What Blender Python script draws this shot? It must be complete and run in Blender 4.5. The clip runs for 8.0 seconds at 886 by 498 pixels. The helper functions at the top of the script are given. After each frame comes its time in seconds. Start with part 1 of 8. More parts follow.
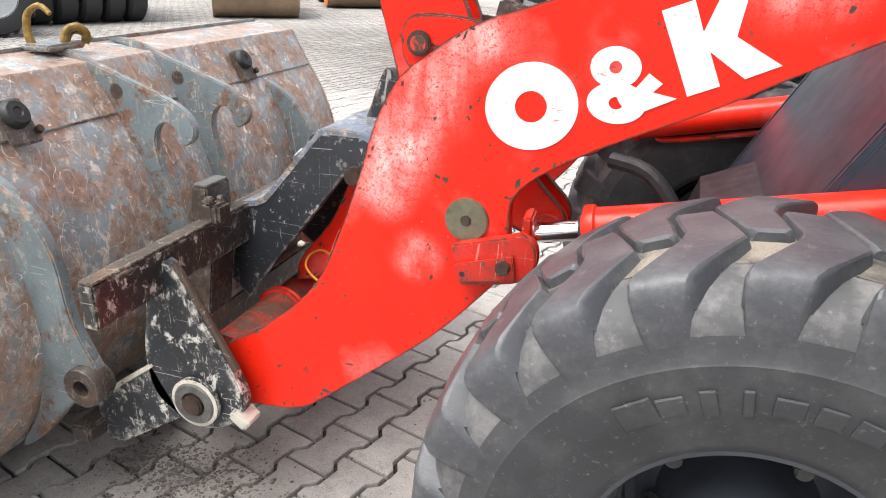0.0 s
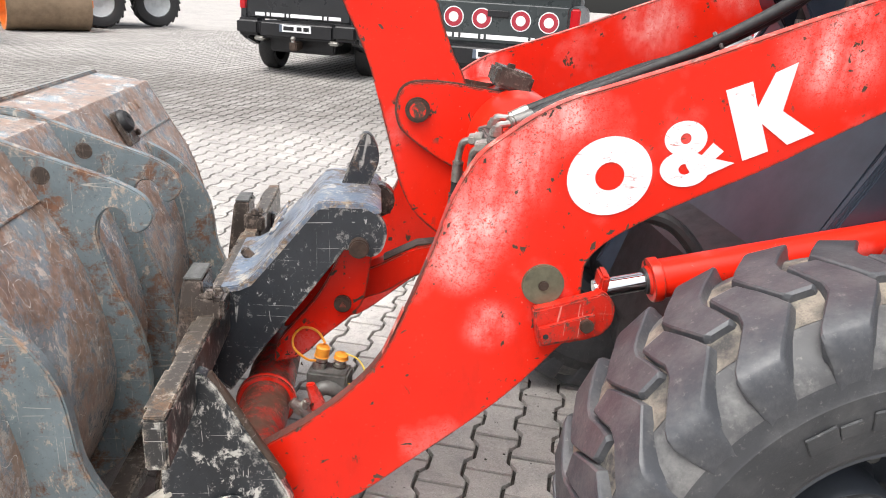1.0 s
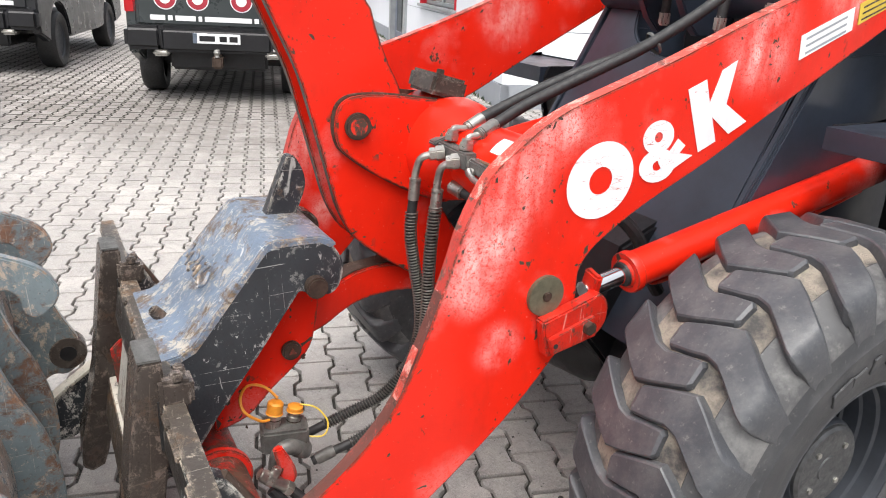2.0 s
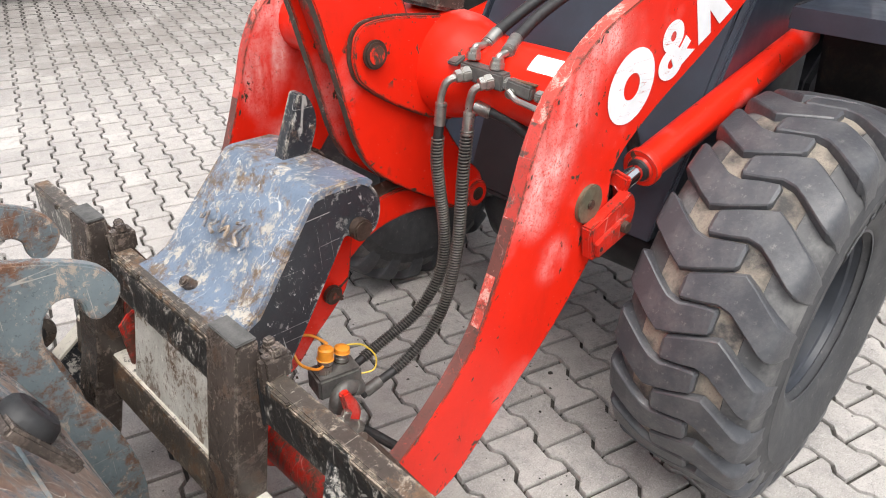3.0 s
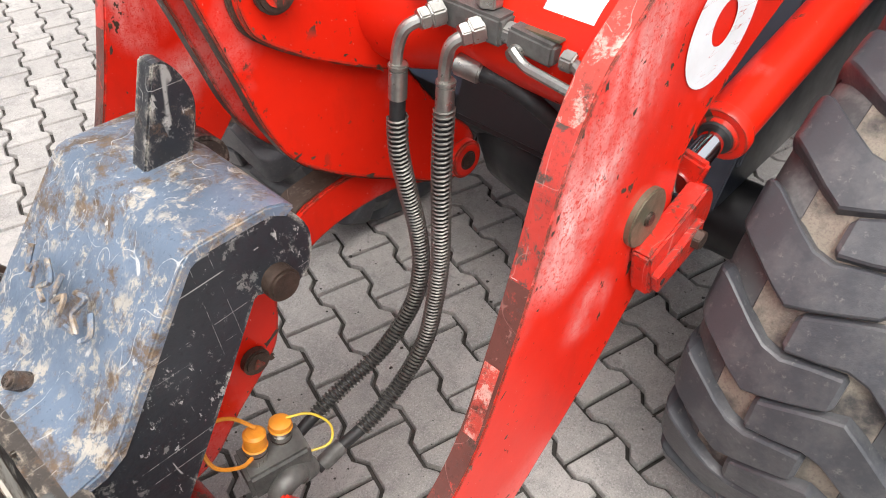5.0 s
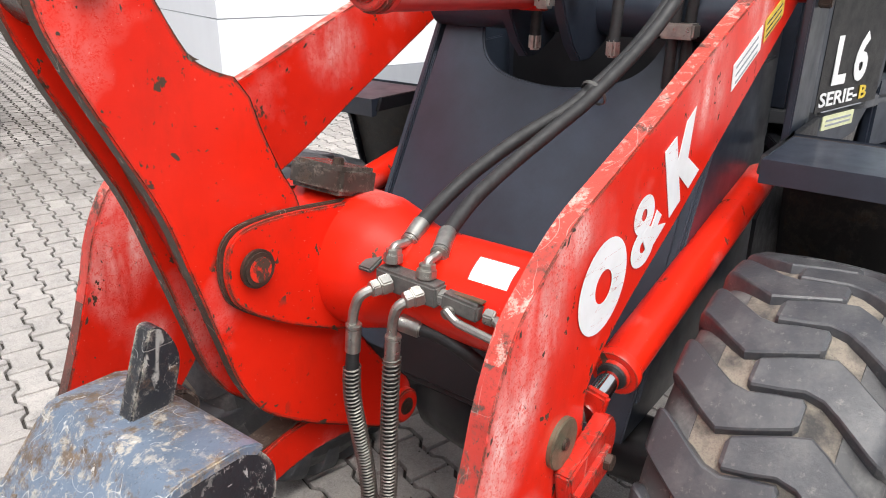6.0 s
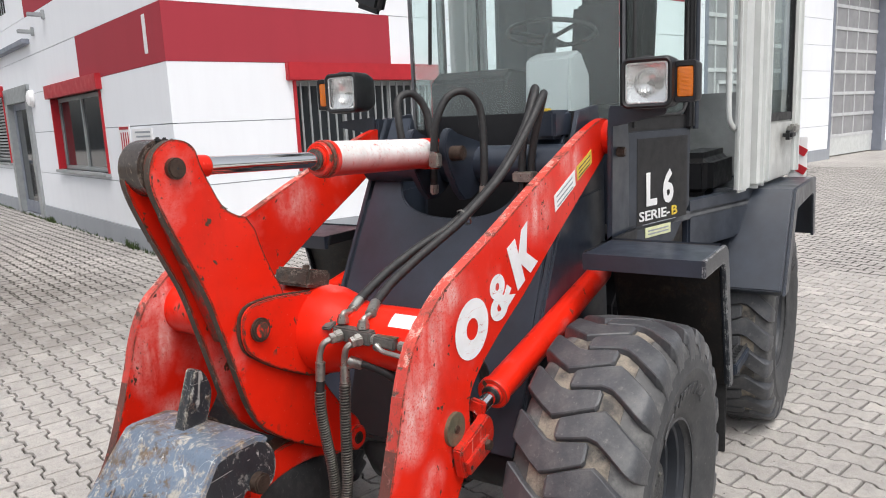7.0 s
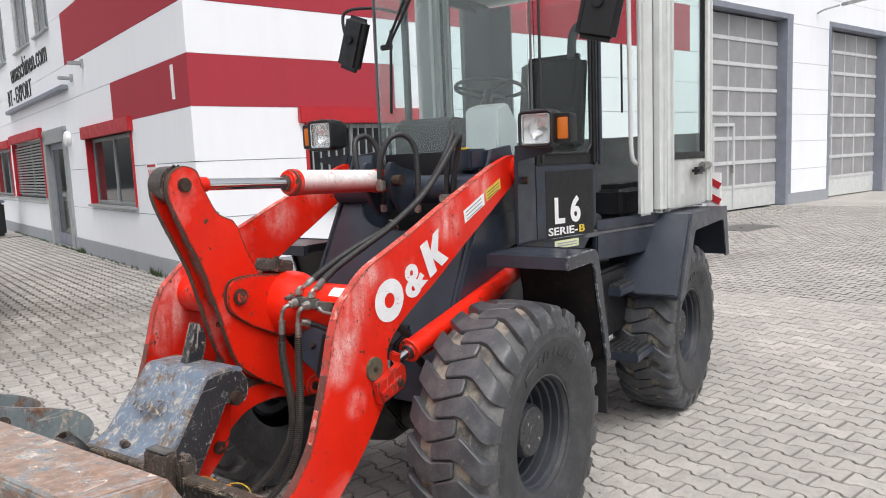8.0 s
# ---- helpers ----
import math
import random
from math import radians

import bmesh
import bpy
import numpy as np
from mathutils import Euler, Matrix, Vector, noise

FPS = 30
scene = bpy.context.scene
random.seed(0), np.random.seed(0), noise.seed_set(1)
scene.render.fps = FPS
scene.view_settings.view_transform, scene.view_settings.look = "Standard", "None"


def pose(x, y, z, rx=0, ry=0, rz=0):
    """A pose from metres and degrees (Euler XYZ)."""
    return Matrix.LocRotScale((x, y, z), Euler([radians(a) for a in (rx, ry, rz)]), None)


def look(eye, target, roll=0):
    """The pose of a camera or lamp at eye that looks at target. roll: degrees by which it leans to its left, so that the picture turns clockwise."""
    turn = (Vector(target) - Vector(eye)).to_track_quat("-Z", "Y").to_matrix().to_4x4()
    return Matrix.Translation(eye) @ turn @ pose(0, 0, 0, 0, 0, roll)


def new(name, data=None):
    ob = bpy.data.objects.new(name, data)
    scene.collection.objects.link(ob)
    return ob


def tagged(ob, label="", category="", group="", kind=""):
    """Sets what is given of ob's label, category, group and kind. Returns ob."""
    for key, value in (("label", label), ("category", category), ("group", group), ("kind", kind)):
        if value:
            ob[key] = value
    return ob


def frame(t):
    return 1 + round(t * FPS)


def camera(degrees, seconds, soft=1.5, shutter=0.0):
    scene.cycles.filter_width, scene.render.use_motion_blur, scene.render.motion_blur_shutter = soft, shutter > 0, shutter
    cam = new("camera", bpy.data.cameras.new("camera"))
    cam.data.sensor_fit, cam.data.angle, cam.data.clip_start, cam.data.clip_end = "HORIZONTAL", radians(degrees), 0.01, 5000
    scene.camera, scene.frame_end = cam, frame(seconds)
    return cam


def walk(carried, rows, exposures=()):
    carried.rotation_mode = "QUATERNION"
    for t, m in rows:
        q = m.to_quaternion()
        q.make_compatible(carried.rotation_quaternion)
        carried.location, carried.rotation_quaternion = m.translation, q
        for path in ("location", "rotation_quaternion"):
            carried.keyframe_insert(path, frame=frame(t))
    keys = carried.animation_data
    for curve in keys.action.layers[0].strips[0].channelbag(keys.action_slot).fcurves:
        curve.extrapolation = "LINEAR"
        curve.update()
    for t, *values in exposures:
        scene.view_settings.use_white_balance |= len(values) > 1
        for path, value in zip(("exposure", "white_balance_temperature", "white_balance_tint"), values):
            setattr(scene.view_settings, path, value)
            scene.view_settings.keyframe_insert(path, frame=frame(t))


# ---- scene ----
cam = camera(62.8, 8.0, 1.0)
PATH = [
    (0, (-0.176, -1.645, 1.397), (-0.741, 0.119, 0.642), 2.1),
    (0.5, (-0.554, -1.647, 1.434), (-0.762, 0.207, 0.714), 3.0),
    (1, (-0.915, -1.708, 1.474), (-0.718, 0.164, 0.8), 3.7),
    (1.2, (-1.03, -1.687, 1.493), (-0.672, 0.167, 0.833), 3.8),
    (2.3, (-1.586, -1.303, 1.514), (-0.494, 0.19, 0.751), 2.9),
    (2.5, (-1.674, -1.24, 1.532), (-0.517, 0.164, 0.7), 2.5),
    (3, (-1.795, -1.097, 1.595), (-0.556, 0.121, 0.604), 1.3),
    (3.5, (-1.799, -0.974, 1.595), (-0.592, 0.137, 0.451), -0.1),
    (4, (-1.555, -0.826, 1.531), (-0.475, 0.239, 0.228), -1.8),
    (4.2, (-1.444, -0.767, 1.488), (-0.417, 0.279, 0.127), -2.1),
    (5.3, (-1.282, -0.647, 1.551), (-0.181, 0.387, 0.24), -0.6),
    (5.5, (-1.3, -0.68, 1.553), (-0.075, 0.441, 0.439), -0.1),
    (6, (-1.453, -0.752, 1.63), (0.032, 0.365, 0.888), 0.4),
    (6.5, (-1.79, -0.952, 1.69), (-0.182, 0.134, 1.204), -1.1),
    (7, (-2.041, -1.274, 1.694), (-0.39, -0.202, 1.34), -2.6),
    (7.5, (-2.315, -1.629, 1.688), (-0.659, -0.546, 1.397), -3.0),
    (8, (-2.554, -2.025, 1.658), (-0.918, -0.9, 1.415), -2.4),
]
walk(cam, [(t, look(eye, target, roll)) for t, eye, target, roll in PATH], [(0.0, 1.10), (1.2, 0.90), (2.5, 0.83), (4.2, 0.78), (5.5, 0.82), (6.0, 0.67), (6.5, 0.48), (8.0, 0.36)])

# ---- daylight: bright overcast ----
world = bpy.data.worlds.new("overcast_sky")
scene.world = world
world.use_nodes = True
wn = world.node_tree
sky = wn.nodes.new("ShaderNodeTexSky")
sky.sky_type = "NISHITA"
sky.sun_disc = False
sky.sun_elevation, sky.sun_rotation = radians(66), radians(225)
sky.air_density, sky.dust_density, sky.ozone_density = 1.0, 5.0, 1.0
grey = wn.nodes.new("ShaderNodeHueSaturation")
grey.inputs["Saturation"].default_value = 0.30
wn.links.new(sky.outputs[0], grey.inputs["Color"])
wn.links.new(grey.outputs[0], wn.nodes["Background"].inputs["Color"])
wn.nodes["Background"].inputs["Strength"].default_value = 0.15
sun_data = bpy.data.lights.new("sun", "SUN")
sun_data.energy, sun_data.angle, sun_data.color = 1.3, radians(45), (1.0, 0.97, 0.93)
sun = new("sun", sun_data)
sun.matrix_world = look((-3.0, -4.2, 10), (0, 0, 0))

# ---- mesh helpers ----
YC = 0.176  # the machine's centre line


def part(name, bm, material, parent=None, label="", smooth=35):
    """Links a bmesh, given in the world's metres, as one mesh under parent."""
    origin = parent.matrix_basis.translation.copy() if parent is not None else Vector()
    up = parent.parent if parent is not None else None
    while up is not None:
        origin += up.matrix_basis.translation
        up = up.parent
    bmesh.ops.translate(bm, vec=-origin, verts=bm.verts)
    bmesh.ops.recalc_face_normals(bm, faces=bm.faces)
    me = bpy.data.meshes.new(name)
    bm.to_mesh(me)
    bm.free()
    me.materials.append(material)
    if smooth:
        me.shade_smooth()
        me.set_sharp_from_angle(angle=radians(smooth))
    ob = new(name, me)
    if parent is not None:
        ob.parent = parent
    if label:
        ob["label"] = label
    return ob


def thing(name, base, label, category, group="", kind=""):
    ob = new(name)
    ob.location = base
    ob.empty_display_size = 0.1
    bpy.context.view_layer.update()
    return tagged(ob, label, category, group, kind)


def sub(name, base, parent):
    """An Empty at a place of the world that gathers the pieces of one part."""
    ob = new(name)
    ob.location = Vector(base) - parent.matrix_basis.translation
    ob.parent = parent
    return ob


def mesh_of(verts, faces, bm=None):
    bm = bm or bmesh.new()
    vs = [bm.verts.new(v) for v in verts]
    for f in faces:
        try:
            bm.faces.new([vs[i] for i in f])
        except ValueError:
            pass
    return bm


def bevel_new(bm, before, width, segments=2, angle=30):
    """Rounds the sharp edges of what was added after the first `before` edges."""
    bm.normal_update()
    bm.edges.ensure_lookup_table()
    edges = [e for e in bm.edges[before:] if len(e.link_faces) == 2 and e.calc_face_angle(0) > radians(angle)]
    if edges and width > 0:
        bmesh.ops.bevel(bm, geom=edges, offset=width, segments=segments, affect="EDGES", clamp_overlap=True)


def curved(points, corners=(), n=5, closed=True):
    """A smooth line through points; the numbered corners stay sharp."""
    out, count = [], len(points)
    for i in range(count if closed else count - 1):
        j = (i + 1) % count
        p1, p2 = Vector(points[i]), Vector(points[j])
        p0 = p1 if i in corners or (not closed and i == 0) else Vector(points[i - 1])
        p3 = p2 if j in corners or (not closed and j == count - 1) else Vector(points[(j + 1) % count])
        for k in range(n):
            s = k / n
            out.append(0.5 * (2 * p1 + (p2 - p0) * s + (2 * p0 - 5 * p1 + 4 * p2 - p3) * s * s + (3 * p1 - p0 - 3 * p2 + p3) * s ** 3))
    if not closed:
        out.append(Vector(points[-1]))
    return out


def prism(points, y0, y1, bevel=0.003, bm=None, segments=2):
    """A plate: an outline of (x, z) that reaches from y0 to y1."""
    bm = bm or bmesh.new()
    before, n = len(bm.edges), len(points)
    verts = [(p[0], y0, p[1]) for p in points] + [(p[0], y1, p[1]) for p in points]
    faces = [tuple(range(n)), tuple(range(2 * n - 1, n - 1, -1))] + [(i, i + n, (i + 1) % n + n, (i + 1) % n) for i in range(n)]
    mesh_of(verts, faces, bm)
    bevel_new(bm, before, bevel, segments, 50)
    return bm


def plan(points, z0, z1, bevel=0.003, bm=None):
    """A slab: an outline of (x, y) that reaches from z0 to z1."""
    bm = bm or bmesh.new()
    before, n = len(bm.edges), len(points)
    verts = [(p[0], p[1], z0) for p in points] + [(p[0], p[1], z1) for p in points]
    faces = [tuple(range(n)), tuple(range(2 * n - 1, n - 1, -1))] + [(i, i + n, (i + 1) % n + n, (i + 1) % n) for i in range(n)]
    mesh_of(verts, faces, bm)
    bevel_new(bm, before, bevel, 2, 30)
    return bm


def box(centre, size, bevel=0.004, turn=None, bm=None, segments=2):
    bm = bm or bmesh.new()
    before = len(bm.edges)
    m = Matrix.Translation(centre) @ (turn or Matrix()) @ Matrix.Diagonal((*size, 1))
    bmesh.ops.create_cube(bm, size=1, matrix=m)
    bevel_new(bm, before, min(bevel, min(size) * 0.4), segments)
    return bm


def along(p0, p1):
    """The pose at the middle of a line, with z along it."""
    p0, p1 = Vector(p0), Vector(p1)
    return Matrix.Translation((p0 + p1) / 2) @ (p1 - p0).to_track_quat("Z", "Y").to_matrix().to_4x4()


def rod(p0, p1, r, r1=None, seg=24, bevel=0.0, bm=None):
    bm = bm or bmesh.new()
    before = len(bm.edges)
    length = (Vector(p1) - Vector(p0)).length
    bmesh.ops.create_cone(bm, cap_ends=True, segments=seg, radius1=r, radius2=r if r1 is None else r1, depth=length, matrix=along(p0, p1))
    bevel_new(bm, before, bevel, 2, 50)
    return bm


def bar(p0, p1, width, height, bevel=0.003, bm=None):
    bm = bm or bmesh.new()
    length = (Vector(p1) - Vector(p0)).length
    before = len(bm.edges)
    bmesh.ops.create_cube(bm, size=1, matrix=along(p0, p1) @ Matrix.Diagonal((width, height, length, 1)))
    bevel_new(bm, before, bevel, 2)
    return bm


def lathe(profile, centre, axis=(0, 1, 0), seg=48, bm=None, closed=False):
    """Turns (radius, height along the axis) round the axis through centre."""
    bm = bm or bmesh.new()
    turn = Matrix.Translation(centre) @ Vector(axis).to_track_quat("Z", "Y").to_matrix().to_4x4()
    n = len(profile)
    verts = [turn @ Vector((r * math.cos(a), r * math.sin(a), h)) for a in (2 * math.pi * i / seg for i in range(seg)) for r, h in profile]
    last = n if closed else n - 1
    faces = [(i * n + j, i * n + (j + 1) % n, (i + 1) % seg * n + (j + 1) % n, (i + 1) % seg * n + j) for i in range(seg) for j in range(last)]
    return mesh_of(verts, faces, bm)


def sweep(path, r, seg=10, bm=None, caps=True):
    """A round hose along a path."""
    bm = bm or bmesh.new()
    pts = [Vector(p) for p in path]
    rings, side = [], None
    for i, p in enumerate(pts):
        d = (pts[min(i + 1, len(pts) - 1)] - pts[max(i - 1, 0)]).normalized()
        if side is None:
            side = d.orthogonal().normalized()
        side = (side - d * side.dot(d)).normalized()
        up = d.cross(side)
        rr = r(i / (len(pts) - 1)) if callable(r) else r
        rings.append([bm.verts.new(p + rr * (math.cos(a) * side + math.sin(a) * up)) for a in (2 * math.pi * k / seg for k in range(seg))])
    for a, b in zip(rings, rings[1:]):
        for k in range(seg):
            bm.faces.new((a[k], a[(k + 1) % seg], b[(k + 1) % seg], b[k]))
    if caps:
        bm.faces.new(rings[0])
        bm.faces.new(rings[-1])
    return bm


def coil(path, r, wire, pitch, bm=None):
    """A wire wound round a path."""
    pts = [Vector(p) for p in path]
    dist = [0.0]
    for a, b in zip(pts, pts[1:]):
        dist.append(dist[-1] + (b - a).length)
    turns = dist[-1] / pitch
    steps, line, side, i = int(turns * 9), [], None, 0
    for k in range(steps + 1):
        s = dist[-1] * k / steps
        while i < len(pts) - 2 and dist[i + 1] < s:
            i += 1
        d = (pts[i + 1] - pts[i]).normalized()
        p = pts[i] + d * (s - dist[i])
        if side is None:
            side = d.orthogonal().normalized()
        side = (side - d * side.dot(d)).normalized()
        a = 2 * math.pi * s / pitch
        line.append(p + r * (math.cos(a) * side + math.sin(a) * d.cross(side)))
    return sweep(line, wire, 4, bm)


def nut(centre, axis, across, height, bm=None):
    p = Vector(centre)
    d = Vector(axis).normalized()
    return rod(p, p + d * height, across / 2, None, 6, height * 0.12, bm)


def written(text, size, m, depth=0.002, bold=0.0):
    """Letters of the built-in font as a bmesh, standing in the pose m."""
    curve = bpy.data.curves.new("writing", "FONT")
    curve.body, curve.size, curve.extrude = text, size, depth
    curve.align_x = "CENTER"
    curve.offset = bold
    curve.resolution_u = 3
    ob = new("writing", curve)
    bpy.context.view_layer.update()
    me = bpy.data.meshes.new_from_object(ob.evaluated_get(bpy.context.evaluated_depsgraph_get()))
    bm = bmesh.new()
    bm.from_mesh(me)
    bm.transform(m)
    bpy.data.objects.remove(ob)
    bpy.data.curves.remove(curve)
    bpy.data.meshes.remove(me)
    return bm

# ---- materials ----
def surface(name, rough=0.5, metal=0.0, spec=0.5):
    m = bpy.data.materials.new(name)
    m.use_nodes = True
    shader = m.node_tree.nodes["Principled BSDF"]
    shader.inputs["Roughness"].default_value = rough
    shader.inputs["Metallic"].default_value = metal
    shader.inputs["Specular IOR Level"].default_value = spec
    return m, m.node_tree, shader


def place(nt, stretch=(1, 1, 1), shift=0.0, turn=(0, 0, 0)):
    tc = nt.nodes.new("ShaderNodeTexCoord")
    mp = nt.nodes.new("ShaderNodeMapping")
    mp.inputs["Scale"].default_value = stretch
    mp.inputs["Rotation"].default_value = turn
    mp.inputs["Location"].default_value = (shift, shift * 0.7, shift * 1.3)
    nt.links.new(tc.outputs["Object"], mp.inputs["Vector"])
    return mp.outputs[0]


def cloud(nt, where, scale, detail=4.0, rough=0.6, low=0.45, high=0.6, warp=0.0):
    """Noise as a mask that rises from 0 at low to 1 at high."""
    n = nt.nodes.new("ShaderNodeTexNoise")
    n.inputs["Scale"].default_value = scale
    n.inputs["Detail"].default_value = detail
    n.inputs["Roughness"].default_value = rough
    n.inputs["Distortion"].default_value = warp
    nt.links.new(where, n.inputs["Vector"])
    r = nt.nodes.new("ShaderNodeMapRange")
    r.inputs["From Min"].default_value = low
    r.inputs["From Max"].default_value = high
    nt.links.new(n.outputs["Fac"], r.inputs["Value"])
    return r.outputs[0]


def times(nt, a, b, how="MULTIPLY"):
    n = nt.nodes.new("ShaderNodeMath")
    n.operation = how
    n.use_clamp = True
    for i, v in enumerate((a, b)):
        if isinstance(v, (int, float)):
            n.inputs[i].default_value = v
        else:
            nt.links.new(v, n.inputs[i])
    return n.outputs[0]


def blend(nt, mask, a, b):
    """Colour a, and b where the mask is 1."""
    n = nt.nodes.new("ShaderNodeMix")
    n.data_type = "RGBA"
    if isinstance(mask, (int, float)):
        n.inputs["Factor"].default_value = mask
    else:
        nt.links.new(mask, n.inputs["Factor"])
    for key, v in ((6, a), (7, b)):
        if isinstance(v, tuple):
            n.inputs[key].default_value = (*v, 1)
        else:
            nt.links.new(v, n.inputs[key])
    return n.outputs[2]


def value_between(nt, mask, a, b):
    n = nt.nodes.new("ShaderNodeMapRange")
    n.inputs["To Min"].default_value, n.inputs["To Max"].default_value = a, b
    nt.links.new(mask, n.inputs["Value"])
    return n.outputs[0]


def relief(nt, shader, height, strength=0.3, distance=0.002):
    b = nt.nodes.new("ShaderNodeBump")
    b.inputs["Strength"].default_value = strength
    b.inputs["Distance"].default_value = distance
    nt.links.new(height, b.inputs["Height"])
    nt.links.new(b.outputs[0], shader.inputs["Normal"])


def plain(name, colour, rough=0.5, metal=0.0, vary=0.25, scale=8.0, bump=0.15):
    """A simple coating with soft stains and fine grain."""
    m, nt, s = surface(name, rough, metal)
    w = place(nt)
    dark = tuple(c * (1 - vary) for c in colour)
    light = tuple(min(1, c * (1 + vary * 0.5)) for c in colour)
    c = blend(nt, cloud(nt, w, scale, 5, 0.6, 0.35, 0.7), light, dark)
    grain = cloud(nt, w, scale * 30, 3, 0.6, 0.3, 0.7)
    c = blend(nt, times(nt, grain, 0.25), c, dark)
    nt.links.new(c, s.inputs["Base Color"])
    nt.links.new(value_between(nt, cloud(nt, w, scale * 2, 4, 0.6, 0.3, 0.7), max(0.02, rough * 0.8), min(1, rough * 1.25)), s.inputs["Roughness"])
    if bump:
        relief(nt, s, grain, bump, 0.001)
    return m


def worn_edges(nt, radius, where, low=0.40, high=0.52, scale=22.0):
    """Where a plate's edge is rubbed bare, in broken lengths."""
    b = nt.nodes.new("ShaderNodeBevel")
    b.samples = 4
    b.inputs["Radius"].default_value = radius
    g = nt.nodes.new("ShaderNodeNewGeometry")
    d = nt.nodes.new("ShaderNodeVectorMath")
    d.operation = "DOT_PRODUCT"
    nt.links.new(b.outputs[0], d.inputs[0])
    nt.links.new(g.outputs["Normal"], d.inputs[1])
    r = nt.nodes.new("ShaderNodeMapRange")
    r.inputs["From Min"].default_value, r.inputs["From Max"].default_value = 0.985, 0.93
    nt.links.new(d.outputs["Value"], r.inputs["Value"])
    return times(nt, r.outputs[0], cloud(nt, where, scale, 7, 0.75, low, high))


def red_paint(name, worn=1.0, shift=0.0, spots=()):
    """Sun-bleached red machine paint with chalky speckle, chips and rub marks; the spots also paint in sky reflection.
    """
    m, nt, s = surface(name, 0.3)
    w = place(nt, (1, 1, 1), shift)
    c = blend(nt, cloud(nt, w, 5, 4, 0.6, 0.3, 0.75), (0.80, 0.022, 0.007), (0.68, 0.015, 0.005))
    patch = times(nt, cloud(nt, w, 3.9, 4, 0.55, 0.56, 0.76), worn)
    mist = None
    for x, z, radius in spots:
        far = nt.nodes.new("ShaderNodeVectorMath")
        far.operation = "DISTANCE"
        flat_place = nt.nodes.new("ShaderNodeVectorMath")
        flat_place.operation = "MULTIPLY"
        flat_place.inputs[1].default_value = (1, 0, 1)
        nt.links.new(place(nt), flat_place.inputs[0])
        nt.links.new(flat_place.outputs[0], far.inputs[0])
        far.inputs[1].default_value = (x, 0, z)
        fall = nt.nodes.new("ShaderNodeMapRange")
        fall.interpolation_type = "SMOOTHERSTEP"
        fall.inputs["From Min"].default_value, fall.inputs["From Max"].default_value = radius, 0.0
        nt.links.new(far.outputs["Value"], fall.inputs["Value"])
        mist = fall.outputs[0] if mist is None else times(nt, mist, fall.outputs[0], "ADD")
    # pale streaked mist: overspray, with sky reflection put into the colour too
    if mist is not None:
        ragged = times(nt, cloud(nt, w, 9, 6, 0.65, 0.30, 0.66), cloud(nt, place(nt, (14, 14, 2.5), shift + 4, (0, 0.35, 0)), 1.6, 4, 0.6, 0.25, 0.7))
        patch = times(nt, patch, times(nt, mist, ragged), "ADD")
    speck = cloud(nt, w, 300, 3, 0.75, 0.43, 0.52)
    fine = cloud(nt, place(nt, (1, 1, 1), shift + 6), 90, 5, 0.75, 0.44, 0.56)
    chalk = times(nt, patch, times(nt, speck, fine, "MAXIMUM"))
    c = blend(nt, times(nt, patch, 0.34), c, (0.88, 0.30, 0.24))
    c = blend(nt, chalk, c, (0.88, 0.68, 0.65))
    grime = times(nt, cloud(nt, place(nt, (2.5, 2.5, 1), shift + 8), 4, 6, 0.7, 0.52, 0.74), 0.30)
    c = blend(nt, grime, c, (0.34, 0.020, 0.010))
    spots_small = times(nt, cloud(nt, place(nt, (1, 1, 1), shift + 9), 95, 3, 0.6, 0.70, 0.715), 0.7)
    c = blend(nt, spots_small, c, (0.12, 0.05, 0.03))
    c = blend(nt, times(nt, cloud(nt, place(nt, (1, 1, 1), shift + 12), 150, 2, 0.6, 0.73, 0.75), 0.35), c, (0.80, 0.45, 0.40))
    rub = cloud(nt, place(nt, (30, 30, 4), shift + 3), 2.5, 4, 0.7, 0.66, 0.72)
    c = blend(nt, times(nt, rub, 0.12 * worn), c, (0.55, 0.20, 0.15))
    chip = times(nt, cloud(nt, place(nt, (1, 1, 0.7), shift, (0, 0.6, 0)), 30, 5, 0.62, 0.635, 0.645), cloud(nt, w, 6.5, 2, 0.5, 0.50, 0.55))
    c = blend(nt, chip, c, (0.075, 0.045, 0.03))
    c = blend(nt, times(nt, worn_edges(nt, 0.007, w, 0.38, 0.52, 26), 0.9), c, (0.085, 0.05, 0.035))
    nt.links.new(c, s.inputs["Base Color"])
    rough = value_between(nt, times(nt, chalk, chip, "ADD"), 0.30, 0.7)
    nt.links.new(rough, s.inputs["Roughness"])
    s.inputs["Specular IOR Level"].default_value = 0.26
    s.inputs["Coat Weight"].default_value = 0.05
    s.inputs["Coat Roughness"].default_value = 0.14
    relief(nt, s, cloud(nt, w, 35, 4, 0.5, 0.3, 0.7), 0.06, 0.002)
    return m


def score_lines(nt, where, scale, width, detail=1.0):
    """Thin winding lines: where noise passes through its mean."""
    n = nt.nodes.new("ShaderNodeTexNoise")
    n.inputs["Scale"].default_value = scale
    n.inputs["Detail"].default_value = detail
    nt.links.new(where, n.inputs["Vector"])
    d = nt.nodes.new("ShaderNodeMath")
    d.operation = "SUBTRACT"
    d.inputs[1].default_value = 0.5
    nt.links.new(n.outputs["Fac"], d.inputs[0])
    a = nt.nodes.new("ShaderNodeMath")
    a.operation = "ABSOLUTE"
    nt.links.new(d.outputs[0], a.inputs[0])
    r = nt.nodes.new("ShaderNodeMapRange")
    r.inputs["From Min"].default_value, r.inputs["From Max"].default_value = width, width * 0.4
    nt.links.new(a.outputs[0], r.inputs["Value"])
    return r.outputs[0]


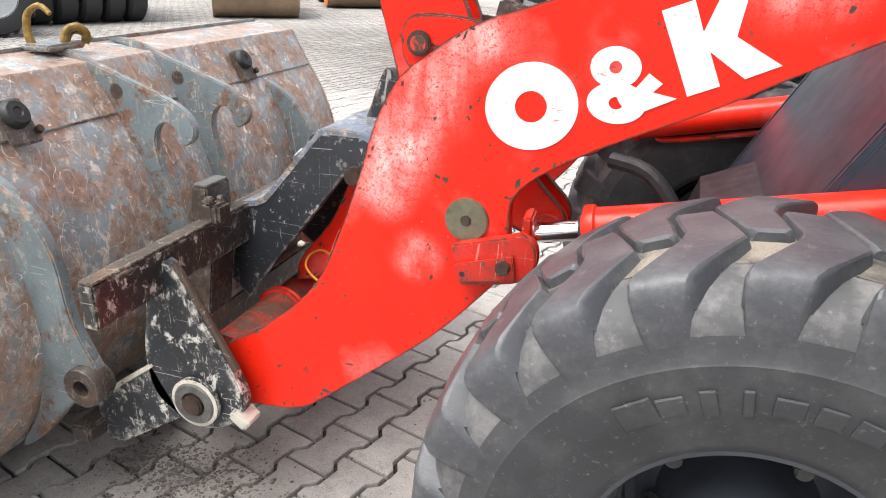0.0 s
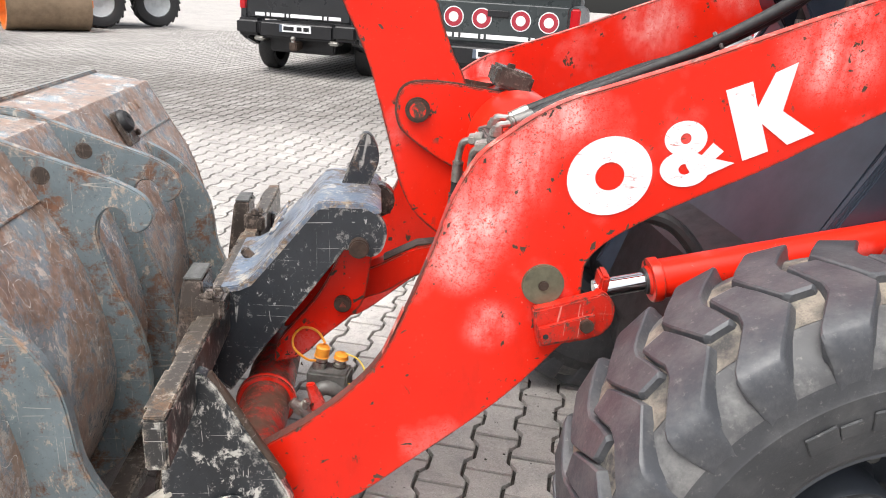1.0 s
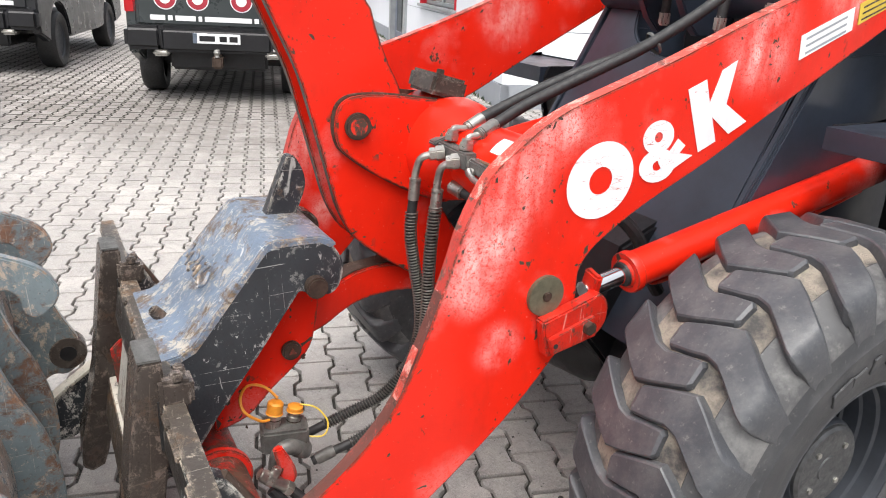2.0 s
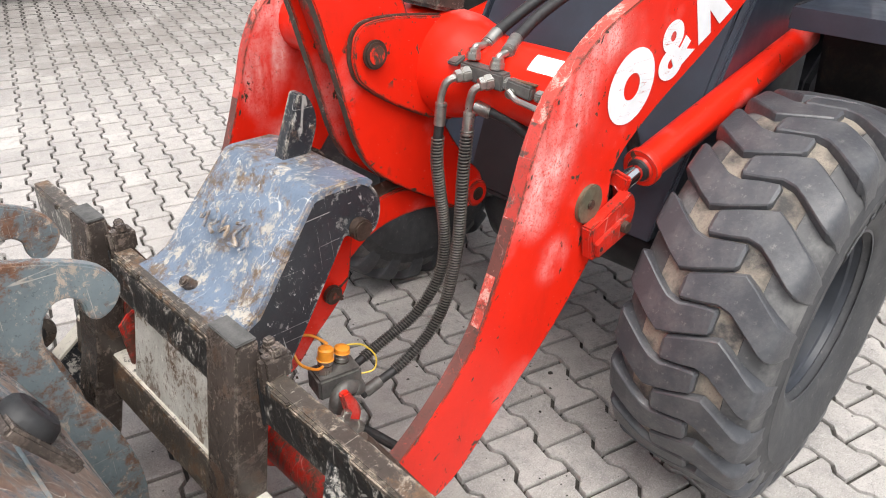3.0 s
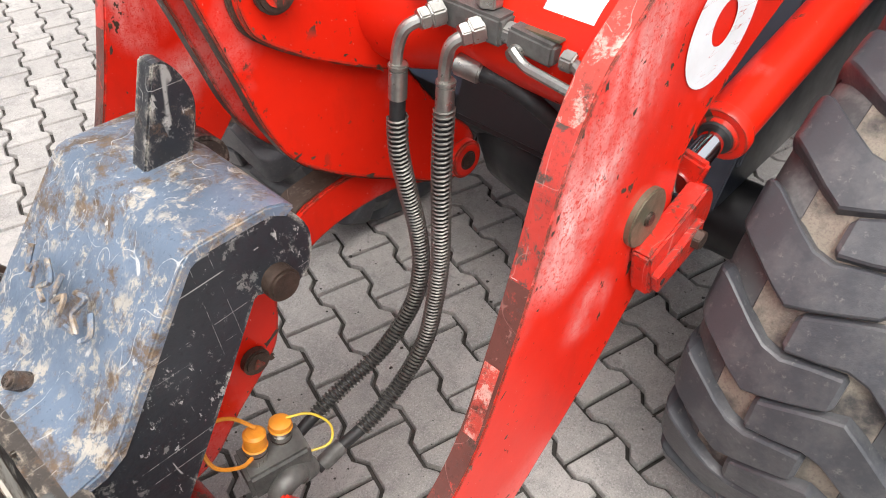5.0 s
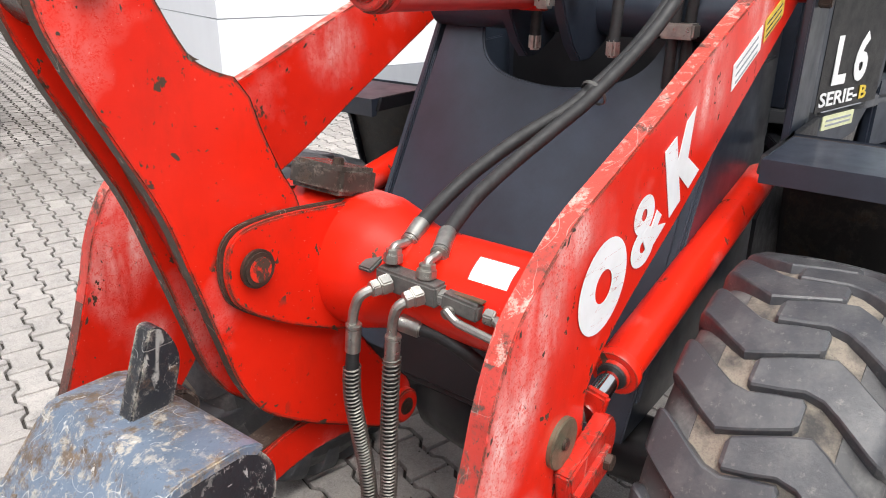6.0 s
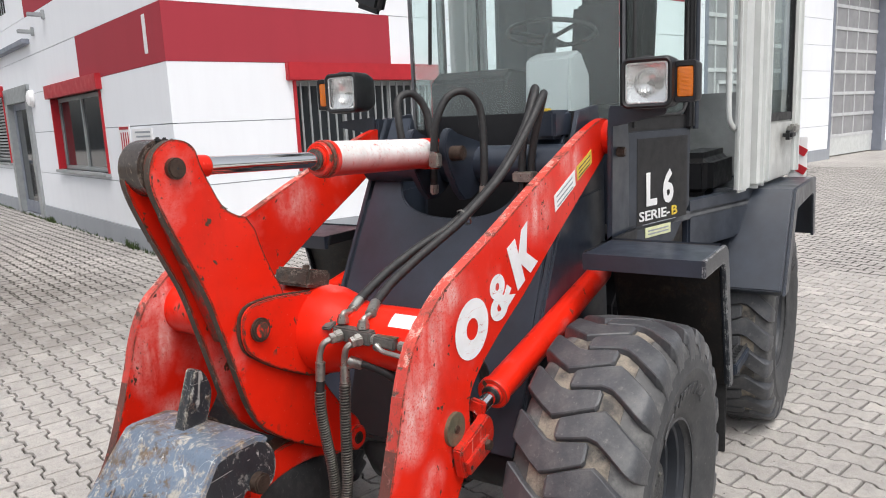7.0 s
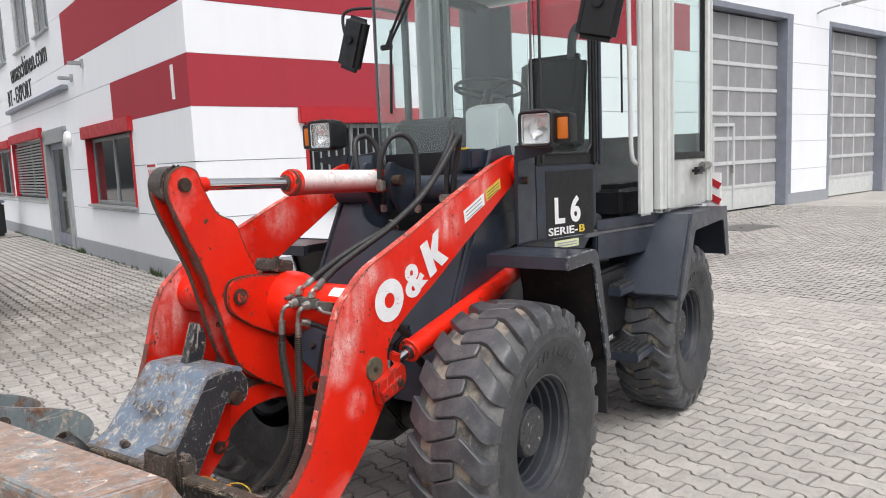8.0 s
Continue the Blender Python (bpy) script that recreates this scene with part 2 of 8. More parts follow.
def scraped(name, base, bare, scratch, amount=0.5, rust=(0.16, 0.075, 0.04), rust_amount=0.3, rough=0.45, shift=0.0, lines=1.0, edge_tone=None, edge_size=0.010, metal=0.0, rust_rough=0.58):
    """Painted steel scraped through to bare metal and rust."""
    m, nt, s = surface(name, rough, metal)
    w = place(nt, (1, 1, 1), shift)
    c = blend(nt, cloud(nt, w, 7, 5, 0.65, 0.35, 0.7), base, tuple(v * 0.65 for v in base))
    edge = 0.68 - 0.18 * amount
    bare_mask = cloud(nt, place(nt, (1, 1, 0.7), shift, (0.2, 0.5, 0.3)), 25, 10, 0.78, edge - 0.02, edge + 0.02, 0.3)
    bare_mask = times(nt, bare_mask, cloud(nt, place(nt, (1, 1, 1), shift + 21), 7, 5, 0.7, 0.56 - 0.22 * amount, 0.64 - 0.22 * amount))
    c = blend(nt, bare_mask, c, bare)
    r_edge = 0.67 - 0.23 * rust_amount
    rust_mask = cloud(nt, place(nt, (1, 1, 1), shift + 5), 9, 12, 0.82, r_edge - 0.02, r_edge + 0.06, 0.2)
    c = blend(nt, rust_mask, c, blend(nt, cloud(nt, w, 40, 4, 0.6, 0.3, 0.7), rust, tuple(v * 0.45 for v in rust)))
    s1 = times(nt, score_lines(nt, place(nt, (0.35, 10, 10), shift + 1, (0.3, 0.75, 0.4)), 2.2, 0.006, 0.0), cloud(nt, place(nt, (1, 1, 1), shift + 7), 14, 5, 0.7, 0.50, 0.54))
    s2 = times(nt, score_lines(nt, place(nt, (10, 10, 0.35), shift + 2, (0.5, 0.25, 0.9)), 2.2, 0.006, 0.0), cloud(nt, place(nt, (1, 1, 1), shift + 9), 11, 5, 0.7, 0.51, 0.55))
    flecks = cloud(nt, place(nt, (1, 1, 0.5), shift + 11, (0.4, 0.6, 0.1)), 60, 5, 0.75, 0.62, 0.64)
    lines_mask = times(nt, times(nt, s1, s2, "MAXIMUM"), times(nt, flecks, cloud(nt, w, 6, 3, 0.6, 0.5, 0.56)), "MAXIMUM")
    lines_mask = times(nt, lines_mask, lines)
    c = blend(nt, lines_mask, c, scratch)
    chipped = cloud(nt, place(nt, (1, 1, 0.8), shift + 13, (0.7, 0.2, 0.5)), 38, 8, 0.78, 0.60, 0.615)
    c = blend(nt, times(nt, chipped, 0.35 + 0.45 * amount), c, tuple(v * 0.55 + 0.45 * d for v, d in zip(bare, base)))
    c = blend(nt, times(nt, cloud(nt, place(nt, (1, 1, 1), shift + 15), 130, 4, 0.7, 0.60, 0.66), 0.55), c, tuple(v * 0.35 for v in base))
    c = blend(nt, times(nt, cloud(nt, place(nt, (4, 4, 0.8), shift + 17), 5, 5, 0.7, 0.50, 0.72), 0.35), c, tuple(v * 0.5 for v in base))
    if edge_tone is not None:
        c = blend(nt, worn_edges(nt, edge_size, place(nt, (1, 1, 1), shift + 19), 0.48, 0.60, 34), c, edge_tone)
    nt.links.new(c, s.inputs["Base Color"])
    nt.links.new(value_between(nt, rust_mask, rough * 0.85, rust_rough), s.inputs["Roughness"])
    relief(nt, s, times(nt, cloud(nt, w, 60, 5, 0.6, 0.2, 0.8), rust_mask, "ADD"), 0.35, 0.002)
    return m


def concrete_stone(name):
    m, nt, s = surface(name, 0.85)
    g = nt.nodes.new("ShaderNodeNewGeometry")
    oi = nt.nodes.new("ShaderNodeObjectInfo")
    mixed = times(nt, g.outputs["Random Per Island"], oi.outputs["Random"], "ADD")
    frac = nt.nodes.new("ShaderNodeMath")
    frac.operation = "FRACT"
    nt.links.new(mixed, frac.inputs[0])
    tc = nt.nodes.new("ShaderNodeNewGeometry")
    w = tc.outputs["Position"]
    c = blend(nt, frac.outputs[0], (0.405, 0.382, 0.356), (0.500, 0.472, 0.440))
    c = blend(nt, times(nt, cloud(nt, w, 0.9, 5, 0.6, 0.42, 0.7), 0.75), c, (0.29, 0.275, 0.26))
    c = blend(nt, times(nt, cloud(nt, w, 7, 8, 0.72, 0.47, 0.66), 0.62), c, (0.24, 0.23, 0.22))
    c = blend(nt, times(nt, cloud(nt, w, 28, 6, 0.75, 0.52, 0.62), 0.35), c, (0.26, 0.245, 0.23))
    c = blend(nt, times(nt, cloud(nt, w, 45, 6, 0.75, 0.57, 0.64), 0.40), c, (0.60, 0.57, 0.54))
    c = blend(nt, times(nt, cloud(nt, w, 260, 3, 0.7, 0.52, 0.66), 0.55), c, (0.64, 0.60, 0.58))
    c = blend(nt, times(nt, cloud(nt, w, 190, 3, 0.7, 0.54, 0.66), 0.6), c, (0.17, 0.165, 0.16))
    # darker strip in front of the office wall and patches of spilt oil
    for x, y, radius, strength in ((1.0, 6.3, 3.2, 0.75), (-2.5, 8.0, 3.4, 0.75), (-5.5, 9.5, 3.2, 0.6), (9.0, 1.5, 1.8, 0.5), (-1.35, -0.26, 0.42, 0.5)):
        far = nt.nodes.new("ShaderNodeVectorMath")
        far.operation = "DISTANCE"
        nt.links.new(w, far.inputs[0])
        far.inputs[1].default_value = (x, y, 0)
        fall = nt.nodes.new("ShaderNodeMapRange")
        fall.interpolation_type = "SMOOTHSTEP"
        fall.inputs["From Min"].default_value, fall.inputs["From Max"].default_value = radius, radius * 0.35
        nt.links.new(far.outputs["Value"], fall.inputs["Value"])
        c = blend(nt, times(nt, times(nt, fall.outputs[0], cloud(nt, w, 2.2, 6, 0.65, 0.22, 0.55)), strength), c, (0.17, 0.155, 0.14))
    nt.links.new(c, s.inputs["Base Color"])
    relief(nt, s, cloud(nt, w, 180, 4, 0.7, 0.2, 0.8), 0.6, 0.003)
    return m


def rubber(name, base, dust=0.4, rough=0.62):
    m, nt, s = surface(name, rough)
    w = place(nt)
    c = blend(nt, cloud(nt, w, 6, 5, 0.6, 0.3, 0.7), base, tuple(v * 1.45 for v in base))
    c = blend(nt, times(nt, cloud(nt, w, 11, 7, 0.7, 0.47, 0.7), dust), c, (0.26, 0.255, 0.245))
    c = blend(nt, times(nt, cloud(nt, place(nt, (1, 1, 1), 4), 70, 5, 0.7, 0.6, 0.7), 0.5), c, (0.22, 0.21, 0.2))
    nt.links.new(c, s.inputs["Base Color"])
    relief(nt, s, cloud(nt, w, 90, 6, 0.65, 0.2, 0.8), 0.3, 0.002)
    return m


def sandy_rubber(name):
    """The bottom of the tread, caked with pale grit."""
    m, nt, s = surface(name, 0.8)
    w = place(nt)
    c = blend(nt, cloud(nt, w, 9, 6, 0.65, 0.40, 0.56), (0.055, 0.053, 0.052), (0.270, 0.235, 0.190))
    c = blend(nt, times(nt, cloud(nt, w, 230, 3, 0.7, 0.5, 0.7), 0.6), c, (0.12, 0.105, 0.09))
    nt.links.new(c, s.inputs["Base Color"])
    relief(nt, s, cloud(nt, w, 220, 4, 0.7, 0.2, 0.8), 0.6, 0.003)
    return m


def glassy(name, tint=(0.86, 0.95, 0.93), rough=0.0, haze=0.05, ior=1.4):
    m, nt, s = surface(name, rough)
    s.inputs["Base Color"].default_value = (*tint, 1)
    s.inputs["Transmission Weight"].default_value = 1.0 - haze
    s.inputs["IOR"].default_value = ior
    return m


def facade(name, colour, streak=0.12):
    m, nt, s = surface(name, 0.75)
    w = place(nt)
    dark = tuple(c * 0.8 for c in colour)
    c = blend(nt, times(nt, cloud(nt, place(nt, (3, 3, 0.35)), 1.2, 5, 0.6, 0.45, 0.75), streak * 3), colour, dark)
    c = blend(nt, times(nt, cloud(nt, w, 0.5, 4, 0.6, 0.4, 0.8), streak * 2), c, dark)
    nt.links.new(c, s.inputs["Base Color"])
    relief(nt, s, cloud(nt, w, 150, 3, 0.6, 0.2, 0.8), 0.15, 0.001)
    return m


RED = red_paint("red_paint", 0.30)
RED_ARM = red_paint("red_arm_paint", 0.22, 0.37, ((-0.67, 1.10, 0.14), (-0.71, 1.02, 0.13), (-0.66, 0.80, 0.08), (-0.63, 1.18, 0.10), (-0.73, 0.94, 0.09), (-0.56, 1.25, 0.10), (-0.02, 1.42, 0.16), (0.25, 1.55, 0.14)))
RED_DEEP = scraped("rubbed_red_paint", (0.50, 0.02, 0.012), (0.12, 0.07, 0.055), (0.7, 0.3, 0.25), 0.95, (0.14, 0.075, 0.05), 0.72, 0.4, 2.1, 0.4)
EDGE_BROWN = scraped("brown_worn_edge", (0.17, 0.060, 0.048), (0.62, 0.07, 0.05), (0.7, 0.4, 0.35), 0.45, (0.085, 0.06, 0.048), 0.60, 0.5, 4.1, 0.3)
EDGE_MIXED = scraped("half_worn_edge", (0.60, 0.06, 0.045), (0.10, 0.07, 0.058), (0.75, 0.45, 0.40), 0.72, (0.085, 0.06, 0.048), 0.52, 0.5, 4.1, 0.3)
EDGE_RED = scraped("chipped_red_edge", (0.70, 0.085, 0.060), (0.74, 0.42, 0.36), (0.80, 0.62, 0.56), 0.72, (0.10, 0.065, 0.05), 0.50, 0.5, 1.1, 0.5)
NAVY_WORN = scraped("rubbed_anthracite_paint", (0.034, 0.040, 0.052), (0.20, 0.21, 0.22), (0.45, 0.46, 0.47), 0.3, (0.06, 0.05, 0.045), 0.2, 0.4, 1.7, 0.4, (0.46, 0.47, 0.48), 0.006)
FLAKE = scraped("bare_spots_with_rust", (0.075, 0.045, 0.032), (0.30, 0.16, 0.11), (0.45, 0.33, 0.25), 0.45, (0.22, 0.085, 0.045), 0.45, 0.6, 3.3, 0.5)
EDGE = scraped("worn_plate_edge", (0.075, 0.050, 0.036), (0.17, 0.14, 0.11), (0.30, 0.26, 0.22), 0.4, (0.30, 0.05, 0.03), 0.35, 0.6)
NAVY = plain("dark_anthracite_paint", (0.026, 0.034, 0.051), 0.40, 0.0, 0.35, 5, 0.04)
NAVY.node_tree.nodes["Principled BSDF"].inputs["Coat Weight"].default_value = 0.3
NAVY.node_tree.nodes["Principled BSDF"].inputs["Coat Roughness"].default_value = 0.22
BLACK = plain("black_plastic", (0.009, 0.009, 0.011), 0.42, 0.0, 0.3, 10)
BLACK_SCRAPED = scraped("scratched_black_paint", (0.026, 0.030, 0.036), (0.55, 0.54, 0.50), (0.62, 0.61, 0.58), 0.36, (0.17, 0.09, 0.05), 0.12, 0.38, 0.0, 0.6, (0.50, 0.47, 0.42))
EAR_PAINT = scraped("flaked_black_paint", (0.03, 0.034, 0.04), (0.62, 0.60, 0.55), (0.72, 0.70, 0.66), 0.66, (0.17, 0.09, 0.05), 0.16, 0.42, 1.7, 0.7, (0.70, 0.67, 0.61), 0.022)
LUG_PAINT = scraped("worn_lug_paint", (0.030, 0.033, 0.040), (0.50, 0.46, 0.40), (0.62, 0.60, 0.56), 0.50, (0.22, 0.13, 0.08), 0.45, 0.42, 2.3, 0.6, (0.55, 0.50, 0.43), 0.016)
BLUE_STEEL = scraped("scuffed_blue_grey_steel", (0.165, 0.215, 0.290), (0.46, 0.42, 0.36), (0.70, 0.68, 0.64), 0.72, (0.20, 0.135, 0.085), 0.64, 0.34, 3.0, 0.7, (0.42, 0.32, 0.22), 0.014)
BUCKET = scraped("rusty_bucket_steel", (0.38, 0.43, 0.46), (0.74, 0.64, 0.56), (0.95, 0.88, 0.80), 0.80, (0.46, 0.30, 0.22), 0.90, 0.27, 0.5, 1.0, (0.50, 0.36, 0.28), 0.010, 0.10, 0.34)
BUCKET_RIB = scraped("weathered_grey_green_steel", (0.22, 0.27, 0.29), (0.52, 0.43, 0.35), (0.66, 0.60, 0.52), 0.58, (0.25, 0.125, 0.075), 0.62, 0.36, 2.5, 0.6, (0.42, 0.28, 0.20), 0.012, 0.15)
OILY = scraped("oily_brown_steel", (0.070, 0.056, 0.048), (0.20, 0.155, 0.13), (0.30, 0.24, 0.20), 0.55, (0.13, 0.075, 0.045), 0.5, 0.30, 4.0, 0.25, (0.24, 0.20, 0.17))
FRAME_TOP = scraped("worn_carrier_bar", (0.070, 0.058, 0.048), (0.36, 0.31, 0.25), (0.55, 0.52, 0.46), 0.60, (0.22, 0.135, 0.08), 0.6, 0.45, 6.0, 0.5, (0.40, 0.33, 0.26))
PANEL_WORN = scraped("worn_white_panel", (0.62, 0.60, 0.55), (0.17, 0.12, 0.085), (0.78, 0.76, 0.70), 0.80, (0.20, 0.12, 0.075), 0.55, 0.5, 7.0, 0.5)
BEAM = scraped("black_beam_paint", (0.030, 0.029, 0.029), (0.52, 0.49, 0.44), (0.62, 0.60, 0.56), 0.60, (0.15, 0.09, 0.055), 0.35, 0.4, 5.0, 0.6, (0.45, 0.39, 0.32), 0.014)
CREAM_WORN = scraped("rubbed_cream_primer", (0.66, 0.62, 0.54), (0.05, 0.05, 0.05), (0.8, 0.78, 0.72), 0.55, (0.24, 0.14, 0.08), 0.35, 0.5, 3.7, 0.3)
PIN_RED = scraped("pin_with_paint_remains", (0.085, 0.055, 0.04), (0.72, 0.03, 0.012), (0.3, 0.2, 0.15), 0.95, (0.06, 0.04, 0.03), 0.3, 0.5, 9.0, 0.2)
PIN = plain("brown_pin_steel", (0.085, 0.058, 0.045), 0.45, 0.5, 0.4, 30, 0.3)
CLEVIS = scraped("scuffed_red_casting", (0.62, 0.022, 0.010), (0.10, 0.05, 0.035), (0.75, 0.40, 0.34), 0.62, (0.09, 0.05, 0.035), 0.40, 0.38, 1.9, 0.5, (0.07, 0.045, 0.035), 0.007)
BRASS = plain("dull_brass_disc", (0.20, 0.19, 0.13), 0.45, 0.6, 0.3, 30)
STEEL = plain("zinc_steel", (0.42, 0.41, 0.38), 0.32, 0.85, 0.35, 40)
STEEL_DULL = plain("dull_grey_steel", (0.15, 0.148, 0.14), 0.5, 0.4, 0.4, 30, 0.3)
CHROME, _, _s = surface("chrome_rod", 0.08, 1.0)
_s.inputs["Base Color"].default_value = (0.78, 0.78, 0.78, 1)
HOSE = plain("black_hose_rubber", (0.022, 0.022, 0.023), 0.55, 0.0, 0.35, 40)
SPRING = plain("grey_spring_wire", (0.17, 0.165, 0.15), 0.35, 0.7, 0.3, 60)
def cracked_film(name):
    """White adhesive film, cracked through to the red beneath."""
    m, nt, s = surface(name, 0.38)
    w = place(nt)
    c = blend(nt, cloud(nt, w, 12, 4, 0.6, 0.4, 0.75), (0.84, 0.84, 0.86), (0.74, 0.73, 0.74))
    crack = times(nt, score_lines(nt, place(nt, (1.2, 1, 9), 3.3, (0, 0.25, 0)), 4.5, 0.0032, 3.0), cloud(nt, place(nt, (1, 1, 1), 8), 7, 3, 0.6, 0.50, 0.56))
    nick = cloud(nt, place(nt, (1, 1, 1), 5), 70, 5, 0.7, 0.70, 0.71)
    c = blend(nt, times(nt, crack, nick, "MAXIMUM"), c, (0.55, 0.16, 0.13))
    nt.links.new(c, s.inputs["Base Color"])
    return m


def white_topped(name):
    """A red barrel, speckled white except on the faces that look down."""
    m, nt, s = surface(name, 0.4)
    w = place(nt)
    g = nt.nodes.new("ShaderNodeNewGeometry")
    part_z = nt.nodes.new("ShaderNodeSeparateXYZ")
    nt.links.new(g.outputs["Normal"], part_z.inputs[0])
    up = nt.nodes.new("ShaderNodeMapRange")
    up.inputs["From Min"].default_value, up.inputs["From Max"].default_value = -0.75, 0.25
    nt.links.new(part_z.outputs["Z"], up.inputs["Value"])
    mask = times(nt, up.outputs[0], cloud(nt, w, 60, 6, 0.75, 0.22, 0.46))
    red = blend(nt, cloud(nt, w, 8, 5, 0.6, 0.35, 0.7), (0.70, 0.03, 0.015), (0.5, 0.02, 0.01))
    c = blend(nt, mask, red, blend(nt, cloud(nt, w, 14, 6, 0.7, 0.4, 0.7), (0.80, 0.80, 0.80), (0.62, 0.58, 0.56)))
    c = blend(nt, cloud(nt, place(nt, (1, 1, 1), 6), 55, 5, 0.7, 0.68, 0.70), c, (0.5, 0.09, 0.06))
    nt.links.new(c, s.inputs["Base Color"])
    return m


BARREL = white_topped("white_topped_barrel_paint")
DECAL = cracked_film("cracked_white_film")
WHITE = plain("white_decal", (0.83, 0.83, 0.84), 0.4, 0.0, 0.06, 15, 0.05)
YELLOW = plain("yellow_label", (0.72, 0.52, 0.06), 0.45, 0.0, 0.15, 20)
PALE_LABEL = plain("pale_label", (0.70, 0.72, 0.45), 0.45, 0.0, 0.15, 25)
ORANGE = plain("orange_rubber", (0.78, 0.30, 0.03), 0.45, 0.0, 0.2, 30)
STEP_GREY = plain("worn_black_step", (0.075, 0.077, 0.080), 0.4, 0.4, 0.5, 40, 0.2)
MUDDY = scraped("muddy_black_paint", (0.012, 0.011, 0.011), (0.035, 0.028, 0.022), (0.06, 0.05, 0.04), 0.5, (0.045, 0.028, 0.018), 0.55, 0.6, 6.6, 0.2)
AMBER, _, _s = surface("amber_lens", 0.12)
_s.inputs["Base Color"].default_value = (0.60, 0.15, 0.008, 1)
_s.inputs["Coat Weight"].default_value = 0.6
_nt = AMBER.node_tree
_w = _nt.nodes.new("ShaderNodeTexWave")
_w.bands_direction = "Z"
_w.inputs["Scale"].default_value = 75.0
_g = _nt.nodes.new("ShaderNodeNewGeometry")
_nt.links.new(_g.outputs["Position"], _w.inputs["Vector"])
relief(_nt, _s, _w.outputs[1], 0.3, 0.001)
LAMP_GLASS = glassy("fluted_lamp_glass", (0.94, 0.95, 0.95), 0.07, 0.07)
_nt = LAMP_GLASS.node_tree
_w = _nt.nodes.new("ShaderNodeTexWave")
_w.bands_direction = "Y"
_w.inputs["Scale"].default_value = 32.0
_g = _nt.nodes.new("ShaderNodeNewGeometry")
_nt.links.new(_g.outputs["Position"], _w.inputs["Vector"])
relief(_nt, _nt.nodes["Principled BSDF"], _w.outputs[1], 0.35, 0.0015)
CLEAR_RIM = plain("bright_lens_rim", (0.62, 0.64, 0.65), 0.25, 0.5, 0.1, 30)
REFLECTOR, _, _s = surface("lamp_reflector", 0.20, 1.0)
_s.inputs["Base Color"].default_value = (0.9, 0.9, 0.9, 1)
TYRE = rubber("worn_tyre_rubber", (0.030, 0.031, 0.034), 0.14)
TREAD = rubber("tread_rubber", (0.042, 0.044, 0.050), 0.26, 0.42)
SHOULDER = rubber("scuffed_shoulder_rubber", (0.060, 0.060, 0.062), 0.62)
GRIT = sandy_rubber("gritty_tread_bottom")
RIM = plain("black_rim_paint", (0.040, 0.045, 0.055), 0.4, 0.0, 0.3, 12)
GLASS = glassy("window_glass", (0.86, 0.95, 0.93), 0.0, 0.01, 1.22)
# the diffuse haze is dust plus a painted stand-in for reflected grey sky
SCREEN = glassy("dusty_hazed_windscreen_glass", (0.84, 0.92, 0.92), 0.0, 0.05, 1.3)
CAB_WHITE = plain("off_white_cab_paint", (0.62, 0.64, 0.63), 0.4, 0.0, 0.12, 6)
CAB_STAINED = scraped("stained_cab_paint", (0.64, 0.65, 0.63), (0.40, 0.36, 0.31), (0.5, 0.47, 0.42), 0.25, (0.22, 0.10, 0.05), 0.12, 0.45, 9.2, 0.5)
CAB_GREY = plain("grey_cab_lining", (0.11, 0.115, 0.125), 0.6, 0.0, 0.2, 8)
LINING = plain("light_grey_lining", (0.26, 0.27, 0.28), 0.6, 0.0, 0.25, 5)
CONSOLE = plain("light_grey_console", (0.48, 0.50, 0.51), 0.45, 0.0, 0.12, 10)
SEAT = plain("dark_seat_cloth", (0.02, 0.021, 0.024), 0.85, 0.0, 0.3, 40, 0.4)
STONE = concrete_stone("paving_concrete")
JOINT = plain("joint_grit", (0.060, 0.054, 0.047), 0.95, 0.0, 0.4, 25, 0.5)
SPILL = plain("grey_brown_grit", (0.17, 0.150, 0.130), 0.95, 0.0, 0.5, 60, 0.5)
PLASTER = facade("white_facade", (0.84, 0.86, 0.90), 0.05)
PLASTER_RED = facade("red_facade", (0.37, 0.026, 0.044), 0.08)
PLINTH = facade("grey_plinth", (0.33, 0.35, 0.38), 0.15)
TRIM_RED = plain("red_window_trim", (0.45, 0.014, 0.024), 0.45, 0.0, 0.12, 4)
ALU = plain("grey_aluminium", (0.36, 0.38, 0.39), 0.4, 0.3, 0.12, 6)
GATE_GREY = plain("grey_gate_panel", (0.30, 0.30, 0.31), 0.35, 0.0, 0.15, 1.5, 0.05)
GATE_FRAME = plain("light_gate_profile", (0.58, 0.59, 0.60), 0.45, 0.0, 0.1, 3)
REVEAL = plain("blue_grey_reveal", (0.22, 0.24, 0.29), 0.5, 0.0, 0.12, 3)
DARK_PANE = plain("dark_window_pane", (0.035, 0.04, 0.045), 0.06, 0.0, 0.3, 1.5, 0.0)
CAR_PAINT = plain("dark_grey_car_paint", (0.020, 0.021, 0.024), 0.3, 0.0, 0.2, 3, 0.05)
CAR_GREEN = plain("dark_slate_car_paint", (0.040, 0.048, 0.050), 0.3, 0.0, 0.2, 3, 0.05)
TAIL_RED, _, _s = surface("red_tail_lamp", 0.15)
_s.inputs["Base Color"].default_value = (0.45, 0.01, 0.015, 1)
DRUM = plain("sandy_roller_steel", (0.30, 0.215, 0.14), 0.6, 0.2, 0.25, 4, 0.4)
ROLLER_ORANGE = plain("orange_roller_paint", (0.75, 0.20, 0.02), 0.45, 0.0, 0.2, 5)
ROLLER_BLUE = plain("grey_blue_steel", (0.14, 0.17, 0.22), 0.5, 0.3, 0.3, 5)
CREAM = plain("cream_panel", (0.62, 0.58, 0.48), 0.5, 0.0, 0.15, 3)
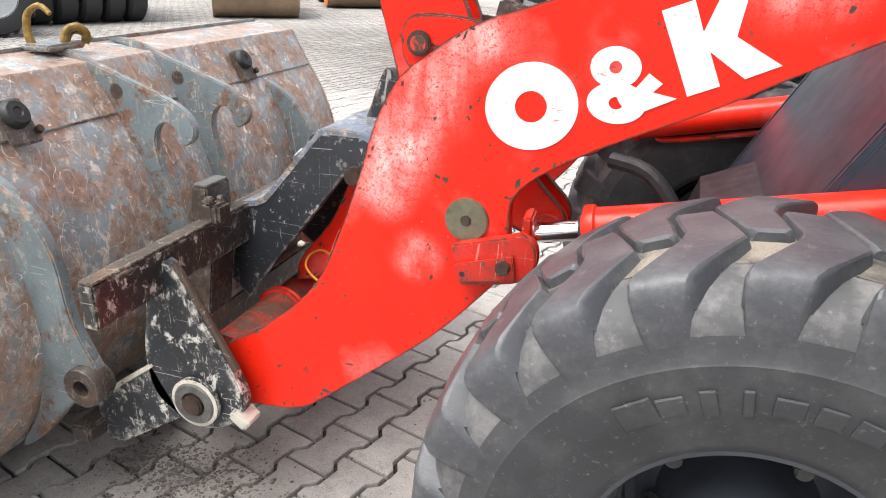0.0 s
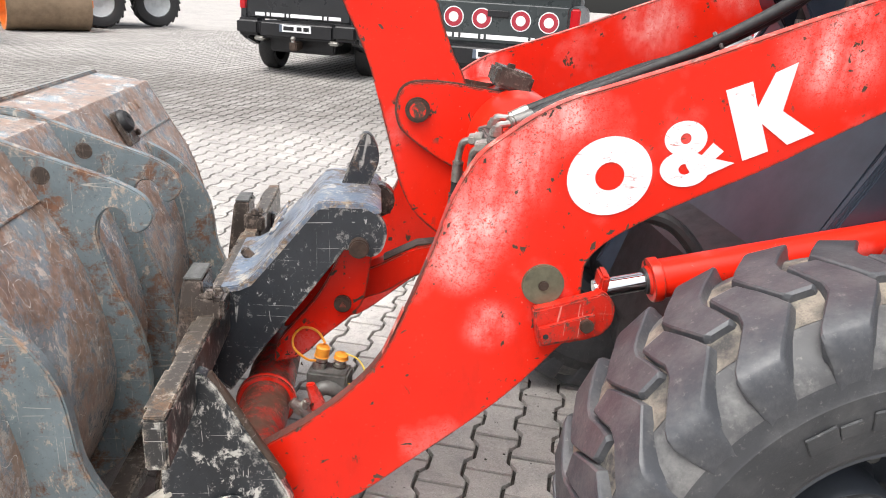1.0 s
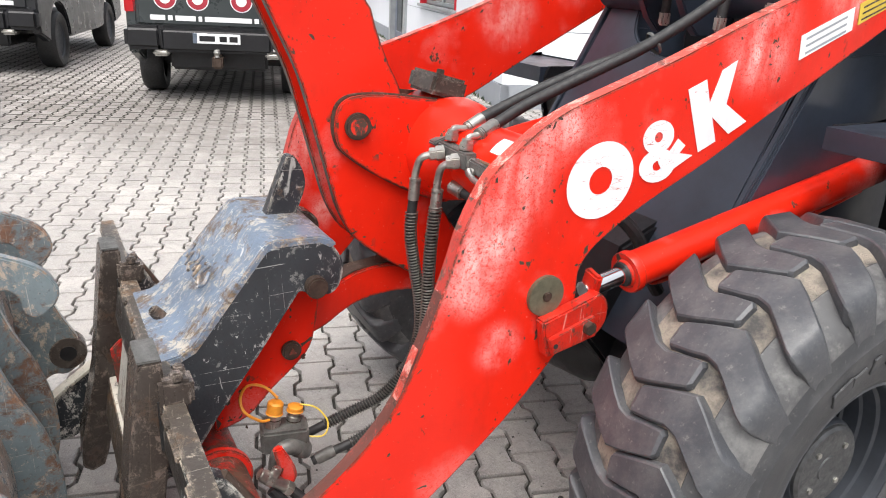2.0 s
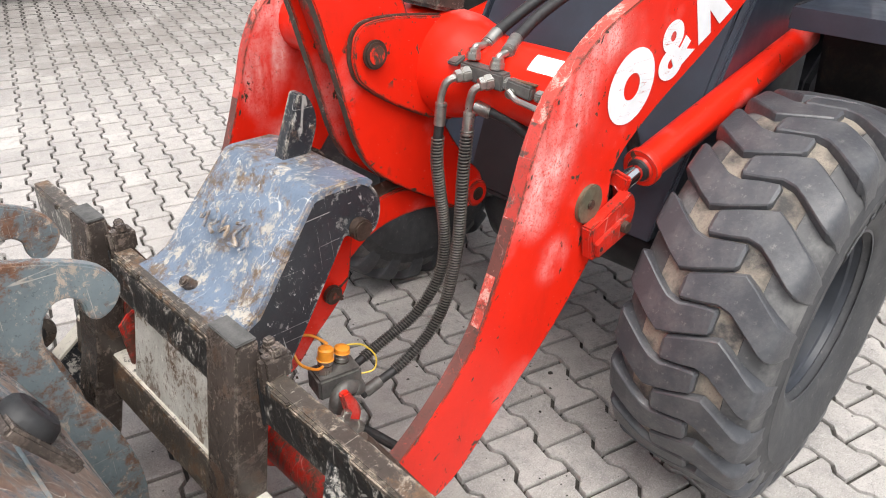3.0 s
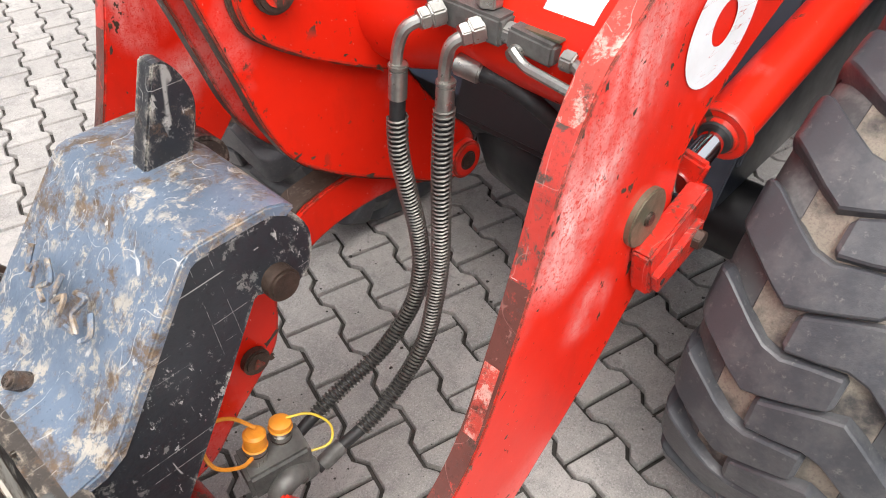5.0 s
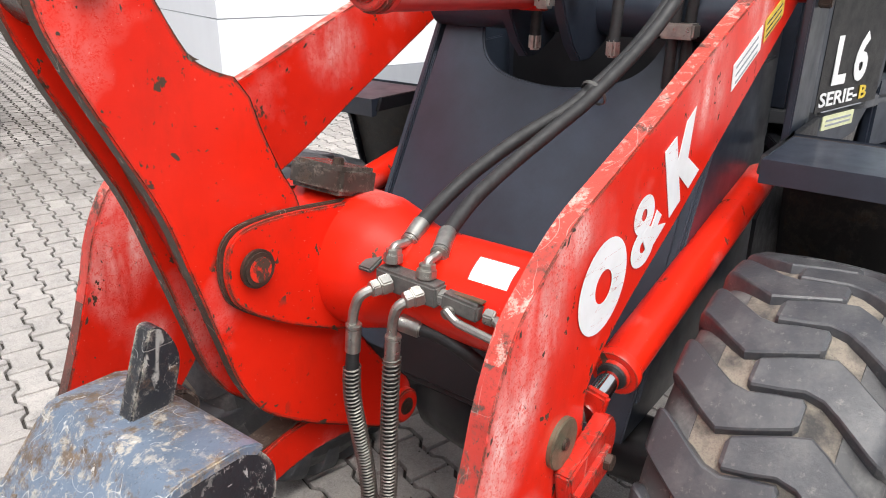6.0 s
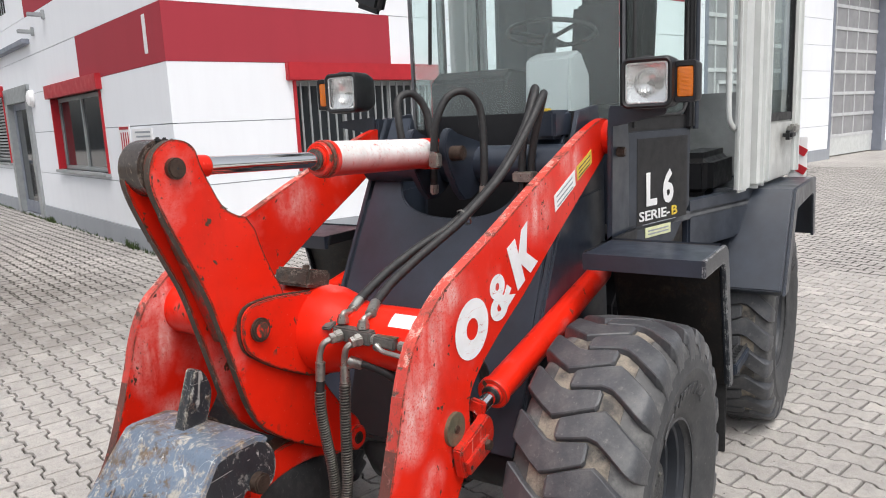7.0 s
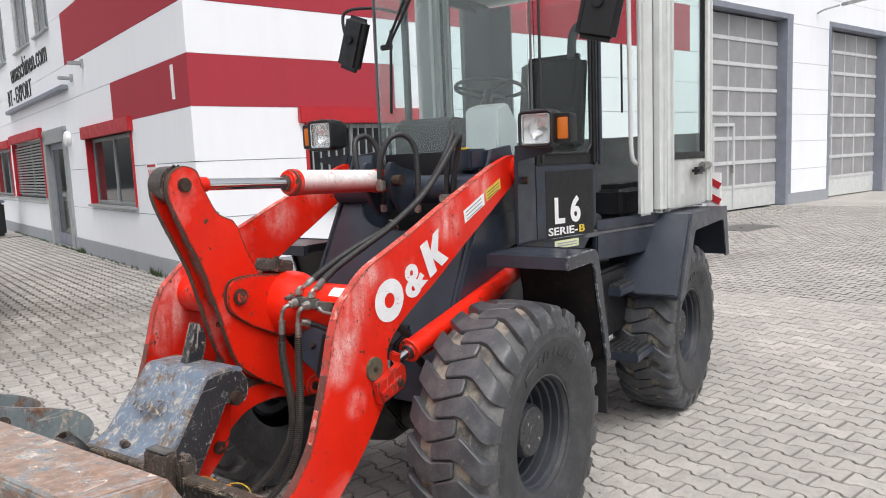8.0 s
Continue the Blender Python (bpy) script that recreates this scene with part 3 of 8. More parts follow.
GOLD = plain("yellow_chipped_hook_paint", (0.26, 0.16, 0.035), 0.45, 0.3, 0.75, 30, 0.4)
WEED = plain("weed_green", (0.06, 0.09, 0.03), 0.8, 0.0, 0.4, 10, 0.0)

# ---- the yard ----
tagged(part("ground", plan([(-60, -40), (80, -40), (80, 80), (-60, 80)], -0.5, -0.018, 0), JOINT, smooth=0), "dark gritty bedding between the paving stones", "ground", kind="structure")

# ---- the white and red office building, turned against the machine ----
BC, BA = Vector((3.87, 6.48, 0)), radians(-17)
BM = Matrix.Translation(BC) @ Matrix.Rotation(BA, 4, "Z")  # x along the front, y along the side wall, z up


def wall_box(x0, x1, y0, y1, z0, z1, bevel=0.0, bm=None):
    bm = bm or bmesh.new()
    before, known = len(bm.edges), set(bm.verts)
    bmesh.ops.create_cube(bm, size=1, matrix=BM @ Matrix.Translation(((x0 + x1) / 2, (y0 + y1) / 2, (z0 + z1) / 2)) @ Matrix.Diagonal((x1 - x0, y1 - y0, z1 - z0, 1)))
    bevel_new(bm, before, bevel)
    return bm


def wall_with_holes(axis, length, z0, z1, holes, thick, bm=None, start=0.0):
    """Boxes of a wall along the front ('x') or the side ('y'), left out at the holes (a0, a1, z0, z1)."""
    bm = bm or bmesh.new()
    cuts = sorted({start, length, *(h[0] for h in holes), *(h[1] for h in holes)})
    for a0, a1 in zip(cuts, cuts[1:]):
        if a1 - a0 < 1e-4 or a0 < start - 1e-6 or a1 > length + 1e-6:
            continue
        spans, z = [], z0
        for h in sorted((h for h in holes if h[0] <= a0 + 1e-6 and h[1] >= a1 - 1e-6), key=lambda h: h[2]):
            lo, hi = max(h[2], z0), min(h[3], z1)
            if hi <= lo:
                continue
            if lo > z:
                spans.append((z, lo))
            z = hi
        if z < z1:
            spans.append((z, z1))
        for lo, hi in spans:
            if axis == "x":
                wall_box(a0, a1, 0, thick, lo, hi, 0, bm)
            else:
                wall_box(0, thick, a0, a1, lo, hi, 0, bm)
    return bm


FRONT_HOLES = [(1.74, 4.28, 1.05, 2.30), (12.5, 16.85, 0.0, 5.22), (19.42, 23.6, 0.0, 5.22)]
SIDE_HOLES = [(2.85, 5.9, 1.08, 2.36), (7.65, 9.95, 0.02, 2.60), (10.35, 14.7, 1.12, 2.62), (15.2, 19.2, 1.12, 2.55), (8.3, 9.9, 4.95, 6.6), (10.6, 12.6, 4.95, 6.6), (14.2, 16.4, 4.95, 6.6)]
wall_front = tagged(thing("wall_front", BC, "white rendered office wall with red bands and a garage row", "wall", kind="structure"))
wall_side = tagged(thing("wall_side", BC, "white rendered side wall with red bands, windows and door", "wall", kind="structure"))
courses = [0.30, 0.98, 1.78, 2.54, 3.25, 3.97, 5.02, 5.9, 7.2]
for lo, hi in zip(courses, courses[1:]):
    front = wall_with_holes("x", 40, lo + 0.006, hi - 0.006, FRONT_HOLES, 0.3)
    part("panel", front, PLASTER, wall_front, smooth=0)
    side = bmesh.new()
    wall_with_holes("y", 32, lo + 0.006, hi - 0.006, SIDE_HOLES, 0.3, side, 0.3)
    part("panel", side, PLASTER, wall_side, smooth=0)
part("core", wall_with_holes("x", 40, 0.0, 7.2, FRONT_HOLES, 0.28, None, 0.06), PLINTH, wall_front, smooth=0).location += Vector((0.02 * math.sin(-BA), 0.02 * math.cos(BA), 0))
part("core", wall_with_holes("y", 32, 0.0, 7.2, SIDE_HOLES, 0.28, None, 0.31), PLINTH, wall_side, smooth=0).location += Vector((0.02 * math.cos(BA), 0.02 * math.sin(BA), 0))
plinth = bmesh.new()
for a0, a1 in ((-0.02, 12.5), (16.85, 19.42), (23.6, 40)):
    wall_box(a0, a1, -0.02, 0.1, -0.05, 0.30, 0.004, plinth)
for a0, a1 in ((-0.02, 7.6), (10.0, 32)):
    wall_box(-0.02, 0.1, a0, a1, -0.05, 0.30, 0.004, plinth)
tagged(part("plinth", plinth, PLINTH, smooth=0), "grey painted plinth along the office walls", "plinth", kind="structure")
for name, spans in (("red_band", ((-0.003, 3.42, 2.54, 3.25), (-0.003, 40, 3.97, 5.02))),):
    for a0, a1, z0, z1 in spans:
        bm = wall_box(a0, a1 if a1 < 39 else 12, -0.004, 0.01, z0, z1)
        part(name, bm, PLASTER_RED, wall_front, "dusty red painted band", smooth=0)
for a0, a1, z0, z1 in ((0.011, 3.85, 2.54, 3.25), (0.011, 7.15, 3.97, 5.02)):
    part("red_band", wall_box(-0.004, 0.01, a0, a1, z0, z1), PLASTER_RED, wall_side, "dusty red painted band", smooth=0)
part("number_bar", wall_box(-0.012, 0.0, 0.56, 0.68, 2.68, 3.17, 0.01), WHITE, wall_side, "white painted upright bar", smooth=0)
tagged(part("roof", wall_box(-0.1, 40, -0.1, 32, 7.2, 7.35), PLINTH, smooth=0), "flat grey roof edge of the office", "roof", kind="structure")
tagged(part("wall_back", wall_box(1.5, 38, 3.5, 3.7, 0, 7.2), PLINTH, smooth=0), "dim inner wall behind the windows", "wall", kind="structure")


def window(name, axis, a0, a1, z0, z1, panes, label, blind=0):
    """A framed window with red hood and jambs, set into the wall."""
    base = BM @ Vector(((a0 + a1) / 2, 0, z0) if axis == "x" else (0, (a0 + a1) / 2, z0))
    root = thing(name, base, label, "window", kind="structure")

    def b(u0, u1, d0, d1, lo, hi, bevel=0.004, bm=None):
        return wall_box(u0, u1, d0, d1, lo, hi, bevel, bm) if axis == "x" else wall_box(d0, d1, u0, u1, lo, hi, bevel, bm)
    part("hood", b(a0 - 0.12, a1 + 0.12, -0.09, 0.06, z1, z1 + 0.24, 0.01), TRIM_RED, root, "bright red window hood")
    for u in (a0, a1):
        part("jamb", b(u - 0.025, u + 0.02, -0.03, 0.1, z0 - 0.03, z1, 0.006), TRIM_RED, root)
    part("window_sill", b(a0 - 0.05, a1 + 0.05, -0.08, 0.12, z0 - 0.05, z0, 0.006), ALU, root, "grey metal sill")
    frame_bm = bmesh.new()
    for i in range(panes + 1):
        u = a0 + 0.03 + (a1 - a0 - 0.06) * i / panes
        b(u - 0.035, u + 0.035, 0.10, 0.16, z0, z1, 0.004, frame_bm)
    b(a0, a1, 0.105, 0.155, z0, z0 + 0.07, 0.004, frame_bm)
    b(a0, a1, 0.105, 0.155, z1 - 0.07, z1, 0.004, frame_bm)
    part("window_frame", frame_bm, ALU, root)
    for i in range(panes):
        u0 = a0 + 0.06 + (a1 - a0 - 0.12) * i / panes
        part("pane", b(u0, u0 + (a1 - a0 - 0.12) / panes, 0.125, 0.135, z0 + 0.03, z1 - 0.03, 0), DARK_PANE, root, smooth=0)
    if blind == 1:
        for k in range(int((z1 - z0 - 0.1) / 0.075)):
            part("slat", b(a0 + 0.05, a1 - 0.05, 0.045, 0.10, z0 + 0.06 + k * 0.075, z0 + 0.10 + k * 0.075, 0.004), ALU, root)
    if blind == 2:
        for k in range(int((a1 - a0 - 0.1) / 0.14)):
            part("grille_bar", b(a0 + 0.1 + k * 0.14, a0 + 0.125 + k * 0.14, 0.03, 0.055, z0 + 0.02, z1 - 0.02, 0.003), ALU, root)
    return root


window("window_1", "x", 1.74, 4.28, 1.05, 2.30, 3, "wide office window with red hood and vertical bars", 2)
window("window_2", "y", 2.85, 5.9, 1.08, 2.36, 2, "office window with red hood and grey frame")
window("window_3", "y", 10.35, 14.7, 1.12, 2.62, 2, "office window with red hood and lowered grey shutter", 1)
window("window_4", "y", 15.2, 19.2, 1.12, 2.55, 3, "far office window with red hood")
for i, (a0, a1) in enumerate(((8.3, 9.9), (10.6, 12.6), (14.2, 16.4))):
    root = thing("window_%d" % (5 + i), BM @ Vector((0, (a0 + a1) / 2, 4.95)), "tall upper office window with grey frame", "window", kind="structure")
    fb = wall_box(0.08, 0.14, a0, a1, 4.95, 5.03, 0.004)
    for u in (a0 + 0.04, (a0 + a1) / 2, a1 - 0.04):
        wall_box(0.082, 0.138, u - 0.04, u + 0.04, 4.95, 6.6, 0.004, fb)
    part("window_frame", fb, ALU, root)
    part("pane", wall_box(0.1, 0.11, a0, a1, 4.97, 6.6), DARK_PANE, root, smooth=0)
    part("window_sill", wall_box(-0.07, 0.1, a0 - 0.04, a1 + 0.04, 4.90, 4.95, 0.005), ALU, root)

door = thing("door_1", BM @ Vector((0, 8.8, 0)), "grey framed glass entrance door with canopy", "door", kind="structure")
db = wall_box(-0.06, 0.14, 7.6, 7.85, 0.02, 2.66, 0.006)
wall_box(-0.06, 0.14, 9.75, 10.0, 0.02, 2.66, 0.006, db)
wall_box(-0.06, 0.14, 7.6, 10.0, 2.42, 2.74, 0.006, db)
part("door_frame", db, ALU, door)
lb = wall_box(0.06, 0.11, 7.85, 8.0, 0.05, 2.42, 0.004)
wall_box(0.06, 0.11, 9.6, 9.75, 0.05, 2.42, 0.004, lb)
wall_box(0.06, 0.11, 8.0, 9.6, 2.28, 2.42, 0.004, lb)
wall_box(0.06, 0.11, 8.0, 9.6, 0.05, 0.3, 0.004, lb)
part("leaf", lb, REVEAL, door)
part("pane", wall_box(0.08, 0.09, 8.0, 9.6, 0.3, 2.28), DARK_PANE, door, smooth=0)
part("canopy", wall_box(-0.14, 0.0, 7.0, 14.4, 3.46, 3.56, 0.01), REVEAL, door, "thin grey entrance canopy")
part("door_handle", wall_box(-0.02, 0.02, 8.08, 8.11, 0.95, 1.35, 0.008), STEEL, door)
wall_lamp = thing("wall_lamp", BM @ Vector((-0.06, 7.35, 2.45)), "round white wall lamp beside the entrance", "lamp")
part("shade", lathe([(0.0, 0.0), (0.16, 0.0), (0.17, 0.03), (0.15, 0.09), (0.08, 0.12), (0, 0.125)], BM @ Vector((0, 7.35, 2.45)), BM.to_3x3() @ Vector((-1, 0, 0)), 24), WHITE, wall_lamp)
for k, (a, z) in enumerate(((5.6, 3.80), (6.55, 3.62))):
    cam_box = thing("security_camera", BM @ Vector((0, a, z)), "small grey outdoor bracket camera on the white wall", "camera")
    part("mount", wall_box(-0.05, 0.0, a - 0.04, a + 0.04, z - 0.06, z + 0.10, 0.006), ALU, cam_box)
    part("housing", wall_box(-0.28, -0.05, a - 0.035, a + 0.035, z - 0.02, z + 0.05, 0.01), ALU, cam_box)
sign = thing("notice_board", BM @ Vector((-0.01, 1.45, 1.45)), "small white notices on the office wall", "sign")
part("sheet", wall_box(-0.012, 0, 1.65, 2.15, 1.38, 1.80, 0.002), WHITE, sign)
part("border", wall_box(-0.016, -0.012, 1.70, 2.10, 1.74, 1.78), TRIM_RED, sign)
for k in range(4):
    part("bar", wall_box(-0.016, -0.012, 1.72 + 0.1 * k, 1.76 + 0.1 * k, 1.42, 1.70), TRIM_RED, sign, smooth=0)
part("sheet", wall_box(-0.012, 0, 0.75, 1.55, 1.45, 1.74, 0.002), WHITE, sign)
for k in range(4):
    part("bar", wall_box(-0.015, -0.012, 0.82, 1.3 + 0.04 * k, 1.50 + 0.06 * k, 1.525 + 0.06 * k), PLINTH, sign, smooth=0)
side_text = Matrix.Rotation(radians(-90), 4, "Z") @ Matrix.Rotation(radians(90), 4, "X")
letters = thing("wall_lettering", BM @ Vector((0, 12, 4)), "black company lettering on the white wall", "lettering", kind="structure")
part("line", written("umaschinen.com", 0.74, BM @ Matrix.Translation((-0.012, 11.2, 4.27)) @ side_text, 0.008), BLACK, letters, smooth=0)
part("line", written("RT - EXPORT", 0.62, BM @ Matrix.Translation((-0.012, 12.7, 3.70)) @ side_text, 0.008), BLACK, letters, smooth=0)


def gate(name, a0, a1, top, wicket):
    root = thing(name, BM @ Vector(((a0 + a1) / 2, 0.3, 0)), "tall grey sectional garage gate with glazed panels", "garage door", kind="structure")
    rv = wall_box(a1 - 0.02, a1 + 0.30, -0.015, 0.42, 0, top + 0.12, 0.004)
    wall_box(a0 - 0.12, a0 + 0.02, -0.015, 0.42, 0, top + 0.12, 0.004, rv)
    wall_box(a0 - 0.12, a1 + 0.30, -0.02, 0.42, top, top + 0.14, 0.004, rv)
    part("reveal", rv, REVEAL, root, "blue-grey gate surround")
    rows, cols = 7, 5
    h = (top - 0.62) / rows
    part("skirt", wall_box(a0, a1, 0.28, 0.33, 0.02, 0.62, 0.004), CAB_WHITE, root, "plain off-white bottom panel")
    for r in range(rows):
        z = 0.62 + r * h
        part("rail", wall_box(a0, a1, 0.265, 0.335, z - 0.05, z + 0.05, 0.006), GATE_FRAME, root)
        for c in range(cols):
            u = a0 + (a1 - a0) * c / cols
            part("pane", wall_box(u + 0.03, u + (a1 - a0) / cols - 0.03, 0.29, 0.31, z + 0.05, z + h - 0.05, 0), GATE_GREY, root, smooth=0)
            if c:
                part("post", wall_box(u - 0.03, u + 0.03, 0.27, 0.33, z + 0.05, z + h - 0.05, 0.006), GATE_FRAME, root)
    if wicket:
        wb = wall_box(13.42, 13.50, 0.24, 0.33, 0.05, 2.30, 0.006)
        wall_box(14.40, 14.48, 0.24, 0.33, 0.05, 2.30, 0.006, wb)
        wall_box(13.42, 14.48, 0.24, 0.33, 2.22, 2.30, 0.006, wb)
        part("wicket_frame", wb, GATE_FRAME, root)
        part("handle", wall_box(14.30, 14.36, 0.2, 0.25, 1.0, 1.2, 0.006), STEEL, root)


gate("garage_door_1", 12.5, 16.75, 5.12, True)
gate("garage_door_2", 19.42, 23.5, 5.12, False)
lamp = thing("yard_lamp", BM @ Vector((18.5, 0, 5.4)), "grey outdoor floodlight on a wall arm", "lamp")
part("arm", sweep(curved([BM @ Vector((18.5, 0.0, 5.42)), BM @ Vector((18.5, -0.25, 5.5)), BM @ Vector((18.75, -0.5, 5.58))], (), 4, False), 0.03), ALU, lamp)
part("head", box(BM @ Vector((19.15, -0.75, 5.68)), (0.85, 0.24, 0.10), 0.03, Matrix.Rotation(BA - 0.35, 4, "Z") @ Matrix.Rotation(radians(-12), 4, "Y")), ALU, lamp)
cover = thing("drain_cover", (14.0, 0.4, 0), "square flush steel cover in the paving", "cover")
part("plate", wall_box(10.0, 11.3, -2.6, -1.7, -0.01, 0.006, 0.003), STEEL_DULL, cover)

# ---- the wheel loader ----
loader = thing("wheel_loader", (0, YC, 0), "compact red and anthracite articulated wheel loader parked on paving", "wheel loader")


def both(y0, y1):
    """A span across the machine and its mirror image."""
    return ((y0, y1), (2 * YC - y1, 2 * YC - y0))


# lift arms
ARM = [(-1.245, 0.375), (-1.225, 0.325), (-1.17, 0.300), (-1.09, 0.325), (-0.954, 0.349), (-0.815, 0.454), (-0.623, 0.615), (-0.492, 0.762), (-0.463, 0.804), (-0.467, 0.902),
       (-0.464, 0.950), (-0.428, 0.996), (-0.355, 1.045), (-0.271, 1.091), (-0.131, 1.158), (0.013, 1.238), (0.114, 1.293), (0.318, 1.401), (0.43, 1.460), (0.555, 1.527), (0.625, 1.570), (0.625, 1.645), (0.56, 1.668),
       (0.397, 1.630), (0.183, 1.554), (-0.043, 1.472), (-0.244, 1.392), (-0.344, 1.355), (-0.454, 1.316), (-0.540, 1.285), (-0.600, 1.252), (-0.650, 1.215), (-0.708, 1.165), (-0.756, 1.075), (-0.787, 0.975), (-0.842, 0.82),
       (-0.905, 0.690), (-1.019, 0.575), (-1.15, 0.485), (-1.215, 0.43)]
outline = curved(ARM, (7, 8), 4)
arms = []
for y0, y1 in ((-0.315, -0.280), (0.700, 0.735)):
    arm = part("lift_arm", prism(outline, y0, y1, 0.0025), RED_ARM, loader, "bleached red lift arm with painted-in sky sheen and chipped paint")
    arms.append(arm)
    # the worn rim of the plate
    rim = [p for p in outline if p[0] < 0.4 and (p[1] > 1.0 or p[0] < -0.70) and not (p[0] > -0.46 and p[1] < 1.30) and not (p[0] > -1.0 and p[1] < 0.47)]
    n = len(outline)
    for low, high, tone, words in ((0.0, 0.93, EDGE_BROWN, "edge rubbed to brown metal"), (0.93, 1.13, EDGE_MIXED, "edge with chipped red paint"), (1.13, 9.0, EDGE_RED, "edge bleached and rubbed pink")):
        vs, fs = [], []
        for i in range(n):
            p, q = outline[i], outline[(i + 1) % n]
            if p in rim and q in rim and (q[0] < p[0] or p[1] > 0.42) and low <= (p[1] + q[1]) / 2 < high:
                d = (q - p).normalized()
                o = Vector((d[1], -d[0])) * 0.0008
                k = len(vs)
                vs += [(p[0] + o[0], y0 + 0.002, p[1] + o[1]), (q[0] + o[0], y0 + 0.002, q[1] + o[1]), (q[0] + o[0], y1 - 0.002, q[1] + o[1]), (p[0] + o[0], y1 - 0.002, p[1] + o[1])]
                fs.append((k, k + 1, k + 2, k + 3))
        part("worn_edge", mesh_of(vs, fs), tone, arm, words, smooth=0)["kind"] = "stuff"
    side = -1 if y0 < 0 else 1
    out = y0 if side < 0 else y1
    part("pivot_boss", rod((0.585, out - side * 0.01, 1.598), (0.585, out + side * 0.03, 1.598), 0.062, None, 32, 0.006), RED, arm)
    part("pivot_pin", rod((0.585, out + side * 0.02, 1.598), (0.585, out + side * 0.042, 1.598), 0.026, None, 24, 0.004), PIN, arm)
    part("pin_disc", rod((-0.553, out + side * -0.002, 0.901), (-0.553, out + side * 0.010, 0.901), 0.045, None, 40, 0.002), BRASS, arm, "dull brass disc over the cylinder pin")
    part("disc_bolt", rod((-0.553, out + side * 0.008, 0.901), (-0.553, out + side * 0.015, 0.901), 0.011, None, 16, 0.002), PIN, arm)


def chips(parent, line, y, s, count, seed, keep=lambda p: True, inset=0.03, size=0.006, scattered=0):
    """Flakes where the paint has come off, thickest along the rim of a plate."""
    rc = random.Random(seed)
    bm = bmesh.new()
    n = len(line)
    way = 1 if sum(line[i][0] * line[(i + 1) % n][1] - line[(i + 1) % n][0] * line[i][1] for i in range(n)) > 0 else -1
    for k in range(count + scattered):
        i = rc.randrange(n)
        p, q = line[i], line[(i + 1) % n]
        d = (q - p).normalized()
        inner_way = Vector((-d[1], d[0])) * way
        depth = abs(rc.gauss(0, inset)) + 0.001 if k < count else rc.uniform(0.03, 0.13)
        c = p + (q - p) * rc.random() + inner_way * depth
        if not keep(c):
            continue
        r = size * rc.lognormvariate(-0.38, 0.6)
        t, stretch = math.atan2(d[1], d[0]) + rc.gauss(0, 0.5), rc.uniform(1.1, 3.0)
        m = rc.randrange(7, 11)
        vs = []
        for j in range(m):
            a = 2 * math.pi * j / m
            rr = r * rc.uniform(0.3, 1.15)
            u, v = rr * math.cos(a) * stretch, rr * math.sin(a)
            vs.append((c[0] + u * math.cos(t) - v * math.sin(t), y + s * 0.0005, c[1] + u * math.sin(t) + v * math.cos(t)))
        mesh_of(vs, [tuple(range(m))], bm)
    ob = part("chipped_paint", bm, FLAKE, parent, "brown spots of missing paint", smooth=0)
    ob["kind"] = "stuff"
    return ob


chips(arms[0], outline, -0.315, -1, 190, 11, lambda p: p[0] < 0.35 and not (-0.55 < p[0] < -0.02 and p[1] > 1.06), 0.010, 0.0032, 30)
chips(arms[1], outline, 0.700, -1, 60, 12, lambda p: p[0] < 0.2, 0.02, 0.003, 20)

# patched paint and white marks on the front edge of the near arm
for x, z, w, h, mat in ((-0.866, 0.760, 0.016, 0.150, EDGE_RED), (-0.797, 0.926, 0.010, 0.022, WHITE), (-0.790, 0.952, 0.007, 0.024, WHITE), (-0.803, 0.903, 0.006, 0.012, WHITE)):
    part("paint_mark", box((x - 0.004, -0.2975 + (0.008 if mat is WHITE else 0.0), z), (0.002, w * 1.5, h), 0.0008, Matrix.Rotation(radians(21), 4, "Y")), mat, arms[0])

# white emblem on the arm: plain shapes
EY = -0.3170
arm_left = arms[0]


def flat(points, name, material, depth=0.0014):
    return part(name, prism(points, EY, EY + depth, 0), material, arm_left, smooth=0)


ring = [(math.cos(a), math.sin(a)) for a in (2 * math.pi * k / 48 for k in range(48))]
tilt = radians(20)
vs, fs = [], []
for k, (c, s) in enumerate(ring):
    for rx, rz in ((0.088, 0.081), (0.030, 0.029)):
        x, z = rx * c, rz * s
        vs.append((-0.441 + x * math.cos(tilt) - z * math.sin(tilt), EY, 1.139 + x * math.sin(tilt) + z * math.cos(tilt)))
for k in range(48):
    j = (k + 1) % 48
    fs.append((2 * k, 2 * j, 2 * j + 1, 2 * k + 1))
part("emblem_ring", mesh_of(vs, fs), DECAL, arm_left, "white painted ring", smooth=0)
# bent figure: two round lobes with a tail
def lobe(cx, cz, rx, rz, hx, hz, drop):
    vs, fs = [], []
    for c, s in ring:
        vs.append((cx + rx * c, EY - drop, cz + rz * s))
        vs.append((cx + hx * c, EY - drop, cz + hz * s))
    for k in range(48):
        j = (k + 1) % 48
        fs.append((2 * k, 2 * j, 2 * j + 1, 2 * k + 1))
    return mesh_of(vs, fs)


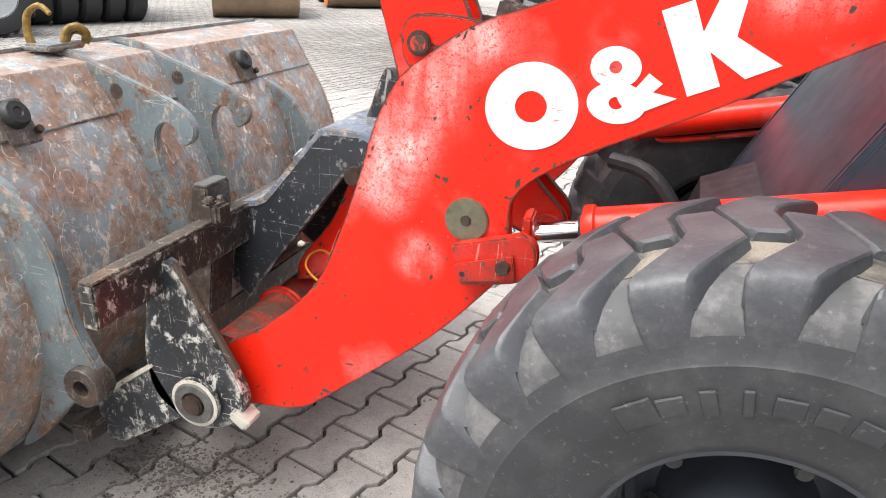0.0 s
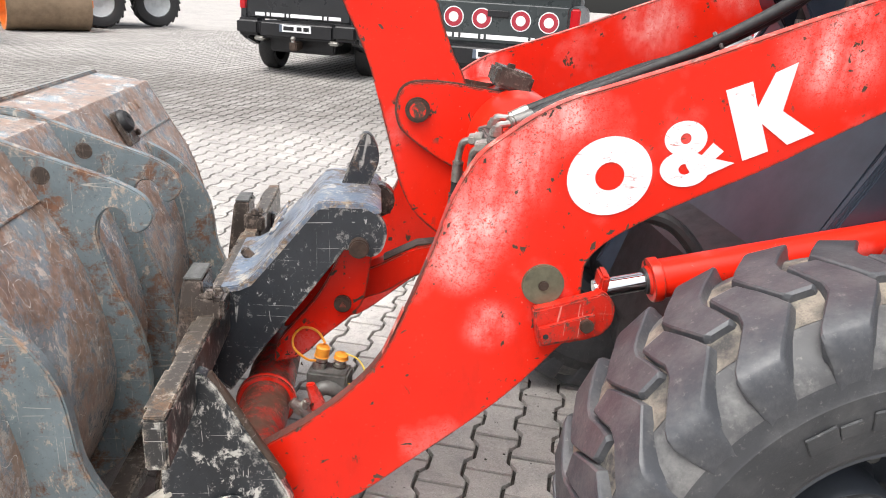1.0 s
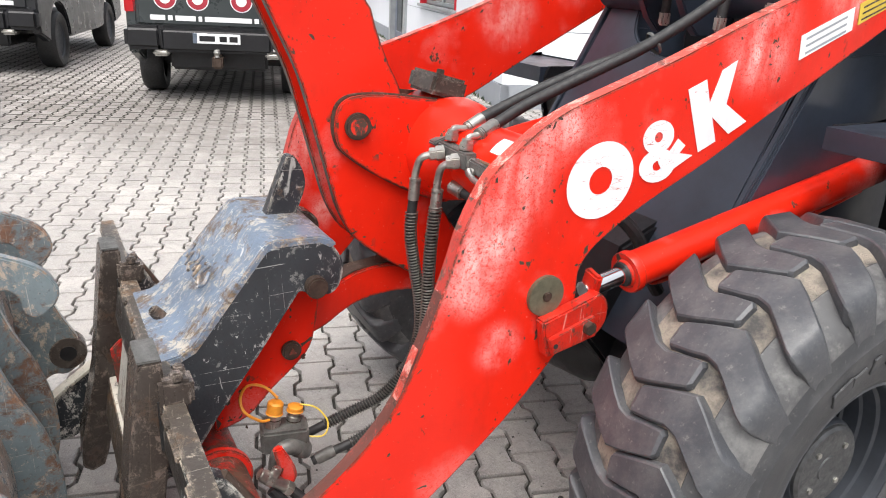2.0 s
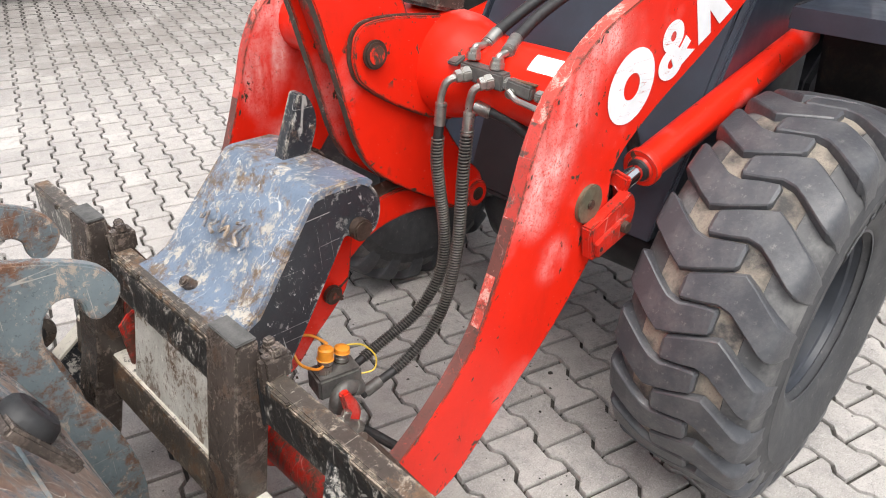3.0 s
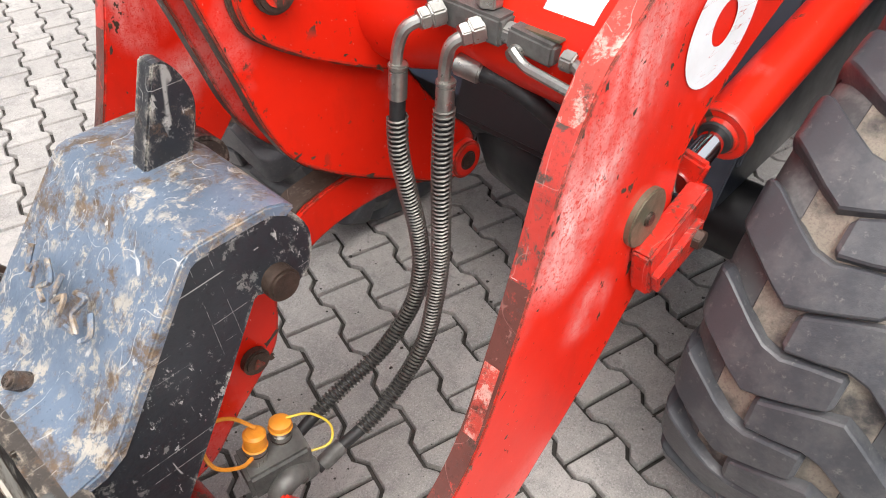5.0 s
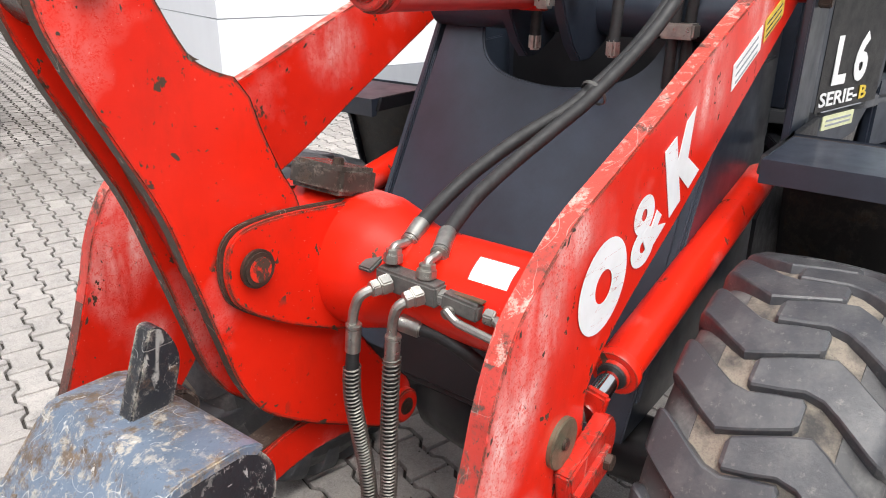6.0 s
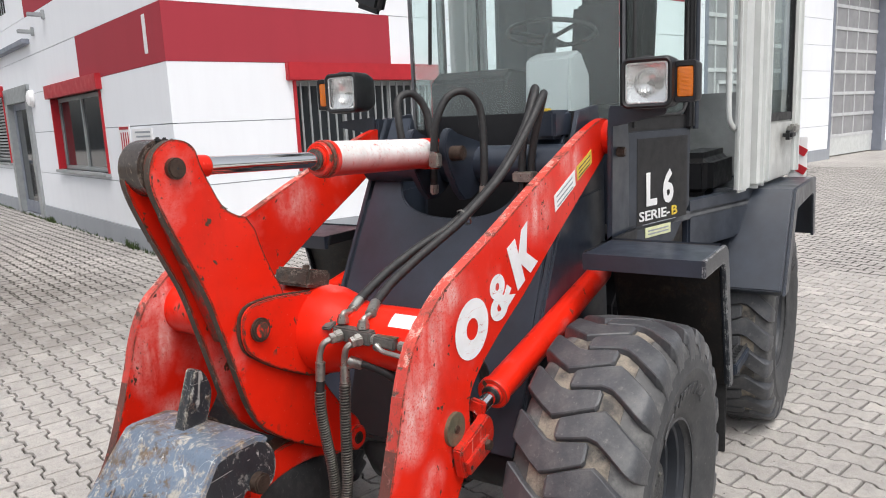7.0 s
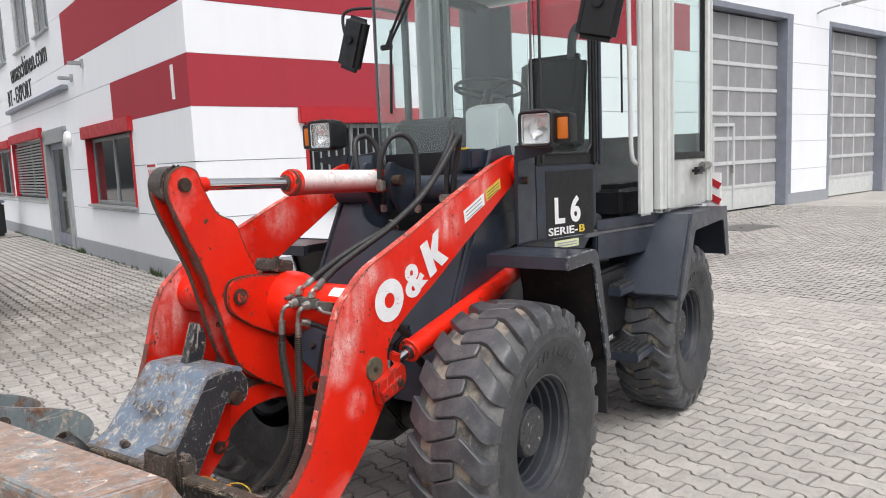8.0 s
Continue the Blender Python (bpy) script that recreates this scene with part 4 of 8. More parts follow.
part("emblem_lobe", lobe(-0.296, 1.222, 0.044, 0.036, 0.011, 0.011, 0.0), DECAL, arm_left, smooth=0)
part("emblem_lobe", lobe(-0.288, 1.160, 0.052, 0.037, 0.013, 0.011, 0.0003), DECAL, arm_left, smooth=0)
part("emblem_tail", prism([(-0.275, 1.195), (-0.262, 1.183), (-0.238, 1.216), (-0.213, 1.200), (-0.228, 1.184), (-0.186, 1.177), (-0.238, 1.150), (-0.262, 1.136), (-0.285, 1.165), (-0.295, 1.185)], EY - 0.0006, EY + 0.001, 0), DECAL, arm_left, smooth=0)
part("emblem_angle", prism([(-0.232, 1.32), (-0.181, 1.34), (-0.160, 1.290), (-0.138, 1.359), (-0.096, 1.381), (-0.107, 1.286), (-0.03, 1.245), (-0.083, 1.219), (-0.145, 1.259), (-0.12, 1.204), (-0.17, 1.182)], EY, EY + 0.001, 0), DECAL, arm_left, smooth=0)
part("label_plate", prism([(0.100, 1.434), (0.272, 1.502), (0.280, 1.450), (0.108, 1.380)], EY - 0.0005, EY + 0.001, 0), WHITE, arm_left, "white safety label", smooth=0)
part("label_plate", prism([(0.290, 1.510), (0.425, 1.562), (0.430, 1.515), (0.298, 1.462)], EY - 0.0005, EY + 0.001, 0), YELLOW, arm_left, "yellow warning label", smooth=0)
for k in range(3):
    part("text_bar", prism([(0.118 + 0.003 * k, 1.430 - 0.016 * k), (0.25 + 0.003 * k, 1.482 - 0.016 * k), (0.251 + 0.003 * k, 1.477 - 0.016 * k), (0.119 + 0.003 * k, 1.425 - 0.016 * k)], EY - 0.001, EY, 0), PLINTH, arm_left, smooth=0)
    part("text_bar", prism([(0.305, 1.504 - 0.014 * k), (0.41, 1.543 - 0.014 * k), (0.411, 1.539 - 0.014 * k), (0.306, 1.500 - 0.014 * k)], EY - 0.001, EY, 0), OILY, arm_left, smooth=0)

# cross tube and bell-crank fork
tube = part("cross_tube", rod((-0.56, -0.285, 1.125), (-0.56, 0.705, 1.125), 0.086, None, 40), RED, loader, "red cross tube between the lift arms")
part("tube_flare", lathe([(0.0855, -0.225), (0.088, -0.215), (0.096, -0.185), (0.110, -0.155), (0.122, -0.115), (0.125, -0.06), (0.125, 0.06), (0.118, 0.11), (0.0855, 0.18)], (-0.56, 0.170, 1.125), (0, 1, 0), 48), RED, tube)

# blank white label, wrapped over the top of the tube
vs, fs = [], []
for k in range(9):
    a = radians(112 + 3.6 * k)
    for y in (-0.248, -0.178):
        vs.append((-0.56 + 0.0868 * math.cos(a), y, 1.125 + 0.0868 * math.sin(a)))
    if k:
        fs.append((2 * k - 2, 2 * k - 1, 2 * k + 1, 2 * k))
part("blank_label", mesh_of(vs, fs), WHITE, tube, "blank white label")

FORK = [(-0.861, 1.200), (-0.850, 1.236), (-0.815, 1.255), (-0.738, 1.256), (-0.63, 1.244), (-0.55, 1.232), (-0.52, 1.19), (-0.52, 1.06), (-0.555, 0.992), (-0.60, 0.998), (-0.662, 1.021), (-0.764, 1.075), (-0.838, 1.128), (-0.858, 1.163)]
fork_line = curved(FORK, (6, 7), 4)
for y0, y1, d0, d1, s in ((0.092, 0.1035, 0.1045, 0.1115, -1), (0.2345, 0.246, 0.2265, 0.2335, 1)):
    fork = part("fork_plate", prism(fork_line, y0, y1, 0.003), RED, loader, "red fork plate with chipped edge")
    y_out = y0 if s < 0 else y1
    inner = curved([(x * 1.03 + 0.03 * 0.70, z * 1.03 - 0.03 * 1.12) for x, z in FORK], (6, 7), 4)
    part("doubler", prism(inner, d0, d1, 0.002), EDGE, fork)
    part("pin_head", rod((-0.811, y_out + 0.001 * s, 1.190), (-0.811, y_out + 0.015 * s, 1.190), 0.031, None, 32, 0.004), PIN, fork, "dark pin head with red paint remains")
    part("pin_boss", rod((-0.811, y_out + 0.013 * s, 1.190), (-0.811, y_out + 0.0165 * s, 1.190), 0.022, None, 28, 0.002), PIN_RED, fork)
    chips(fork, fork_line, y_out, s, 46, 21, lambda p: p[0] < -0.60, 0.007, 0.0022, 8)

# bell-crank lever: two plates with a gap
LEVER = [(-0.985, 1.674), (-1.030, 1.656), (-1.053, 1.615), (-1.053, 1.565), (-1.025, 1.49), (-0.980, 1.395), (-0.936, 1.300), (-0.898, 1.175), (-0.868, 1.07), (-0.842, 0.985), (-0.795, 0.908), (-0.70, 0.835), (-0.60, 0.775), (-0.52, 0.725),
         (-0.475, 0.708), (-0.432, 0.715), (-0.414, 0.752), (-0.428, 0.80), (-0.50, 0.875), (-0.58, 0.99), (-0.65, 1.12), (-0.695, 1.262), (-0.725, 1.32), (-0.755, 1.388), (-0.772, 1.440), (-0.797, 1.473), (-0.835, 1.487), (-0.87, 1.515), (-0.915, 1.60), (-0.935, 1.655)]
lever_line = curved(LEVER, (24, 25), 4)
lever = sub("bell_crank", (-0.8, YC, 1.2), loader)
for y0, y1 in ((0.113, 0.137), (0.202, 0.226)):
    part("lever_plate", prism(lever_line, y0, y1, 0.003), RED, lever, "red lever plate with brown worn rim")
    vs, fs = [], []
    n = len(lever_line)
    for i in range(n):
        p, q = lever_line[i], lever_line[(i + 1) % n]
        d = (q - p).normalized()
        o = Vector((d[1], -d[0])) * 0.0008
        if d.length == 0:
            continue
        k = len(vs)
        vs += [(p[0] + o[0], y0 + 0.002, p[1] + o[1]), (q[0] + o[0], y0 + 0.002, q[1] + o[1]), (q[0] + o[0], y1 - 0.002, q[1] + o[1]), (p[0] + o[0], y1 - 0.002, p[1] + o[1])]
        fs.append((k, k + 1, k + 2, k + 3))
    part("worn_rim", mesh_of(vs, fs), EDGE, lever, smooth=0)
    chips(lever, lever_line, y0 if y0 < YC else y1, -1 if y0 < YC else 1, 130, 31, lambda p: True, 0.009, 0.0019, 26)
part("eye_sleeve", rod((-0.994, 0.145, 1.6105), (-0.994, 0.229, 1.6105), 0.0655, None, 40, 0.007), OILY, lever, "greasy brown eye sleeve")
part("top_pin", rod((-0.994, 0.098, 1.6105), (-0.994, 0.238, 1.6105), 0.0245, None, 28, 0.004), PIN, lever)
part("pin_centre", rod((-0.994, 0.0973, 1.6105), (-0.994, 0.0985, 1.6105), 0.003, None, 10), HOSE, lever)
for k in range(7):
    part("grease_lump", box((-1.000 + 0.006 * k, 0.150 + 0.009 * (k % 3), 1.6765 - 0.0012 * abs(k - 2)), (0.012, 0.013, 0.009), 0.004, Matrix.Rotation(0.7 * k, 4, "Z")), HOSE, lever)
part("web", bar((-0.985, 0.170, 1.50), (-0.86, 0.170, 1.16), 0.062, 0.012), RED_DEEP, lever)
part("tail_pin", rod((-0.457, 0.086, 0.752), (-0.457, 0.252, 0.752), 0.019, None, 24, 0.003), PIN, lever)
for y in (0.101, 0.238):
    part("tail_cheek", rod((-0.457, y - 0.011, 0.752), (-0.457, y + 0.011, 0.752), 0.038, None, 28, 0.004), RED, lever)
part("grease_block", box((-0.575, 0.155, 1.270), (0.095, 0.13, 0.05), 0.008, Matrix.Rotation(radians(14), 4, "Y")), OILY, lever, "greasy brown stop block")
part("block_bolt", nut((-0.580, 0.135, 1.294), (0.15, 0, 1), 0.022, 0.014), PIN, lever)

# push link from the lever to the tool carrier
link = sub("push_link", (-0.65, YC, 0.75), loader)
LINK = curved([(-0.418, 0.752), (-0.44, 0.788), (-0.50, 0.795), (-0.60, 0.803), (-0.70, 0.822), (-0.79, 0.810), (-0.89, 0.760), (-0.975, 0.724), (-1.012, 0.690), (-1.008, 0.655), (-0.970, 0.640), (-0.915, 0.661), (-0.865, 0.681), (-0.80, 0.722), (-0.72, 0.742), (-0.60, 0.738), (-0.50, 0.705), (-0.432, 0.718)], (), 4)
part("link_plate", prism(LINK, 0.140, 0.199, 0.004), RED, link)
part("link_cap", prism([(-0.60, 0.806), (-0.70, 0.825), (-0.79, 0.813), (-0.88, 0.767), (-0.88, 0.772), (-0.79, 0.818), (-0.70, 0.830), (-0.60, 0.811)], 0.145, 0.194, 0.001), EDGE, link)

# tilt cylinder
tilt_cylinder = sub("tilt_cylinder", (-0.4, YC, 1.6), loader)
TC = 0.172
part("rod_eye", rod((-0.994, 0.139, 1.6105), (-0.994, 0.1445, 1.6105), 0.056, None, 28, 0.002), RED_DEEP, tilt_cylinder)
part("rod_socket", rod((-0.95, TC, 1.609), (-0.855, TC, 1.606), 0.030, 0.027, 24, 0.003), RED, tilt_cylinder)
part("piston_rod", rod((-0.87, TC, 1.6065), (-0.40, TC, 1.591), 0.0225, None, 28), CHROME, tilt_cylinder, "bright chrome piston rod")
part("gland", lathe([(0.024, -0.012), (0.034, -0.012), (0.036, -0.004), (0.047, -0.004), (0.050, 0.000), (0.050, 0.008), (0.047, 0.009), (0.047, 0.012)], (-0.455, TC, 1.593), (1, 0, -0.033), 40), RED, tilt_cylinder, "red gland nut with worn rim")
part("gland_ring", lathe([(0.047, 0.010), (0.054, 0.011), (0.0555, 0.014), (0.0555, 0.020), (0.053, 0.023), (0.050, 0.024)], (-0.455, TC, 1.593), (1, 0, -0.033), 40), RED_DEEP, tilt_cylinder, "brown-red worn ring")
part("gland_collar", lathe([(0.050, 0.022), (0.0555, 0.024), (0.0555, 0.042), (0.052, 0.046)], (-0.455, TC, 1.593), (1, 0, -0.033), 40), RED, tilt_cylinder)
part("seal", lathe([(0.023, 0.000), (0.031, 0.000), (0.031, 0.012), (0.023, 0.012)], (-0.474, TC, 1.5935), (1, 0, -0.033), 28), OILY, tilt_cylinder)
part("barrel", rod((-0.425, TC, 1.592), (0.085, TC, 1.575), 0.052, None, 40, 0.004), BARREL, tilt_cylinder, "cylinder barrel white above and red underneath")
part("base_eye", rod((0.115, 0.13, 1.573), (0.115, 0.20, 1.573), 0.055, None, 28, 0.005), RED, tilt_cylinder)
part("base_pin", rod((0.125, 0.03, 1.573), (0.125, 0.30, 1.573), 0.026, None, 24, 0.003), PIN, tilt_cylinder)
part("port", box((0.06, 0.105, 1.553), (0.035, 0.04, 0.05), 0.006), STEEL, tilt_cylinder)

# lift cylinders
for y, s in ((-0.300, -1), (0.720, 1)):
    cyl = sub("lift_cylinder", (0.1, y, 1.0), loader)
    a, b = Vector((-0.455, y, 0.880)), Vector((0.56, y, 1.092))
    d = (b - a).normalized()
    part("barrel", rod(a + d * 0.155, b, 0.043, None, 36, 0.004), RED, cyl, "red lift cylinder barrel")
    part("gland", lathe([(0.024, 0.0), (0.030, 0.0), (0.034, 0.006), (0.047, 0.006), (0.049, 0.010), (0.049, 0.026), (0.044, 0.030)], a + d * 0.135, d, 36), RED, cyl)
    part("wiper_ring", lathe([(0.021, -0.004), (0.028, -0.004), (0.030, 0.004), (0.021, 0.004)], a + d * 0.134, d, 28), HOSE, cyl)
    part("piston_rod", rod(a + d * 0.02, a + d * 0.16, 0.021, None, 28), CHROME, cyl, "bright chrome piston rod")
    part("clevis", prism(curved([(-0.574, 0.853), (-0.555, 0.768), (-0.48, 0.781), (-0.428, 0.796), (-0.402, 0.826), (-0.402, 0.870), (-0.428, 0.898), (-0.443, 0.891)], (0, 1, 2, 7), 3), y + s * 0.018, y + s * 0.050, 0.004), CLEVIS, cyl, "scuffed red clevis")
    part("keeper", prism([(-0.563, 0.817), (-0.445, 0.853), (-0.437, 0.803), (-0.550, 0.780)], y + s * 0.050, y + s * 0.062, 0.002), CLEVIS, cyl)
    part("keeper_hole", rod((-0.545, y + s * 0.0615, 0.800), (-0.545, y + s * 0.0628, 0.800), 0.006, None, 12), HOSE, cyl)
    part("keeper_bolt", nut((-0.462, y + s * 0.060, 0.829), (0, s, 0), 0.032, 0.014), PIN, cyl)
    part("clevis_strap", bar((-0.425, y + s * 0.036, 0.902), (-0.425, y - s * 0.01, 0.912), 0.020, 0.055, 0.005), CLEVIS, cyl)
    part("oil_pipe", sweep(curved([b - d * 0.05 + Vector((0, 0, -0.05)), b - d * 0.3 + Vector((0, 0, -0.06)), a + d * 0.3 + Vector((0, 0, -0.06)), a + d * 0.22 + Vector((0, 0, -0.045))], (), 5, False), 0.009), RED, cyl)

# quick-change tool carrier
carrier = sub("tool_carrier", (-1.2, YC, 0.6), loader)
SIDE = [(-1.040, 0.966), (-0.945, 0.966), (-0.905, 0.950), (-0.878, 0.905), (-0.886, 0.856), (-0.915, 0.834), (-0.980, 0.852), (-1.084, 0.712), (-1.173, 0.597), (-1.262, 0.470), (-1.322, 0.520), (-1.296, 0.700), (-1.250, 0.744), (-1.205, 0.772), (-1.190, 0.788), (-1.060, 0.948)]
side_line = curved(SIDE, (0, 1, 6, 7, 8, 9, 10, 11, 12, 13, 14, 15), 4)


def spread(bm):
    """The carrier's box grows wider towards its foot."""
    for v in bm.verts:
        v.co.y = 0.172 + (v.co.y - 0.172) * (1 + 0.13 * max(0.0, 0.95 - v.co.z) / 0.22)
    return bm


for y0, y1 in both(0.004, 0.026):
    part("cheek", spread(prism(side_line, y0, y1, 0.003)), BLACK_SCRAPED, carrier, "scratched black cheek plate")
    s = -1 if y0 < YC else 1
    yo = y0 if s < 0 else y1
    part("cheek_pin", rod((-0.945, yo - 0.004 * s, 0.860), (-0.945, yo + 0.030 * s, 0.860), 0.025, None, 28, 0.004), PIN, carrier)
HOOD = [(-0.890, 0.948), (-0.905, 0.962), (-0.930, 0.971), (-1.030, 0.973), (-1.046, 0.969), (-1.058, 0.958), (-1.196, 0.791), (-1.216, 0.769), (-1.242, 0.754), (-1.300, 0.744),
        (-1.300, 0.730), (-1.238, 0.737), (-1.206, 0.752), (-1.184, 0.778), (-1.047, 0.945), (-1.030, 0.953), (-0.930, 0.953), (-0.908, 0.940)]
part("hood", spread(prism([Vector(p) for p in HOOD], 0.002, 2 * YC - 0.008, 0.003)), BLUE_STEEL, carrier, "scuffed blue-grey steel hood")
LUG = curved([(-1.000, 0.965), (-0.955, 1.082), (-0.945, 1.108), (-0.925, 1.104), (-0.906, 1.070), (-0.902, 1.03), (-0.925, 0.965)], (0, 2, 6), 4)
part("lug", prism(LUG, 0.182, 0.218, 0.004), LUG_PAINT, carrier, "upright lifting lug with worn tip")
part("lug_eye", rod((-0.900, 0.215, 0.915), (-0.900, 0.270, 0.915), 0.046, None, 28, 0.006), OILY, carrier)
# weld beads laid on the hood, no longer legible
BEADS = (((-0.02, 0.10), (0.015, 0.09), (-0.005, 0.075), (0.03, 0.068)), ((-0.02, 0.055), (0.0, 0.03), (0.02, 0.05), (0.03, 0.03)), ((-0.02, 0.01), (0.02, 0.012), (0.0, -0.01), (0.028, -0.012)), ((-0.015, -0.03), (-0.02, -0.055), (0.01, -0.04), (0.025, -0.06), (0.03, -0.035)), ((-0.01, -0.075), (0.012, -0.09), (0.03, -0.075)))
for bead in BEADS:
    line = curved([(-1.157 - 0.635 * u, 0.170 + v, 0.8755 - 0.773 * u) for u, v in bead], (), 4, False)
    part("weld_bead", sweep(line, 0.0042, 6), BLUE_STEEL, carrier)
part("stop_peg", rod((-1.235, 0.190, 0.74), (-1.262, 0.190, 0.775), 0.016, 0.013, 20, 0.004), OILY, carrier)
part("front_beam", box((-1.281, 0.185, 0.690), (0.042, 1.56, 0.104), 0.004), BEAM, carrier, "long worn black carrier beam")
part("top_strip", box((-1.281, 0.185, 0.744), (0.038, 1.555, 0.006), 0.002), FRAME_TOP, carrier, "brown rubbed top of the beam")
for k, (y, long) in enumerate(((-0.49, 0.14), (-0.30, 0.09), (-0.225, 0.05), (0.03, 0.11), (0.15, 0.10), (0.26, 0.09), (0.37, 0.10), (0.70, 0.12), (0.85, 0.12))):
    part("wear_pad", box((-1.302, y, 0.738), (0.012, long, 0.014), 0.003), FRAME_TOP, carrier)


def leaning(z):
    """The front of the carrier's lower plates, which lean outwards towards the foot."""
    return -1.302 - 0.170 * (0.747 - z)


def leaning_plate(y0, y1, z0, z1, proud, thick, bevel=0.003):
    return prism([(leaning(z0) - proud, z0), (leaning(z1) - proud, z1), (leaning(z1) - proud + thick, z1), (leaning(z0) - proud + thick, z0)], y0, y1, bevel)


part("beam_apron", leaning_plate(-0.053, 0.462, 0.646, 0.730, 0.002, 0.014), BEAM, carrier, "dark greasy apron under the beam")
part("back_panel", leaning_plate(-0.053, 0.362, 0.462, 0.646, -0.006, 0.010), PANEL_WORN, carrier, "worn whitish steel panel")
part("lower_rail", leaning_plate(-0.352, 0.704, 0.360, 0.462, 0.002, 0.040, 0.004), FRAME_TOP, carrier, "brown and cream worn lower rail")
part("rail_top", box((leaning(0.462) + 0.017, 0.176, 0.464), (0.034, 1.05, 0.005), 0.002), CREAM_WORN, carrier, "cream rubbed top of the lower rail")
part("tongue", prism(curved([(-1.345, 0.585), (-1.31, 0.615), (-1.27, 0.60), (-1.262, 0.49), (-1.335, 0.470)], (0, 4), 3), 0.392, 0.404, 0.003), RED_DEEP, carrier, "brown-red worn plate")
for y in (-0.1035, 0.525):
    POST = [(-1.338, 0.812), (-1.330, 0.822), (-1.292, 0.822), (-1.290, 0.640), (-1.315, 0.46), (-1.352, 0.330), (-1.372, 0.240), (-1.386, 0.200), (-1.418, 0.186), (-1.440, 0.206), (-1.434, 0.280), (-1.384, 0.480)]
    post = part("post", prism([Vector(p) for p in POST], y - 0.052, y + 0.052, 0.004), OILY, carrier, "greasy brown upright bar with rounded foot")
    # thin lighter sheet: the sky's reflection on the bar's top, put into colour
    part("post_cap", box((-1.314, y, 0.8245), (0.042, 0.098, 0.005), 0.002), STEEL_DULL, carrier, "upright bar's top, grey with sky reflection put into its colour")
    part("latch", box((-1.280, y - 0.066, 0.752), (0.050, 0.030, 0.085), 0.008), OILY, carrier)
    part("latch_block", box((-1.262, y - 0.050, 0.762), (0.040, 0.060, 0.056), 0.008), OILY, carrier)
    part("latch_horn", box((-1.272, y - 0.070, 0.798), (0.022, 0.020, 0.020), 0.004), OILY, carrier)
    part("latch_horn", box((-1.262, y - 0.034, 0.794), (0.020, 0.018, 0.018), 0.004), OILY, carrier)
    part("latch_gap", box((-1.301, y - 0.056, 0.690), (0.012, 0.008, 0.11), 0.002), HOSE, carrier)
EAR = curved([(-1.300, 0.700), (-1.254, 0.716), (-1.226, 0.690), (-1.201, 0.645), (-1.149, 0.552), (-1.096, 0.456), (-1.070, 0.395), (-1.075, 0.345), (-1.110, 0.305), (-1.180, 0.275), (-1.250, 0.290), (-1.321, 0.340), (-1.341, 0.420), (-1.338, 0.500)], (0,), 3)
for y0, y1 in both(-0.387, -0.350):
    s = -1 if y0 < YC else 1
    yo = y0 if s < 0 else y1
    mid = (y0 + y1) / 2
    ear = part("ear", prism(EAR, y0, y1, 0.004), EAR_PAINT, carrier, "flaked black and white ear plate")
    part("ear_rib", sweep(curved([(-1.240, mid, 0.706), (-1.205, mid, 0.650), (-1.150, mid, 0.553), (-1.094, mid, 0.455)], (), 4, False), 0.012), EDGE, carrier, "brown rounded weld rib")
    part("pin_boss", rod((-1.194, yo, 0.360), (-1.194, yo + 0.018 * s, 0.360), 0.064, None, 40, 0.004), EAR_PAINT, carrier)
    part("pin_ring", lathe([(0.030, 0.0), (0.054, 0.0), (0.056, 0.004), (0.052, 0.009), (0.032, 0.009)], (-1.194, yo + 0.018 * s, 0.360), (0, s, 0), 40), STEEL_DULL, carrier, "grey pin ring")
    part("pin", rod((-1.194, yo - 0.02 * s, 0.360), (-1.194, yo + 0.036 * s, 0.360), 0.028, None, 28, 0.004), PIN, carrier)
    part("pin_collar", lathe([(0.055, 0.0), (0.063, 0.0), (0.065, 0.003), (0.061, 0.005), (0.056, 0.005)], (-1.194, yo + 0.0175 * s, 0.360), (0, s, 0), 40), CREAM_WORN, carrier, "cream-white rubbed rim round the pin")
    part("toe", prism([(-1.326, 0.425), (-1.480, 0.312), (-1.524, 0.262), (-1.505, 0.160), (-1.455, 0.160), (-1.250, 0.292)], y0, y1, 0.005), EAR_PAINT, carrier, "black lower toe of the ear, scratched")
    part("toe_top", prism([(-1.326, 0.431), (-1.483, 0.316), (-1.528, 0.266), (-1.520, 0.262), (-1.478, 0.308), (-1.322, 0.423)], y0 - 0.006, y1 + 0.006, 0.001), CREAM_WORN, carrier, "cream-white rubbed top of the toe")
    part("stop_stub", box((-1.080, mid, 0.330), (0.055, 0.060, 0.035), 0.006, Matrix.Rotation(radians(40), 4, "Y")), CREAM_WORN, carrier)

